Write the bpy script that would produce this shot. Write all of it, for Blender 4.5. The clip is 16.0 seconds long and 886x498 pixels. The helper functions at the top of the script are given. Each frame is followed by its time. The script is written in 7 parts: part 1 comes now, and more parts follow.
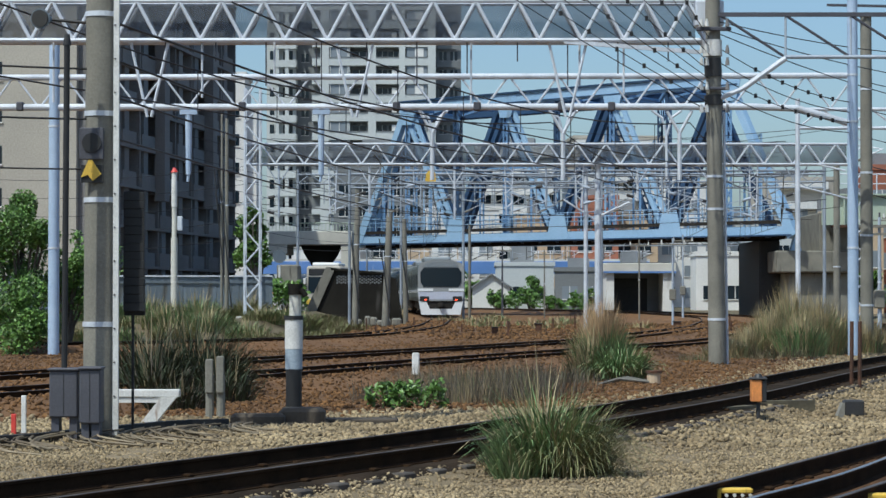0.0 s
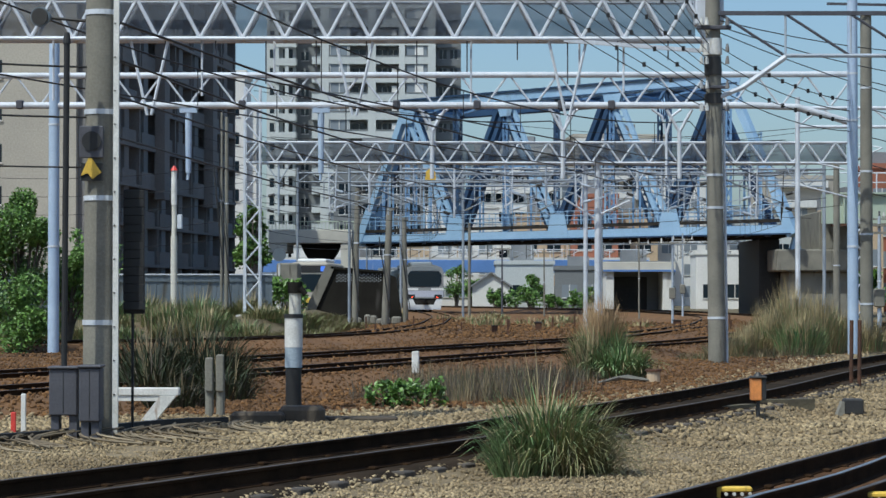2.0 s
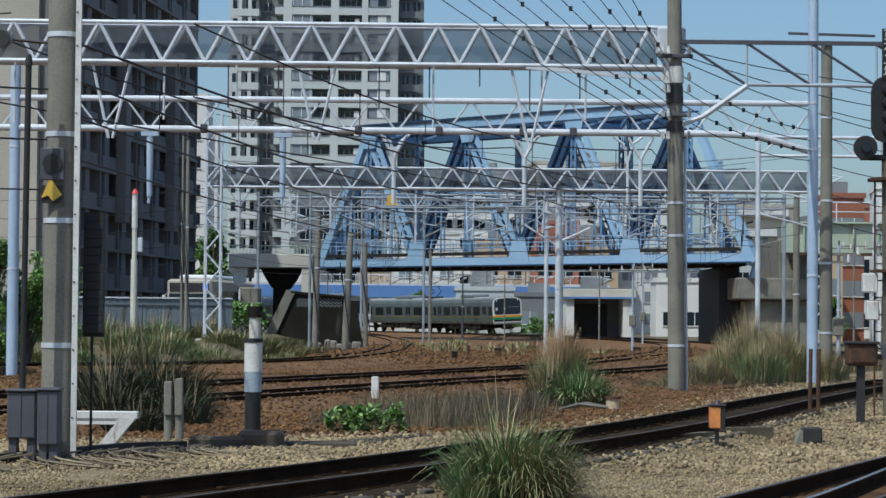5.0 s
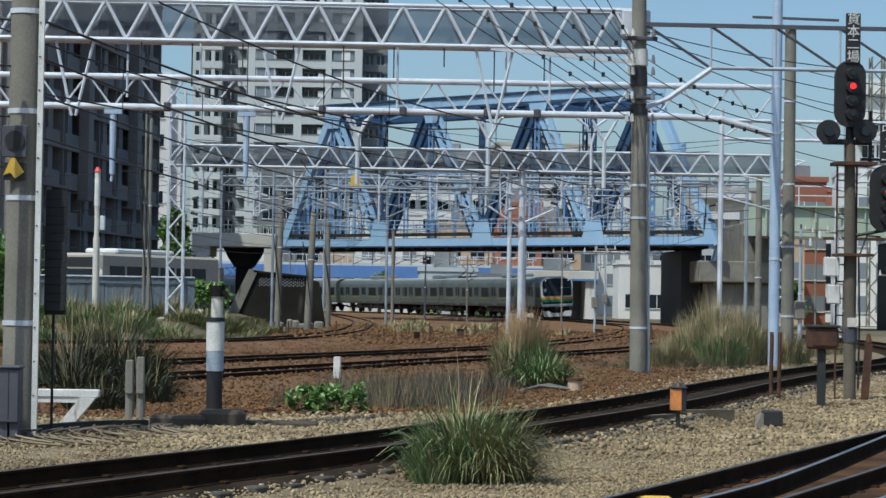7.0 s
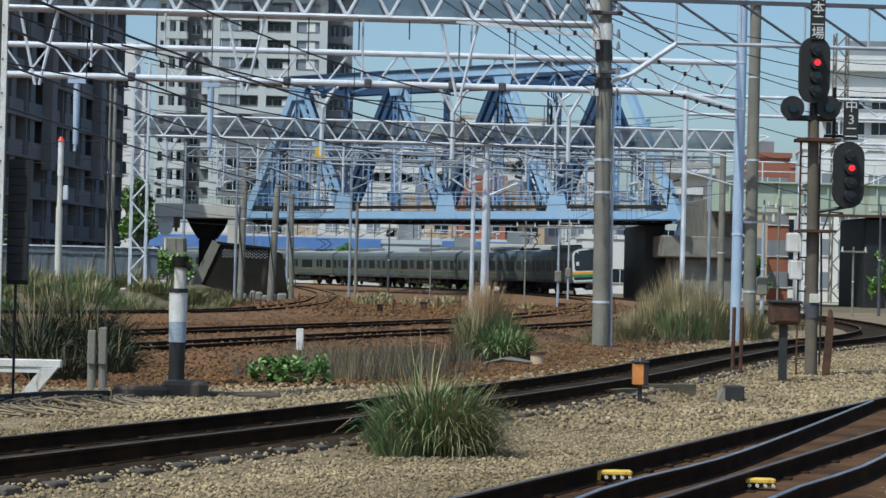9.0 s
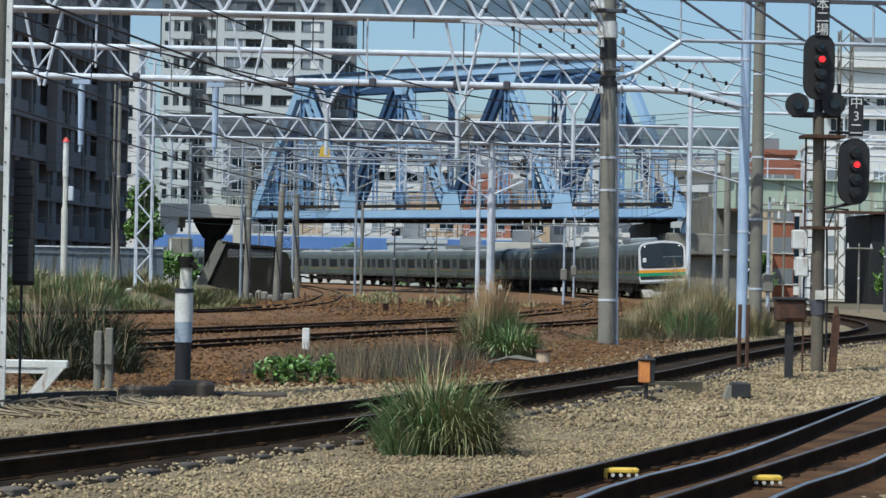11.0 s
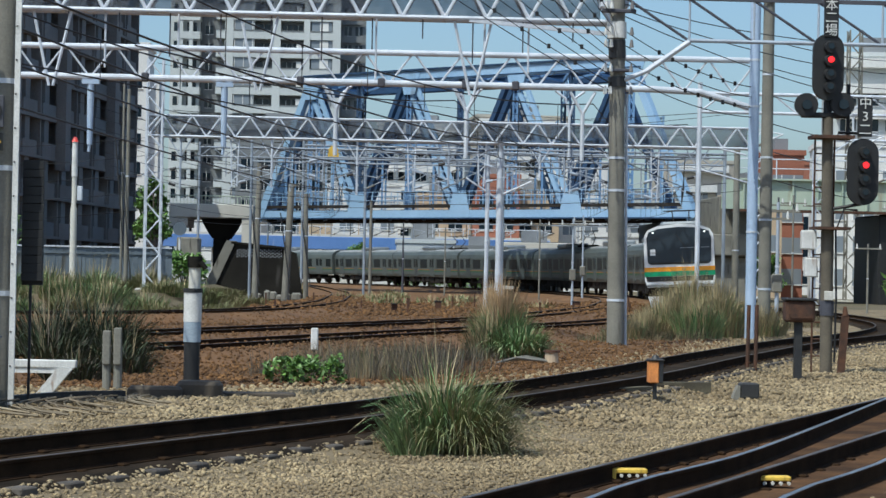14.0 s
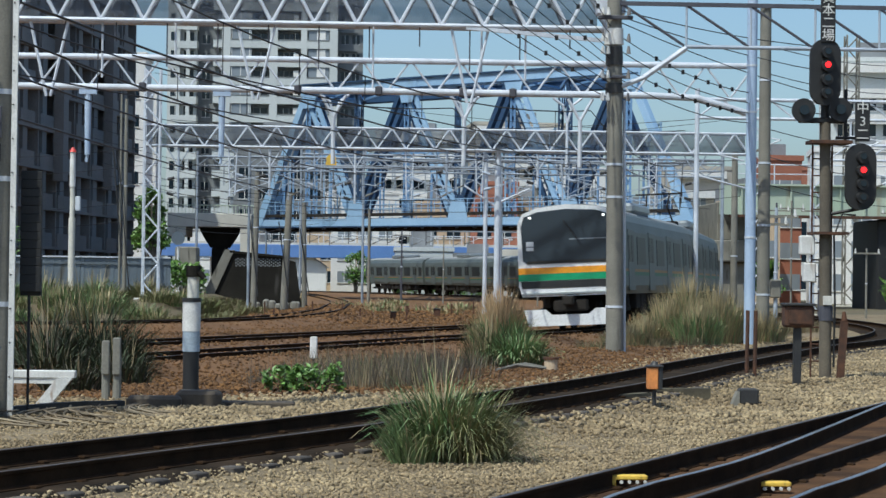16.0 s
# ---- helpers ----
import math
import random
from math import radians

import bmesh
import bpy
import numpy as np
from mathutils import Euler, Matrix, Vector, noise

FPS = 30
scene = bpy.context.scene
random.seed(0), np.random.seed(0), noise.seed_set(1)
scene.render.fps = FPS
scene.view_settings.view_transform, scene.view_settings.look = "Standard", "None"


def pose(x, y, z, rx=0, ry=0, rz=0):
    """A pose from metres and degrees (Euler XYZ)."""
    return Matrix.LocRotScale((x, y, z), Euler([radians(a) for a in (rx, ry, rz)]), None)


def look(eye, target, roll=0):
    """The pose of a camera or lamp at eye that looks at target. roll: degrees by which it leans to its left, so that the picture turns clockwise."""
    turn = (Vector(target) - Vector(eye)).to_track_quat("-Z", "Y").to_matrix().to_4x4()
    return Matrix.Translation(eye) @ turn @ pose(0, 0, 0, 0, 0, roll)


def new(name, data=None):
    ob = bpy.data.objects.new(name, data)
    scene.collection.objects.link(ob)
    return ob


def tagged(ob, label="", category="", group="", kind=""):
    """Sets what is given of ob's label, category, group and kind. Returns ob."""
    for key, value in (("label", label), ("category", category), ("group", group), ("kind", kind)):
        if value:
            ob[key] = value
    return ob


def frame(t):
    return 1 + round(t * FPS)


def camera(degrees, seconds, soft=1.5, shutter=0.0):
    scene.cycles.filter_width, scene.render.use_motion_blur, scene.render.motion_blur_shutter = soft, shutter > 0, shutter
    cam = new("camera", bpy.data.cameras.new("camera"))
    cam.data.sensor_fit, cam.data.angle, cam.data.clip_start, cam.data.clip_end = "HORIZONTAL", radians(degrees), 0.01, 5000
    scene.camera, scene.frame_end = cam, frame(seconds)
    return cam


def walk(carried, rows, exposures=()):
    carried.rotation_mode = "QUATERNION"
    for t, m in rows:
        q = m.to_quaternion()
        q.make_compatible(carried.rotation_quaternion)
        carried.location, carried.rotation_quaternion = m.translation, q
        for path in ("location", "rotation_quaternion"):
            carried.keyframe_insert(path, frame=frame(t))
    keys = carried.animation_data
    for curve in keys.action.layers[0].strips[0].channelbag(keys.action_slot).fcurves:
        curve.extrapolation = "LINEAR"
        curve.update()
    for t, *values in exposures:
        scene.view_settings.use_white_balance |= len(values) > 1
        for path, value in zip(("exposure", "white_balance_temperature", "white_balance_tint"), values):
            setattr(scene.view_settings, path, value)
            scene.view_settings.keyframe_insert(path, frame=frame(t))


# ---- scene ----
EYE = (0.0, 0.0, 1.7)
# seconds, turn to the right, tilt up, lean to the right (degrees)
TURNS = [
    (0, 0.000, 1.160, 0.000), (0.5, -0.016, 1.151, -0.042), (1, -0.040, 1.130, -0.092), (1.5, -0.107, 1.106, -0.064),
    (2, 0.005, 1.121, -0.034), (2.5, -0.027, 1.273, 0.029), (3, 0.236, 1.865, -0.153), (5.5, 1.245, 1.690, -0.629),
    (6, 1.584, 1.415, -0.785), (6.5, 1.800, 1.308, -0.767), (7, 1.938, 1.298, -0.931), (7.5, 2.151, 1.310, -1.028),
    (8, 2.334, 1.268, -1.137), (8.5, 2.694, 0.927, -1.361), (9, 2.872, 0.630, -1.380), (11.5, 2.685, 0.576, -1.031),
    (12, 2.583, 0.547, -1.060), (12.5, 2.429, 0.573, -1.095), (13, 2.340, 0.488, -1.183), (13.5, 2.436, 0.485, -1.198),
    (14, 2.514, 0.593, -1.133), (14.5, 2.703, 0.657, -1.023), (15, 2.729, 0.756, -0.833), (15.5, 2.657, 0.746, -0.834),
    (16, 2.550, 0.789, -0.738)]
cam = camera(22.18, 16.0, soft=1.5, shutter=0.3)
walk(cam, [(t, Matrix.Translation(EYE) @ pose(0, 0, 0, 0, 0, -yaw) @ pose(0, 0, 0, 90 + tilt) @ pose(0, 0, 0, 0, 0, -lean))
           for t, yaw, tilt, lean in TURNS], exposures=[(0, -0.17, 5950, 2), (1, -0.2, 5950, 2), (3, -0.26, 5950, 2), (5.5, -0.34, 5900, 2), (6.5, -0.22, 5950, 2), (7.5, -0.31, 5950, 2), (9, -0.19, 5950, 2), (13, -0.11, 5950, 2), (16, -0.13, 5950, 2)])

# ---- light ----
SUN_EL, SUN_AZ = 57.0, 220.0      # degrees; azimuth clockwise from +y: behind the camera, to its left
world = bpy.data.worlds.new("sky")
scene.world = world
world.use_nodes = True
wt = world.node_tree
sky = wt.nodes.new("ShaderNodeTexSky")
sky.sky_type = "NISHITA"
sky.sun_disc = False
sky.sun_elevation, sky.sun_rotation = radians(SUN_EL), radians(SUN_AZ)
sky.air_density, sky.dust_density, sky.ozone_density = 1.0, 2.0, 3.8
wt.nodes["Background"].inputs["Strength"].default_value = 0.15
wt.links.new(sky.outputs[0], wt.nodes["Background"].inputs["Color"])
sun = new("sun", bpy.data.lights.new("sun", "SUN"))
sun.data.energy, sun.data.angle, sun.data.color = 4.1, radians(0.6), (1.0, 0.94, 0.84)
_d = Vector((math.sin(radians(SUN_AZ)) * math.cos(radians(SUN_EL)), math.cos(radians(SUN_AZ)) * math.cos(radians(SUN_EL)), math.sin(radians(SUN_EL))))
sun.matrix_world = look(tuple(_d * 50), (0, 0, 0))


# ---- materials ----
def mat(name, c1, c2=None, scale=2.0, rough=0.8, metal=0.0, bump=0.3, fine=40.0, c3=None, stain=0.0, spread=0.0, island=False):
    """Two colours mixed by a coarse noise, a fine grain in tone and relief, and stains of a third colour that run downwards."""
    m = bpy.data.materials.new(name)
    m.use_nodes = True
    nt, n = m.node_tree, m.node_tree.nodes
    b = n["Principled BSDF"]
    b.inputs["Roughness"].default_value, b.inputs["Metallic"].default_value = rough, metal
    c2 = c2 or tuple(v * 0.78 for v in c1)
    co = n.new("ShaderNodeTexCoord")
    n1 = n.new("ShaderNodeTexNoise")
    n1.inputs["Scale"].default_value, n1.inputs["Detail"].default_value = scale, 5
    n2 = n.new("ShaderNodeTexNoise")
    n2.inputs["Scale"].default_value, n2.inputs["Detail"].default_value = fine, 3
    for q in (n1, n2):
        nt.links.new(co.outputs["Object"], q.inputs["Vector"])
    ramp = n.new("ShaderNodeMapRange")
    ramp.inputs[1].default_value, ramp.inputs[2].default_value = 0.35, 0.65
    nt.links.new(n1.outputs[0], ramp.inputs[0])
    mix = n.new("ShaderNodeMix")
    mix.data_type = "RGBA"
    mix.inputs[6].default_value, mix.inputs[7].default_value = (*c1, 1), (*c2, 1)
    nt.links.new(ramp.outputs[0], mix.inputs[0])
    out = mix.outputs[2]
    if c3:
        mp = n.new("ShaderNodeMapping")
        mp.inputs["Scale"].default_value = (1, 1, 0.18)
        n3 = n.new("ShaderNodeTexNoise")
        n3.inputs["Scale"].default_value, n3.inputs["Detail"].default_value = scale * 2.3, 6
        nt.links.new(co.outputs["Object"], mp.inputs[0])
        nt.links.new(mp.outputs[0], n3.inputs["Vector"])
        r3 = n.new("ShaderNodeMapRange")
        r3.inputs[1].default_value, r3.inputs[2].default_value = 0.72 - stain, 0.82 - stain
        nt.links.new(n3.outputs[0], r3.inputs[0])
        m3 = n.new("ShaderNodeMix")
        m3.data_type = "RGBA"
        m3.inputs[7].default_value = (*c3, 1)
        nt.links.new(r3.outputs[0], m3.inputs[0])
        nt.links.new(out, m3.inputs[6])
        out = m3.outputs[2]
    hsv = n.new("ShaderNodeHueSaturation")
    val = n.new("ShaderNodeMapRange")
    val.inputs[3].default_value, val.inputs[4].default_value = 0.72, 1.28
    nt.links.new(n2.outputs[0], val.inputs[0])
    last = val.outputs[0]
    if spread:
        if island:
            src = n.new("ShaderNodeNewGeometry").outputs["Random Per Island"]
        else:
            src = n.new("ShaderNodeObjectInfo").outputs["Random"]
        r = n.new("ShaderNodeMapRange")
        r.inputs[3].default_value, r.inputs[4].default_value = 1 - spread, 1 + spread
        nt.links.new(src, r.inputs[0])
        mul = n.new("ShaderNodeMath")
        mul.operation = "MULTIPLY"
        nt.links.new(last, mul.inputs[0])
        nt.links.new(r.outputs[0], mul.inputs[1])
        last = mul.outputs[0]
    nt.links.new(last, hsv.inputs["Value"])
    nt.links.new(out, hsv.inputs["Color"])
    nt.links.new(hsv.outputs[0], b.inputs["Base Color"])
    if bump:
        bp = n.new("ShaderNodeBump")
        bp.inputs["Strength"].default_value, bp.inputs["Distance"].default_value = bump, 0.02
        nt.links.new(n2.outputs[0], bp.inputs["Height"])
        nt.links.new(bp.outputs[0], b.inputs["Normal"])
    return m


def glow(name, colour, power):
    m = bpy.data.materials.new(name)
    m.use_nodes = True
    b = m.node_tree.nodes["Principled BSDF"]
    b.inputs["Base Color"].default_value = (*colour, 1)
    b.inputs["Emission Color"].default_value, b.inputs["Emission Strength"].default_value = (*colour, 1), power
    return m


def window_glass(name, tint, rough=0.08):
    m = bpy.data.materials.new(name)
    m.use_nodes = True
    b = m.node_tree.nodes["Principled BSDF"]
    b.inputs["Base Color"].default_value = (*tint, 1)
    b.inputs["Roughness"].default_value, b.inputs["Specular IOR Level"].default_value = rough, 0.35
    return m


def netting(name, colour, cover):
    """Fine mesh netting: the strands cover a share of the sheet."""
    m = bpy.data.materials.new(name)
    m.use_nodes = True
    nt, n = m.node_tree, m.node_tree.nodes
    b = n["Principled BSDF"]
    b.inputs["Base Color"].default_value, b.inputs["Roughness"].default_value = (*colour, 1), 0.8
    tr, mx = n.new("ShaderNodeBsdfTransparent"), n.new("ShaderNodeMixShader")
    co, nz, mr = n.new("ShaderNodeTexCoord"), n.new("ShaderNodeTexNoise"), n.new("ShaderNodeMapRange")
    nz.inputs["Scale"].default_value = 0.7
    mr.inputs[3].default_value, mr.inputs[4].default_value = cover - 0.2, cover + 0.2
    nt.links.new(co.outputs["Object"], nz.inputs["Vector"])
    nt.links.new(nz.outputs[0], mr.inputs[0])
    nt.links.new(mr.outputs[0], mx.inputs[0])
    nt.links.new(tr.outputs[0], mx.inputs[1])
    nt.links.new(b.outputs[0], mx.inputs[2])
    nt.links.new(mx.outputs[0], n["Material Output"].inputs["Surface"])
    return m


NET = netting("grey_bird_netting", (0.10, 0.115, 0.14), 0.5)
GRAVEL = mat("gravel", (0.24, 0.185, 0.108), (0.165, 0.125, 0.072), 0.8, 0.95, 0, 1.0, 42)
SOIL = mat("far_soil", (0.15, 0.11, 0.065), (0.09, 0.085, 0.042), 0.2, 0.95, 0, 0.6, 9)
RUSTY = mat("rusty_ballast", (0.19, 0.095, 0.034), (0.12, 0.062, 0.025), 0.5, 0.95, 0, 1.0, 9, (0.2, 0.13, 0.075), 0.1)
STONE = mat("ballast_stone", (0.355, 0.275, 0.158), (0.215, 0.16, 0.088), 0.45, 0.9, 0, 0.4, 60, spread=0.4, island=True)
RUST_STONE = mat("rusty_ballast_stone", (0.175, 0.088, 0.031), (0.105, 0.054, 0.021), 0.9, 0.95, 0, 0.4, 60, spread=0.4, island=True)
RAIL = mat("rail_steel", (0.045, 0.026, 0.014), (0.028, 0.017, 0.010), 3, 0.95, 0.0, 0.3, 50)
SHINE = mat("worn_rail_head", (0.50, 0.49, 0.48), (0.36, 0.35, 0.34), 2, 0.35, 0.9, 0.05, 60)
HALF_SHINE = mat("half_worn_rail_head", (0.16, 0.14, 0.125), (0.10, 0.085, 0.075), 2, 0.5, 0.5, 0.1, 60)
DULL = mat("dull_rail_head", (0.06, 0.048, 0.04), (0.10, 0.085, 0.075), 2, 0.6, 0.2, 0.1, 60)
SLEEPER = mat("sleeper_wood", (0.05, 0.042, 0.035), (0.10, 0.085, 0.07), 2, 0.9, 0, 0.7, 30, spread=0.3)
SIGNAL_POST = mat("weathered_signal_post", (0.15, 0.125, 0.09), (0.09, 0.078, 0.06), 1.2, 0.9, 0, 0.3, 35, (0.04, 0.035, 0.03), 0.08)
CONCRETE = mat("pole_concrete", (0.235, 0.222, 0.185), (0.165, 0.157, 0.132), 1.2, 0.9, 0, 0.3, 35, (0.06, 0.055, 0.045), 0.1)
PALE_CONC = mat("pale_concrete", (0.62, 0.6, 0.53), (0.5, 0.48, 0.43), 0.4, 0.9, 0, 0.3, 20, (0.2, 0.19, 0.16), 0.1)
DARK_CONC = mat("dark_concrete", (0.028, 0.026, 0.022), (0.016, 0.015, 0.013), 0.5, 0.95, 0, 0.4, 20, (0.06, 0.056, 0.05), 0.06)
WHITE_STEEL = mat("galvanised_white_steel", (0.66, 0.69, 0.74), (0.5, 0.53, 0.58), 1.5, 0.5, 0.1, 0.1, 40, (0.3, 0.27, 0.24), 0.02)
BLUE_STEEL = mat("pale_blue_painted_steel", (0.44, 0.54, 0.68), (0.35, 0.45, 0.6), 1.2, 0.5, 0.05, 0.1, 40, (0.25, 0.26, 0.27), 0.02)
PALE_STEEL = mat("dull_galvanised_steel", (0.42, 0.47, 0.54), (0.33, 0.37, 0.43), 1.5, 0.6, 0.1, 0.1, 40)
# one bridge blue in three tones, with sun and shade put into the colour
BRIDGE_SHADED = mat("bridge_shaded_blue_paint", (0.032, 0.075, 0.155), (0.022, 0.054, 0.118), 0.25, 0.6, 0, 0.15, 14, (0.04, 0.06, 0.085), 0.03)
BRIDGE_PALE = mat("bridge_sunlit_pale_blue_paint", (0.33, 0.49, 0.67), (0.26, 0.41, 0.59), 0.3, 0.55, 0, 0.15, 14, (0.16, 0.2, 0.25), 0.06)
BRIDGE_MID = mat("bridge_half_shaded_blue_paint", (0.19, 0.33, 0.54), (0.14, 0.26, 0.45), 0.3, 0.55, 0, 0.15, 14, (0.12, 0.16, 0.2), 0.04)
GREEN_STEEL = mat("pale_green_girder_paint", (0.44, 0.5, 0.40), (0.36, 0.43, 0.34), 0.4, 0.6, 0, 0.2, 20, (0.26, 0.17, 0.09), 0.06)
DARK = mat("dark_painted_steel", (0.03, 0.03, 0.032), (0.045, 0.043, 0.04), 3, 0.55, 0.2, 0.15, 50)
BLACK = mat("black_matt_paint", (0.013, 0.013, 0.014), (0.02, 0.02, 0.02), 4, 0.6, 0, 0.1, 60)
GREYBOX = mat("grey_painted_box", (0.085, 0.085, 0.1), (0.065, 0.065, 0.078), 2, 0.6, 0.1, 0.15, 40, (0.06, 0.05, 0.05), 0.05)
RUST = mat("rusty_steel", (0.12, 0.055, 0.03), (0.06, 0.035, 0.025), 6, 0.85, 0.2, 0.5, 50)
WHITE = mat("worn_white_paint", (0.72, 0.71, 0.68), (0.58, 0.57, 0.54), 3, 0.6, 0, 0.2, 40, (0.3, 0.2, 0.13), 0.08)
ORANGE = mat("orange_paint", (0.72, 0.27, 0.07), (0.55, 0.2, 0.06), 6, 0.55, 0, 0.1, 40)
YELLOW = mat("yellow_paint", (0.75, 0.5, 0.07), (0.6, 0.38, 0.05), 5, 0.6, 0, 0.1, 40, (0.1, 0.07, 0.03), 0.1)
RED = mat("red_paint", (0.65, 0.06, 0.045), (0.5, 0.05, 0.04), 5, 0.5, 0, 0.1, 40)
WOOD = mat("weathered_board", (0.13, 0.11, 0.085), (0.07, 0.06, 0.048), 3, 0.9, 0, 0.6, 30, spread=0.25)
TWIG = mat("dry_stalk", (0.22, 0.18, 0.12), (0.13, 0.10, 0.065), 1.5, 0.9, 0, 0, 30, spread=0.45, island=True)
GRASS = mat("reed_green", (0.135, 0.225, 0.085), (0.21, 0.28, 0.12), 1.6, 0.6, 0, 0, 30, spread=0.55, island=True)
STRAW = mat("reed_straw", (0.42, 0.34, 0.19), (0.28, 0.225, 0.115), 1.6, 0.7, 0, 0, 30, spread=0.45, island=True)
LEAF = mat("shrub_leaf", (0.075, 0.15, 0.025), (0.13, 0.235, 0.05), 2, 0.45, 0, 0, 30, spread=0.5, island=True)
FENCE = mat("grey_sheet_metal", (0.155, 0.185, 0.212), (0.12, 0.145, 0.168), 0.6, 0.5, 0.3, 0.1, 20, (0.1, 0.1, 0.092), 0.08, spread=0.1)
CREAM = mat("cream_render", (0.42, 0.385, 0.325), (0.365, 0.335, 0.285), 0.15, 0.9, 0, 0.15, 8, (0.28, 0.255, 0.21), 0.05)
# wall colour with the shade of the block's balcony side put in
BROWNWALL = mat("shaded_grey_brown_tile", (0.20, 0.19, 0.185), (0.15, 0.145, 0.14), 0.2, 0.8, 0, 0.15, 8)
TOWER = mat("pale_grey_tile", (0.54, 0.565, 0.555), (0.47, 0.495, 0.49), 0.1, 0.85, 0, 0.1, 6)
# dark grey tile; on the tower this colour also stands for shade
TOWER_DARK = mat("grey_and_shade_tile", (0.19, 0.2, 0.205), (0.15, 0.16, 0.165), 0.1, 0.85, 0, 0.1, 6)
PLASTER = mat("white_plaster", (0.74, 0.73, 0.70), (0.64, 0.63, 0.6), 0.2, 0.9, 0, 0.1, 8, (0.45, 0.42, 0.38), 0.03)
BRICKISH = mat("terracotta_wall", (0.34, 0.13, 0.08), (0.27, 0.11, 0.07), 0.3, 0.9, 0, 0.1, 8)
TAN = mat("tan_wall", (0.55, 0.42, 0.28), (0.47, 0.36, 0.25), 0.3, 0.9, 0, 0.1, 8)
BLUEROOF = mat("blue_sheet_roof", (0.13, 0.24, 0.52), (0.10, 0.2, 0.44), 0.3, 0.5, 0, 0.1, 8, (0.4, 0.45, 0.55), 0.08)
GREYROOF = mat("grey_roof", (0.24, 0.25, 0.26), (0.18, 0.19, 0.2), 0.3, 0.7, 0, 0.2, 8)
GLASS = window_glass("dark_window_glass", (0.014, 0.023, 0.032))
CAB_GLASS = window_glass("cab_windscreen_glass", (0.03, 0.042, 0.056), 0.12)
PALE_GLASS = window_glass("curtained_window_glass", (0.22, 0.25, 0.28), 0.2)
STAINLESS = mat("brushed_stainless", (0.42, 0.44, 0.44), (0.34, 0.36, 0.36), 0.5, 0.42, 0.85, 0.05, 30)
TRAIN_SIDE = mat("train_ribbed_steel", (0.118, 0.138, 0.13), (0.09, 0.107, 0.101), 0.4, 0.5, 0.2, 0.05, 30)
TRAIN_WHITE = mat("train_white_paint", (0.76, 0.77, 0.77), (0.68, 0.69, 0.69), 0.6, 0.35, 0, 0.02, 20)
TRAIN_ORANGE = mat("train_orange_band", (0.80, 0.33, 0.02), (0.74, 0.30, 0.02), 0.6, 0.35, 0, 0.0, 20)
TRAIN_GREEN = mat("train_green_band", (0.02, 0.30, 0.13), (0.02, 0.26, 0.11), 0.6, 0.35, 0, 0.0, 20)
# side bands: front band colours dimmed for the shade on the car sides
SIDE_ORANGE = mat("shaded_orange_band", (0.30, 0.14, 0.03), (0.25, 0.12, 0.03), 0.6, 0.5, 0, 0.0, 20)
SIDE_GREEN = mat("shaded_green_band", (0.02, 0.13, 0.065), (0.02, 0.11, 0.05), 0.6, 0.5, 0, 0.0, 20)
# oil stain and the shadow below the rails share this dark colour
OILY = mat("oily_shadowed_ballast", (0.050, 0.036, 0.025), (0.020, 0.016, 0.012), 1.5, 1.0, 0, 1.0, 14)
TRAIN_GLASS = window_glass("train_window_glass", (0.012, 0.016, 0.017), 0.4)
TRAIN_GLASS.node_tree.nodes["Principled BSDF"].inputs["Specular IOR Level"].default_value = 0.2
OILY_BROWN = mat("oily_rusty_ballast", (0.13, 0.072, 0.038), (0.055, 0.034, 0.022), 1.5, 1.0, 0, 1.0, 14)
DULL_STRAW = mat("dull_dry_grass", (0.24, 0.19, 0.11), (0.15, 0.12, 0.065), 1.6, 0.8, 0, 0, 30, spread=0.45, island=True)
OLIVE = mat("reed_olive", (0.12, 0.145, 0.05), (0.21, 0.20, 0.085), 1.6, 0.65, 0, 0, 30, spread=0.5, island=True)
DARK_WEED = mat("rank_weed_green", (0.022, 0.036, 0.013), (0.045, 0.055, 0.024), 1.2, 0.8, 0, 0, 30, spread=0.6, island=True)
GREY_STALK = mat("grey_dead_stalk", (0.12, 0.105, 0.08), (0.07, 0.06, 0.045), 1.6, 0.9, 0, 0, 30, spread=0.45, island=True)
DUCT = mat("weathered_tan_timber", (0.135, 0.115, 0.072), (0.08, 0.068, 0.045), 3, 0.9, 0, 0.6, 30)
SILL = mat("stained_brown_sill", (0.085, 0.068, 0.05), (0.05, 0.042, 0.033), 1.5, 0.95, 0, 0.5, 20)
WEED = mat("weed_green", (0.04, 0.068, 0.022), (0.07, 0.09, 0.034), 1.2, 0.7, 0, 0, 30, spread=0.5, island=True)
TRAIN_BLUEGREY = mat("train_pale_violet_band", (0.50, 0.52, 0.60), (0.44, 0.46, 0.55), 0.6, 0.4, 0, 0.0, 20)
UNDER = mat("underframe_grime", (0.028, 0.026, 0.024), (0.045, 0.04, 0.035), 1.5, 0.85, 0, 0.3, 20)
ROOFGREY = mat("train_roof_grey", (0.30, 0.31, 0.31), (0.22, 0.23, 0.23), 0.6, 0.7, 0, 0.1, 20)
INSUL = mat("porcelain_white", (0.7, 0.69, 0.65), (0.5, 0.49, 0.46), 6, 0.35, 0, 0.05, 40)
RED_LAMP = glow("red_signal_light", (1.0, 0.015, 0.02), 1.6)
HEAD_LAMP = glow("headlight", (1.0, 0.97, 0.9), 1.6)
TAIL_LAMP = glow("tail_light", (1.0, 0.08, 0.03), 2.5)
BUS_BLUE = glow("route_board_blue", (0.08, 0.2, 0.75), 0.4)


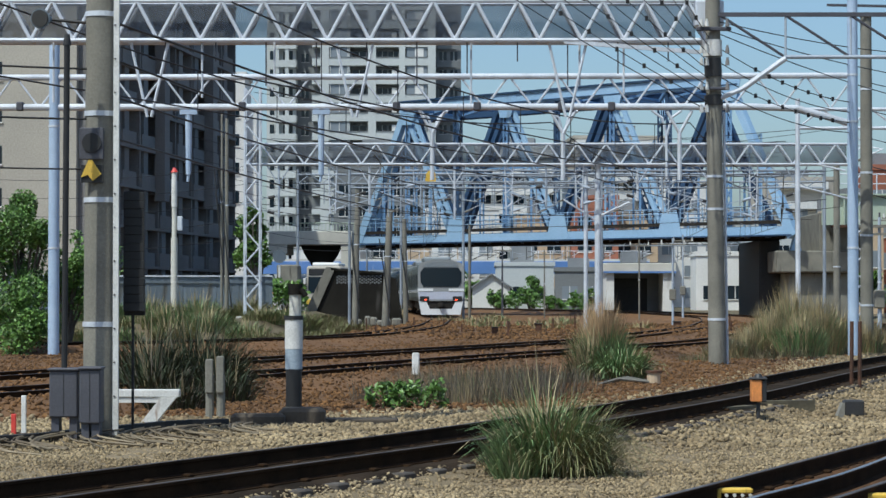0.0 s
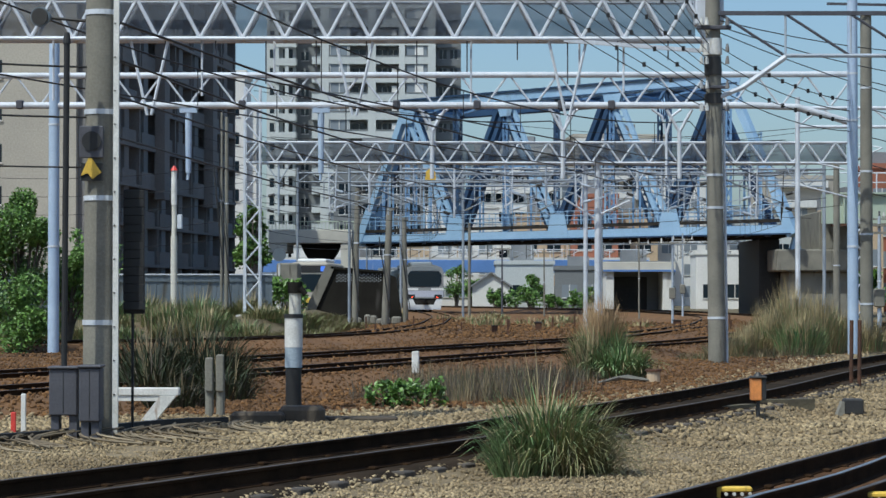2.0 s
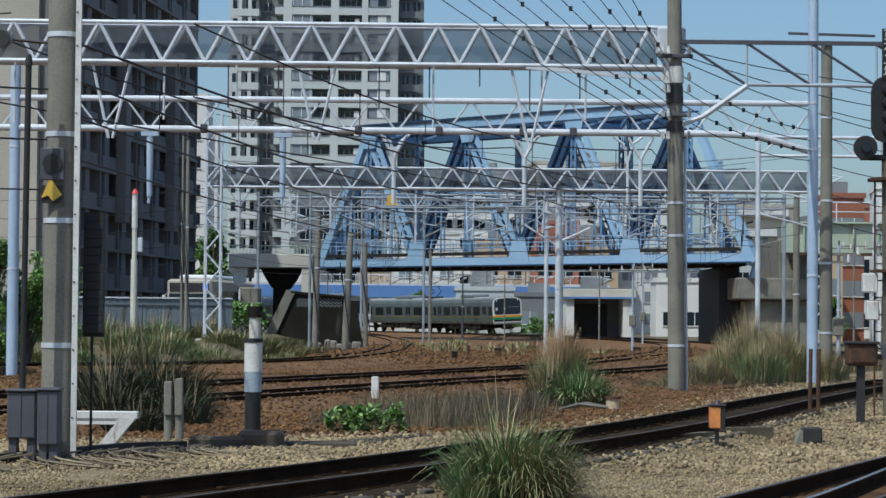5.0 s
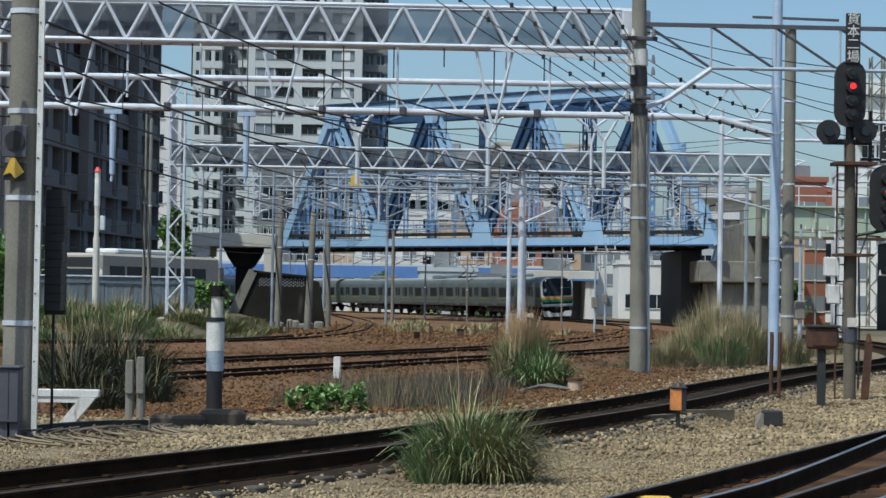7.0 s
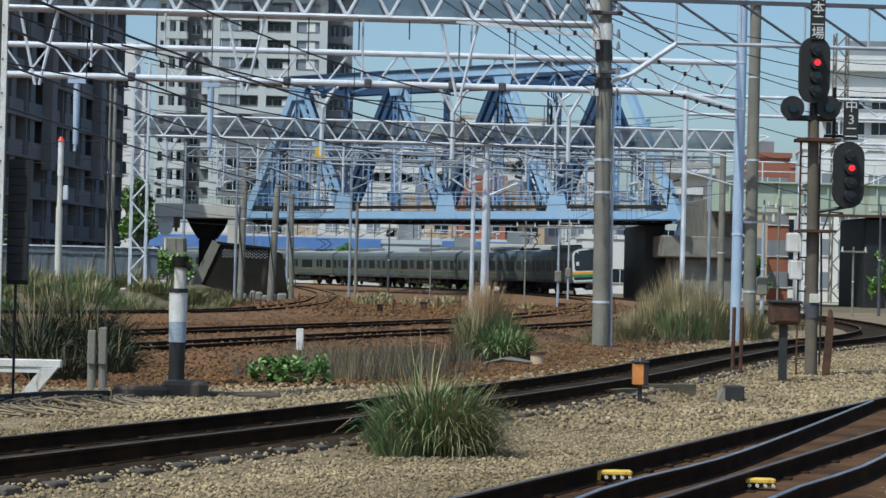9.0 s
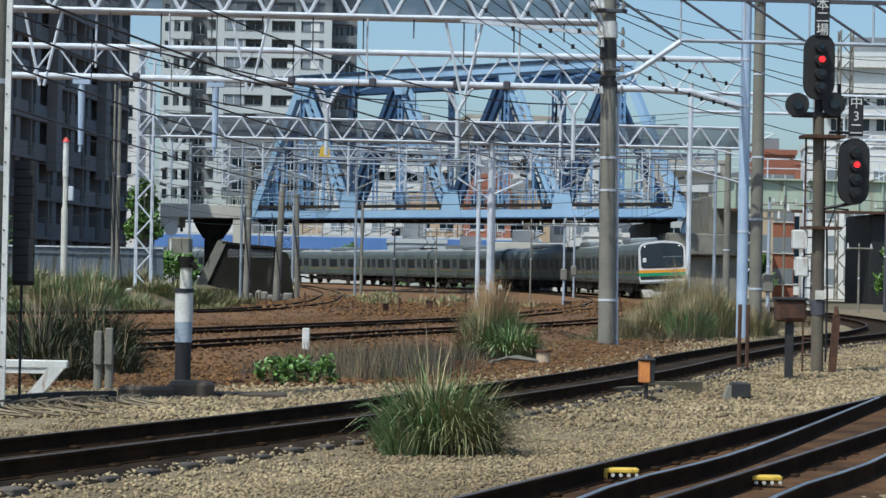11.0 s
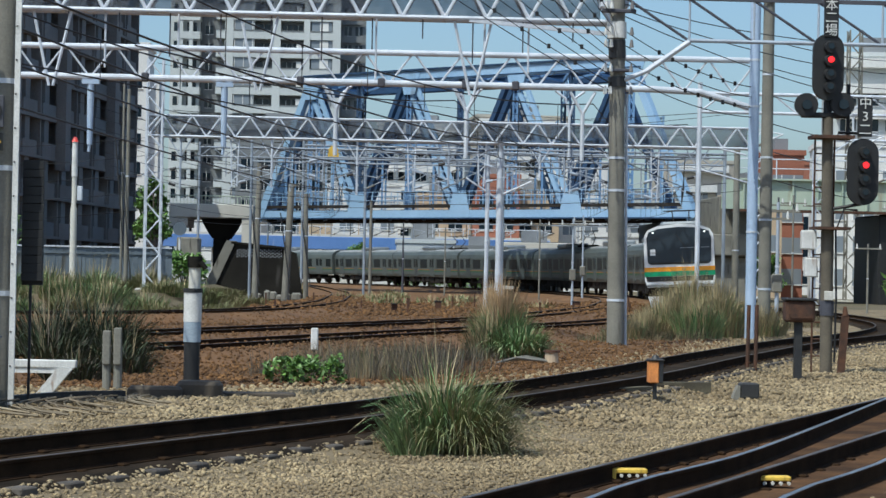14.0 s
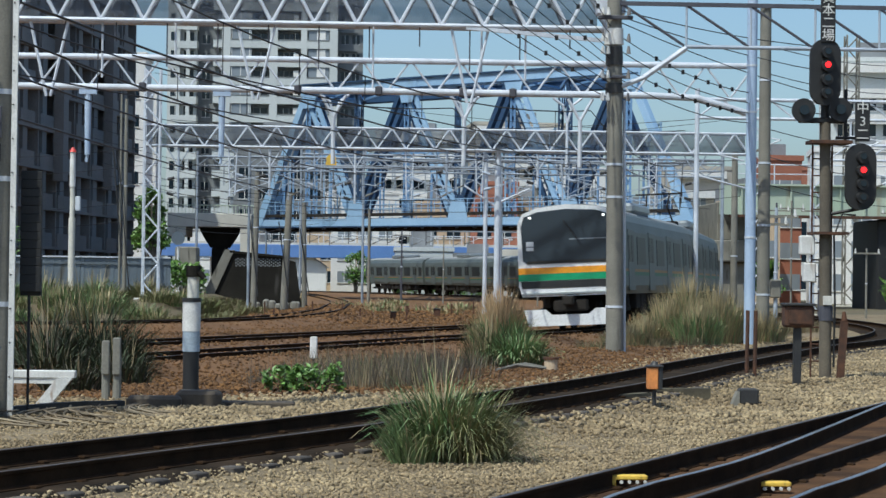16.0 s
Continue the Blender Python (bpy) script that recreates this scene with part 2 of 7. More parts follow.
def ground_mix():
    """Beige gravel that turns to rusty ballast where the mesh's own mask says so, with a ragged border."""
    m = GRAVEL.copy()
    m.name = "gravel_to_rusty_ballast"
    nt, n = m.node_tree, m.node_tree.nodes
    hsv = next(q for q in n if q.type == "HUE_SAT")
    old = hsv.inputs["Color"].links[0].from_socket
    at = n.new("ShaderNodeAttribute")
    at.attribute_name = "rust"
    nz = n.new("ShaderNodeTexNoise")
    nz.inputs["Scale"].default_value, nz.inputs["Detail"].default_value = 1.1, 6
    sm = n.new("ShaderNodeMath")
    sm.operation = "ADD"
    nt.links.new(at.outputs["Fac"], sm.inputs[0])
    nt.links.new(nz.outputs[0], sm.inputs[1])
    mr = n.new("ShaderNodeMapRange")
    mr.inputs[1].default_value, mr.inputs[2].default_value = 0.85, 1.15
    nt.links.new(sm.outputs[0], mr.inputs[0])
    rr = n.new("ShaderNodeMix")
    rr.data_type = "RGBA"
    rr.inputs[6].default_value, rr.inputs[7].default_value = (0.185, 0.094, 0.034, 1), (0.11, 0.058, 0.023, 1)
    nt.links.new(nz.outputs[0], rr.inputs[0])
    mx = n.new("ShaderNodeMix")
    mx.data_type = "RGBA"
    nt.links.new(mr.outputs[0], mx.inputs[0])
    nt.links.new(old, mx.inputs[6])
    nt.links.new(rr.outputs[2], mx.inputs[7])
    nt.links.new(mx.outputs[2], hsv.inputs["Color"])
    return m


GROUND_MIX = ground_mix()


for m_ in (RAIL, OILY, OILY_BROWN, UNDER, DARK_CONC):
    m_.node_tree.nodes["Principled BSDF"].inputs["Specular IOR Level"].default_value = 0.05

# ---- mesh helpers ----
class Shape:
    """Vertices and faces in world metres; solids are added one by one."""

    def __init__(self):
        self.v, self.f = [], []

    def add(self, verts, faces):
        o = len(self.v)
        self.v += [tuple(p) for p in verts]
        self.f += [tuple(i + o for i in f) for f in faces]
        return self

    def box(self, x0, x1, y0, y1, z0, z1, c=0.0):
        """A box, its upright edges and rim cut by c."""
        if not c:
            return self.add([(x, y, z) for z in (z0, z1) for x, y in ((x0, y0), (x1, y0), (x1, y1), (x0, y1))],
                            [(3, 2, 1, 0), (4, 5, 6, 7), (0, 1, 5, 4), (1, 2, 6, 5), (2, 3, 7, 6), (3, 0, 4, 7)])
        rings = []
        for z, k in ((z0, c), (z0 + c, 0), (z1 - c, 0), (z1, c)):
            a0, a1, b0, b1 = x0 + k, x1 - k, y0 + k, y1 - k
            rings += [(a0 + c, b0, z), (a1 - c, b0, z), (a1, b0 + c, z), (a1, b1 - c, z), (a1 - c, b1, z), (a0 + c, b1, z), (a0, b1 - c, z), (a0, b0 + c, z)]
        fs = [tuple(range(7, -1, -1)), tuple(range(24, 32))]
        for r in range(3):
            fs += [(r * 8 + i, r * 8 + (i + 1) % 8, r * 8 + 8 + (i + 1) % 8, r * 8 + 8 + i) for i in range(8)]
        return self.add(rings, fs)

    def rod(self, p0, p1, r0, r1=None, n=8, turn=0.0):
        """A round (or n-sided) bar from p0 to p1."""
        r1 = r0 if r1 is None else r1
        p0, p1 = Vector(p0), Vector(p1)
        a = (p1 - p0).normalized()
        u = a.cross(Vector((0, 0, 1)) if abs(a.z) < 0.95 else Vector((1, 0, 0))).normalized()
        w = a.cross(u)
        vs = []
        for p, r in ((p0, r0), (p1, r1)):
            for i in range(n):
                g = turn + 2 * math.pi * i / n
                vs.append(p + u * (r * math.cos(g)) + w * (r * math.sin(g)))
        return self.add(vs, [tuple(range(n - 1, -1, -1)), tuple(range(n, 2 * n))] + [(i, (i + 1) % n, n + (i + 1) % n, n + i) for i in range(n)])

    def beam(self, p0, p1, w, h=None):
        """A square bar, w wide and h deep."""
        h = w if h is None else h
        p0, p1 = Vector(p0), Vector(p1)
        a = (p1 - p0).normalized()
        u = a.cross(Vector((0, 0, 1)) if abs(a.z) < 0.98 else Vector((0, 1, 0))).normalized()
        q = a.cross(u)
        vs = [p + u * (sx * w / 2) + q * (sy * h / 2) for p in (p0, p1) for sx, sy in ((-1, -1), (1, -1), (1, 1), (-1, 1))]
        return self.add(vs, [(3, 2, 1, 0), (4, 5, 6, 7), (0, 1, 5, 4), (1, 2, 6, 5), (2, 3, 7, 6), (3, 0, 4, 7)])

    def line(self, pts, r, n=5):
        """A bent round bar of one piece."""
        p = [Vector(q) for q in pts]
        vs = []
        for i, q in enumerate(p):
            a = (p[min(i + 1, len(p) - 1)] - p[max(i - 1, 0)]).normalized()
            u = a.cross(Vector((0, 0, 1)) if abs(a.z) < 0.97 else Vector((0, 1, 0))).normalized()
            w = a.cross(u)
            vs += [q + u * (r * math.cos(2 * math.pi * k / n)) + w * (r * math.sin(2 * math.pi * k / n)) for k in range(n)]
        fs = [tuple(range(n - 1, -1, -1)), tuple(range(len(vs) - n, len(vs)))]
        for i in range(len(p) - 1):
            fs += [(i * n + k, i * n + (k + 1) % n, (i + 1) * n + (k + 1) % n, (i + 1) * n + k) for k in range(n)]
        return self.add(vs, fs)

    def disc(self, c, axis, r, depth, n=20):
        a = Vector(axis).normalized() * depth
        return self.rod(Vector(c) - a / 2, Vector(c) + a / 2, r, n=n)

    def prism(self, outline, y0, y1):
        """An outline in x and z, pushed from y0 to y1."""
        n = len(outline)
        vs = [(x, y, z) for y in (y0, y1) for x, z in outline]
        return self.add(vs, [tuple(range(n)), tuple(range(2 * n - 1, n - 1, -1))] + [((i + 1) % n, i, n + i, n + (i + 1) % n) for i in range(n)])

    def turned(self, m):
        self.v = [tuple(m @ Vector(p)) for p in self.v]
        return self


ORIGIN = {}


def mesh_of(name, shape, material, base=(0, 0, 0), smooth=False):
    me = bpy.data.meshes.new(name)
    bx, by, bz = base
    me.from_pydata([(x - bx, y - by, z - bz) for x, y, z in shape.v], [], shape.f)
    for m in (material if isinstance(material, (list, tuple)) else [material]):
        me.materials.append(m)
    if smooth:
        me.polygons.foreach_set("use_smooth", [True] * len(me.polygons))
        me.set_sharp_from_angle(angle=radians(40))
    return me


def thing(name, label, category, base=(0, 0, 0), group="", kind=""):
    ob = new(name)
    ob.empty_display_size = 0.2
    ob.location = base
    ORIGIN[ob.name] = tuple(base)
    return tagged(ob, label, category, group, kind)


def part(name, shape, material, parent, label="", smooth=False):
    base = ORIGIN[parent.name]
    ob = new(name, mesh_of(name, shape, material, base, smooth))
    ORIGIN[ob.name] = base
    ob.parent = parent
    return tagged(ob, label)


def solid(name, shape, material, label, category, base=(0, 0, 0), group="", kind="", smooth=False):
    ob = new(name, mesh_of(name, shape, material, base, smooth))
    ob.location = base
    ORIGIN[ob.name] = tuple(base)
    return tagged(ob, label, category, group, kind)


SHARED = {}


def piece(name, parent, material, p0, p1, r, n=6, square=False):
    """One straight bar as an object of its own; bars of equal length share a mesh."""
    p0, p1 = Vector(p0), Vector(p1)
    length = round((p1 - p0).length, 2)
    key = (name, material.name, length, r, n, square)
    if key not in SHARED:
        s = Shape()
        s.beam((0, 0, 0), (0, 0, length), r) if square else s.rod((0, 0, 0), (0, 0, length), r, n=n)
        SHARED[key] = mesh_of(name, s, material)
    ob = new(name, SHARED[key])
    ob.parent = parent
    ob.matrix_basis = Matrix.Translation(p0 - Vector(ORIGIN[parent.name])) @ (p1 - p0).to_track_quat("Z", "Y").to_matrix().to_4x4()
    return ob


def smooth_path(pts, step=0.5):
    """A line through the points (Catmull-Rom) at even steps: an array of x, y, and the distance along it."""
    p = np.array([pts[0]] + list(pts) + [pts[-1]], float)
    p[0], p[-1] = 2 * p[1] - p[2], 2 * p[-2] - p[-3]
    out = []
    for i in range(1, len(p) - 2):
        for u in np.linspace(0, 1, 40, endpoint=False):
            a, b, c, d = p[i - 1:i + 3]
            out.append(0.5 * (2 * b + (c - a) * u + (2 * a - 5 * b + 4 * c - d) * u * u + (3 * b - a - 3 * c + d) * u ** 3))
    out = np.array(out + [p[-2]])
    s = np.concatenate([[0], np.cumsum(np.hypot(*np.diff(out, axis=0).T))])
    g = np.arange(0, s[-1], step)
    return np.stack([np.interp(g, s, out[:, 0]), np.interp(g, s, out[:, 1])], 1)


def along(path, s, step=0.5):
    i = np.clip(s / step, 0, len(path) - 1.001)
    k = int(i)
    p = path[k] + (path[k + 1] - path[k]) * (i - k)
    d = path[k + 1] - path[k]
    return p, d / np.hypot(*d)


# ---- ground and tracks ----
def inside(x, y, poly):
    c, j = False, len(poly) - 1
    for i in range(len(poly)):
        (xi, yi), (xj, yj) = poly[i], poly[j]
        if (yi > y) != (yj > y) and x < (xj - xi) * (y - yi) / (yj - yi) + xi:
            c = not c
        j = i
    return c


def sheet(poly, step, height, z):
    """A gently uneven sheet over a polygon of the plan."""
    xs, ys = [p[0] for p in poly], [p[1] for p in poly]
    nx, ny = int((max(xs) - min(xs)) / step) + 1, int((max(ys) - min(ys)) / step) + 1
    s, idx = Shape(), {}

    def vert(i, j):
        if (i, j) not in idx:
            x, y = min(xs) + i * step, min(ys) + j * step
            idx[i, j] = len(s.v)
            s.v.append((x, y, z(x, y) if callable(z) else z + height * noise.noise((x * 0.35, y * 0.35, 2.0))))
        return idx[i, j]
    for i in range(nx):
        for j in range(ny):
            if inside(min(xs) + (i + 0.5) * step, min(ys) + (j + 0.5) * step, poly):
                s.f.append((vert(i, j), vert(i + 1, j), vert(i + 1, j + 1), vert(i, j + 1)))
    return s


ground = Shape().add([(-2500, -60, -0.03), (2500, -60, -0.03), (2500, 4000, -0.03), (-2500, 4000, -0.03)], [(0, 1, 2, 3)])
solid("ground", ground, SOIL, "flat grey-green soil of the railway land", "ground", kind="structure")
BORDER_Y, BORDER_X = (-40, 27, 31, 34, 37, 42, 52, 66, 98, 131), (-60, -22, -3.5, 2.2, 3.6, 5.3, 8.3, 11, 18, 26)


def rusty(x, y):
    """0 on the beige side of the border, 1 on the rusty side."""
    return min(max((float(np.interp(y, BORDER_Y, BORDER_X)) - x) / 2.5 + 0.5, 0), 1)


def bed_z(x, y):
    return 0.01 + 0.035 * noise.noise((x * 0.35, y * 0.35, 2.0)) + 0.02 * noise.noise((x * 1.7, y * 1.7, 5.0))


near_bed = sheet([(-26, -30), (30, -30), (48, 60), (48, 131), (-26, 131)], 0.7, 0, bed_z)
bed = solid("gravel_bed", near_bed, GROUND_MIX, "beige gravel turning to rust-brown ballast between the tracks", "gravel", kind="structure", smooth=True)
mask = bed.data.attributes.new("rust", "FLOAT", "POINT")
mask.data.foreach_set("value", [rusty(x, y) for x, y, z in near_bed.v])
far_bed = sheet([(-60, 24), (-26, 24), (-26, 130.5), (27, 130.5), (27, 180), (12, 236), (-30, 300), (-60, 300)], 1.5, 0.02, -0.005)
solid("rusty_ballast_bed", far_bed, RUSTY, "rust-brown ballast across the main lines", "ballast", kind="structure")


def bank_z(x, y):
    t = min(max((y - 76 - 0.12 * (x + 20)) / 10, 0), 1)
    t *= min(max((-4.6 - x) / 2.2, 0), 1)
    return -0.03 + 0.79 * t * t * (3 - 2 * t) + 0.06 * noise.noise((x * 0.5, y * 0.5, 7.0)) * t


bank = sheet([(-60, 70), (-4, 72), (-4, 124), (-8, 130), (-60, 160)], 1.0, 0, bank_z)
solid("grass_bank", bank, SOIL, "low weedy bank beside the lines", "bank", kind="structure")

TRACK_A = smooth_path([(-20, -24), (-10, 0.5), (-6, 10), (-2.12, 18.2), (0.63, 24.1), (4.0, 32.6), (7.0, 41.6), (10.7, 52), (15.0, 62.5), (18.3, 75), (20.3, 92), (21.0, 110), (20.6, 128)])
TRACK_B = smooth_path([(-16.5, -25), (-6.3, -2), (-1.4, 8), (2.6, 16.8), (7.3, 27.3), (11.8, 36.5), (17.5, 47), (26, 60)])
TRACK_D = smooth_path([(-7.6, -25), (-1.9, -2), (0.35, 8), (2.23, 14.4), (3.95, 18.3), (7.3, 27.3)])
TRACK_2 = smooth_path([(-300, 332), (-150, 330), (-100, 325), (-62, 313), (-31, 291), (-12, 268), (1.2, 249), (6.6, 232), (11.8, 215), (17.0, 197), (18.9, 185), (20.1, 168), (20.6, 145), (18.9, 126),
                       (16.45, 108), (14.8, 98), (10.4, 79), (7.55, 68.5), (0.7, 51.5), (-4.4, 38.5), (-10, 26), (-17, 13)])
TRACK_1 = smooth_path([(-62, 50), (-32, 57), (-14, 65.5), (-6.7, 71.5), (-2.9, 82), (-0.9, 100), (-0.3, 120), (-0.2, 146), (-1.75, 183), (-3.6, 212), (-9, 243), (-26, 279), (-60, 304), (-120, 318), (-230, 340), (-640, 350)])
n2 = np.gradient(TRACK_2, axis=0)
n2 = np.stack([n2[:, 1], -n2[:, 0]], 1) / np.hypot(n2[:, 0], n2[:, 1])[:, None]
TRACK_C = (TRACK_2 + n2 * 3.9)[600:]


def sweep(path, profile, off=0.0, shift=0.0):
    """A profile of (across, up) drawn along a plan path."""
    d = np.gradient(path, axis=0)
    nrm = np.stack([d[:, 1], -d[:, 0]], 1) / np.hypot(d[:, 0], d[:, 1])[:, None]
    k = len(profile)
    s = Shape()
    for (x, y), (nx, ny) in zip(path, nrm):
        s.v += [(float(x + nx * (off + a)), float(y + ny * (off + a)), z + shift) for a, z in profile]
    for i in range(len(path) - 1):
        s.f += [(i * k + j, i * k + (j + 1) % k, (i + 1) * k + (j + 1) % k, (i + 1) * k + j) for j in range(k)]
    s.f += [tuple(range(k)), tuple(range(len(s.v) - 1, len(s.v) - 1 - k, -1))]
    return s


FOOT = [(-0.063, 0.15), (-0.063, 0.162), (-0.012, 0.18), (-0.012, 0.262), (-0.032, 0.27), (-0.032, 0.292), (0.032, 0.292), (0.032, 0.27), (0.012, 0.262), (0.012, 0.18), (0.063, 0.162), (0.063, 0.15)]
HEAD = [(-0.021, 0.286), (-0.021, 0.294), (-0.016, 0.2965), (0.016, 0.2965), (0.021, 0.294), (0.021, 0.286)]
sleeper_mesh = mesh_of("sleeper", Shape().box(-1.0, 1.0, -0.11, 0.11, 0.01, 0.148, 0.012), SLEEPER)
clip_mesh = mesh_of("rail_fastening", Shape().box(-0.11, 0.11, -0.05, 0.05, 0.148, 0.18, 0.01), RAIL)


def track(label, path, head, bed, stretch=None, group="railway tracks", sparse=1, fill=0.14, oily=None):
    w0, w1 = (1.3, 2.4) if fill > 0.2 else (0.85, 1.5)
    t = thing("railway_track", label, "railway track", (float(path[0][0]), float(path[0][1]), 0), group, "structure")
    thin = path[::sparse]
    part("ballast_shoulder", sweep(thin, [(-w1, -0.06), (-w0, fill), (w0, fill), (w1, -0.06)]), bed, t)
    # oil between the rails; the sloping edges put the rails' shadow into colour
    if oily:
        part("oily_shaded_ballast", sweep(thin, [(-1.08, 0.06), (-0.85, fill + 0.012), (0.85, fill + 0.012), (1.08, 0.06)]), oily, t, "dark oil-stained ballast, with shadow coloured in beside the rails")
    for off in (-0.566, 0.566):
        rail = part("rail", sweep(thin, FOOT, off), RAIL, t)
        part("rail_head", sweep(thin, HEAD, off), head, rail, "worn running surface")
    if stretch:
        s0, s1 = stretch
        bx, by, _ = ORIGIN[t.name]
        for k in range(int((s1 - s0) / 0.62)):
            p, d = along(path, s0 + k * 0.62)
            m = Matrix.Translation((p[0] - bx, p[1] - by, random.uniform(-0.02, 0.004))) @ Matrix.Rotation(math.atan2(d[1], d[0]) - math.pi / 2 + random.uniform(-0.02, 0.02), 4, "Z")
            ob = new("sleeper", sleeper_mesh)
            ob.parent, ob.matrix_basis = t, m
            for off in (-0.566, 0.566):
                fb = new("rail_fastening", clip_mesh)
                fb.parent = t
                fb.matrix_basis = m @ Matrix.Translation((off, 0, 0))
    return t


track("single track with dull brown rails on beige gravel", TRACK_A, DULL, GRAVEL, (35, 101), sparse=2, oily=OILY)
track("curved track with bright worn rails at a set of points", TRACK_B, HALF_SHINE, GRAVEL, (34, 71), sparse=2, oily=OILY_BROWN)
track("diverging track that joins at the points", TRACK_D, SHINE, GRAVEL, (33, 43), sparse=2, fill=0.15, oily=OILY_BROWN)
track("curved main line track on rusty ballast", TRACK_2, DULL, RUSTY, None, sparse=3, fill=0.21)
track("main line track on rusty ballast beside the curve", TRACK_C, DULL, RUSTY, None, sparse=3, fill=0.21)
track("main line track that passes beside the dark wall", TRACK_1, DULL, RUSTY, None, sparse=3, fill=0.21)


# ---- trains ----
L2 = 9.75
BODY = [(-1.40, 1.0), (-1.475, 1.25), (-1.475, 2.85), (-1.43, 3.15), (-1.28, 3.38), (-0.9, 3.55), (-0.4, 3.63), (0.4, 3.63), (0.9, 3.55), (1.28, 3.38), (1.43, 3.15), (1.475, 2.85), (1.475, 1.25), (1.40, 1.0)]
CARS = {}


def wheel_shape(y, x):
    return Shape().disc((x, y, 0.43), (1, 0, 0), 0.43, 0.13, 18)


def car_meshes(scheme):
    """The meshes that all cars of a train share: (name, mesh, sub-parts)."""
    side, band1, band2 = scheme
    out = []
    add = lambda name, s, m, subs=(): out.append((name, mesh_of(name, s, m), [(a, mesh_of(a, b, c)) for a, b, c in subs]))
    add("body", Shape().prism(BODY, -L2, L2), side)
    add("roof_deck", Shape().prism([(-1.05, 3.49), (-0.85, 3.60), (-0.4, 3.66), (0.4, 3.66), (0.85, 3.60), (1.05, 3.49)], -L2 + 0.1, L2 - 0.1), ROOFGREY)
    add("air_conditioner", Shape().box(-0.95, 0.95, -1.9, 1.9, 3.6, 3.95, 0.1), STAINLESS)
    for x in (-1, 1):
        for y in (-7.25, -2.42, 2.42, 7.25):
            a, b = (1.468, 1.492) if x > 0 else (-1.492, -1.468)
            a2, b2 = (1.485, 1.499) if x > 0 else (-1.499, -1.485)
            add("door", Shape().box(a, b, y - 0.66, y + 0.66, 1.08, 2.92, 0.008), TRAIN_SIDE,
                [("door_window", Shape().box(a2, b2, y - 0.55, y - 0.07, 1.95, 2.75), TRAIN_GLASS), ("door_window", Shape().box(a2, b2, y + 0.07, y + 0.55, 1.95, 2.75), TRAIN_GLASS)])
        for y, w in ((-9.0, 0.45), (-4.83, 1.0), (0, 1.0), (4.83, 1.0), (9.0, 0.45)):
            a, b = (1.47, 1.487) if x > 0 else (-1.487, -1.47)
            add("window", Shape().box(a, b, y - w, y + w, 1.88, 2.72), TRAIN_GLASS)
        a, b = (1.47, 1.481) if x > 0 else (-1.481, -1.47)
        add("upper_band", Shape().box(a, b, -L2 + 0.02, L2 - 0.02, 1.66, 1.74), band1)
        add("lower_band", Shape().box(a, b, -L2 + 0.02, L2 - 0.02, 1.55, 1.655), band2)
    for y in (-6.9, 6.9):
        f = Shape()
        for x in (-1.05, 1.05):
            f.box(x - 0.09, x + 0.09, y - 1.6, y + 1.6, 0.48, 0.66, 0.03)
            f.rod((x, y, 0.6), (x, y, 1.0), 0.27, n=10)
        f.box(-1.0, 1.0, y - 0.25, y + 0.25, 0.45, 0.8)
        wheels = [("wheel", wheel_shape(y + w, x), UNDER) for w in (-1.05, 1.05) for x in (-0.566, 0.566)]
        add("bogie", f, UNDER, wheels)
    random.seed(5)
    y = -5.0
    while y < 4.4:
        w = random.uniform(0.7, 1.7)
        add("underfloor_box", Shape().box(-1.3, 1.3, y, y + w, random.uniform(0.35, 0.55), 1.01, 0.03), UNDER)
        y += w + random.uniform(0.1, 0.4)
    add("gangway", Shape().box(-0.6, 0.6, -L2 - 0.48, -L2, 1.05, 3.2, 0.03), UNDER)
    return out


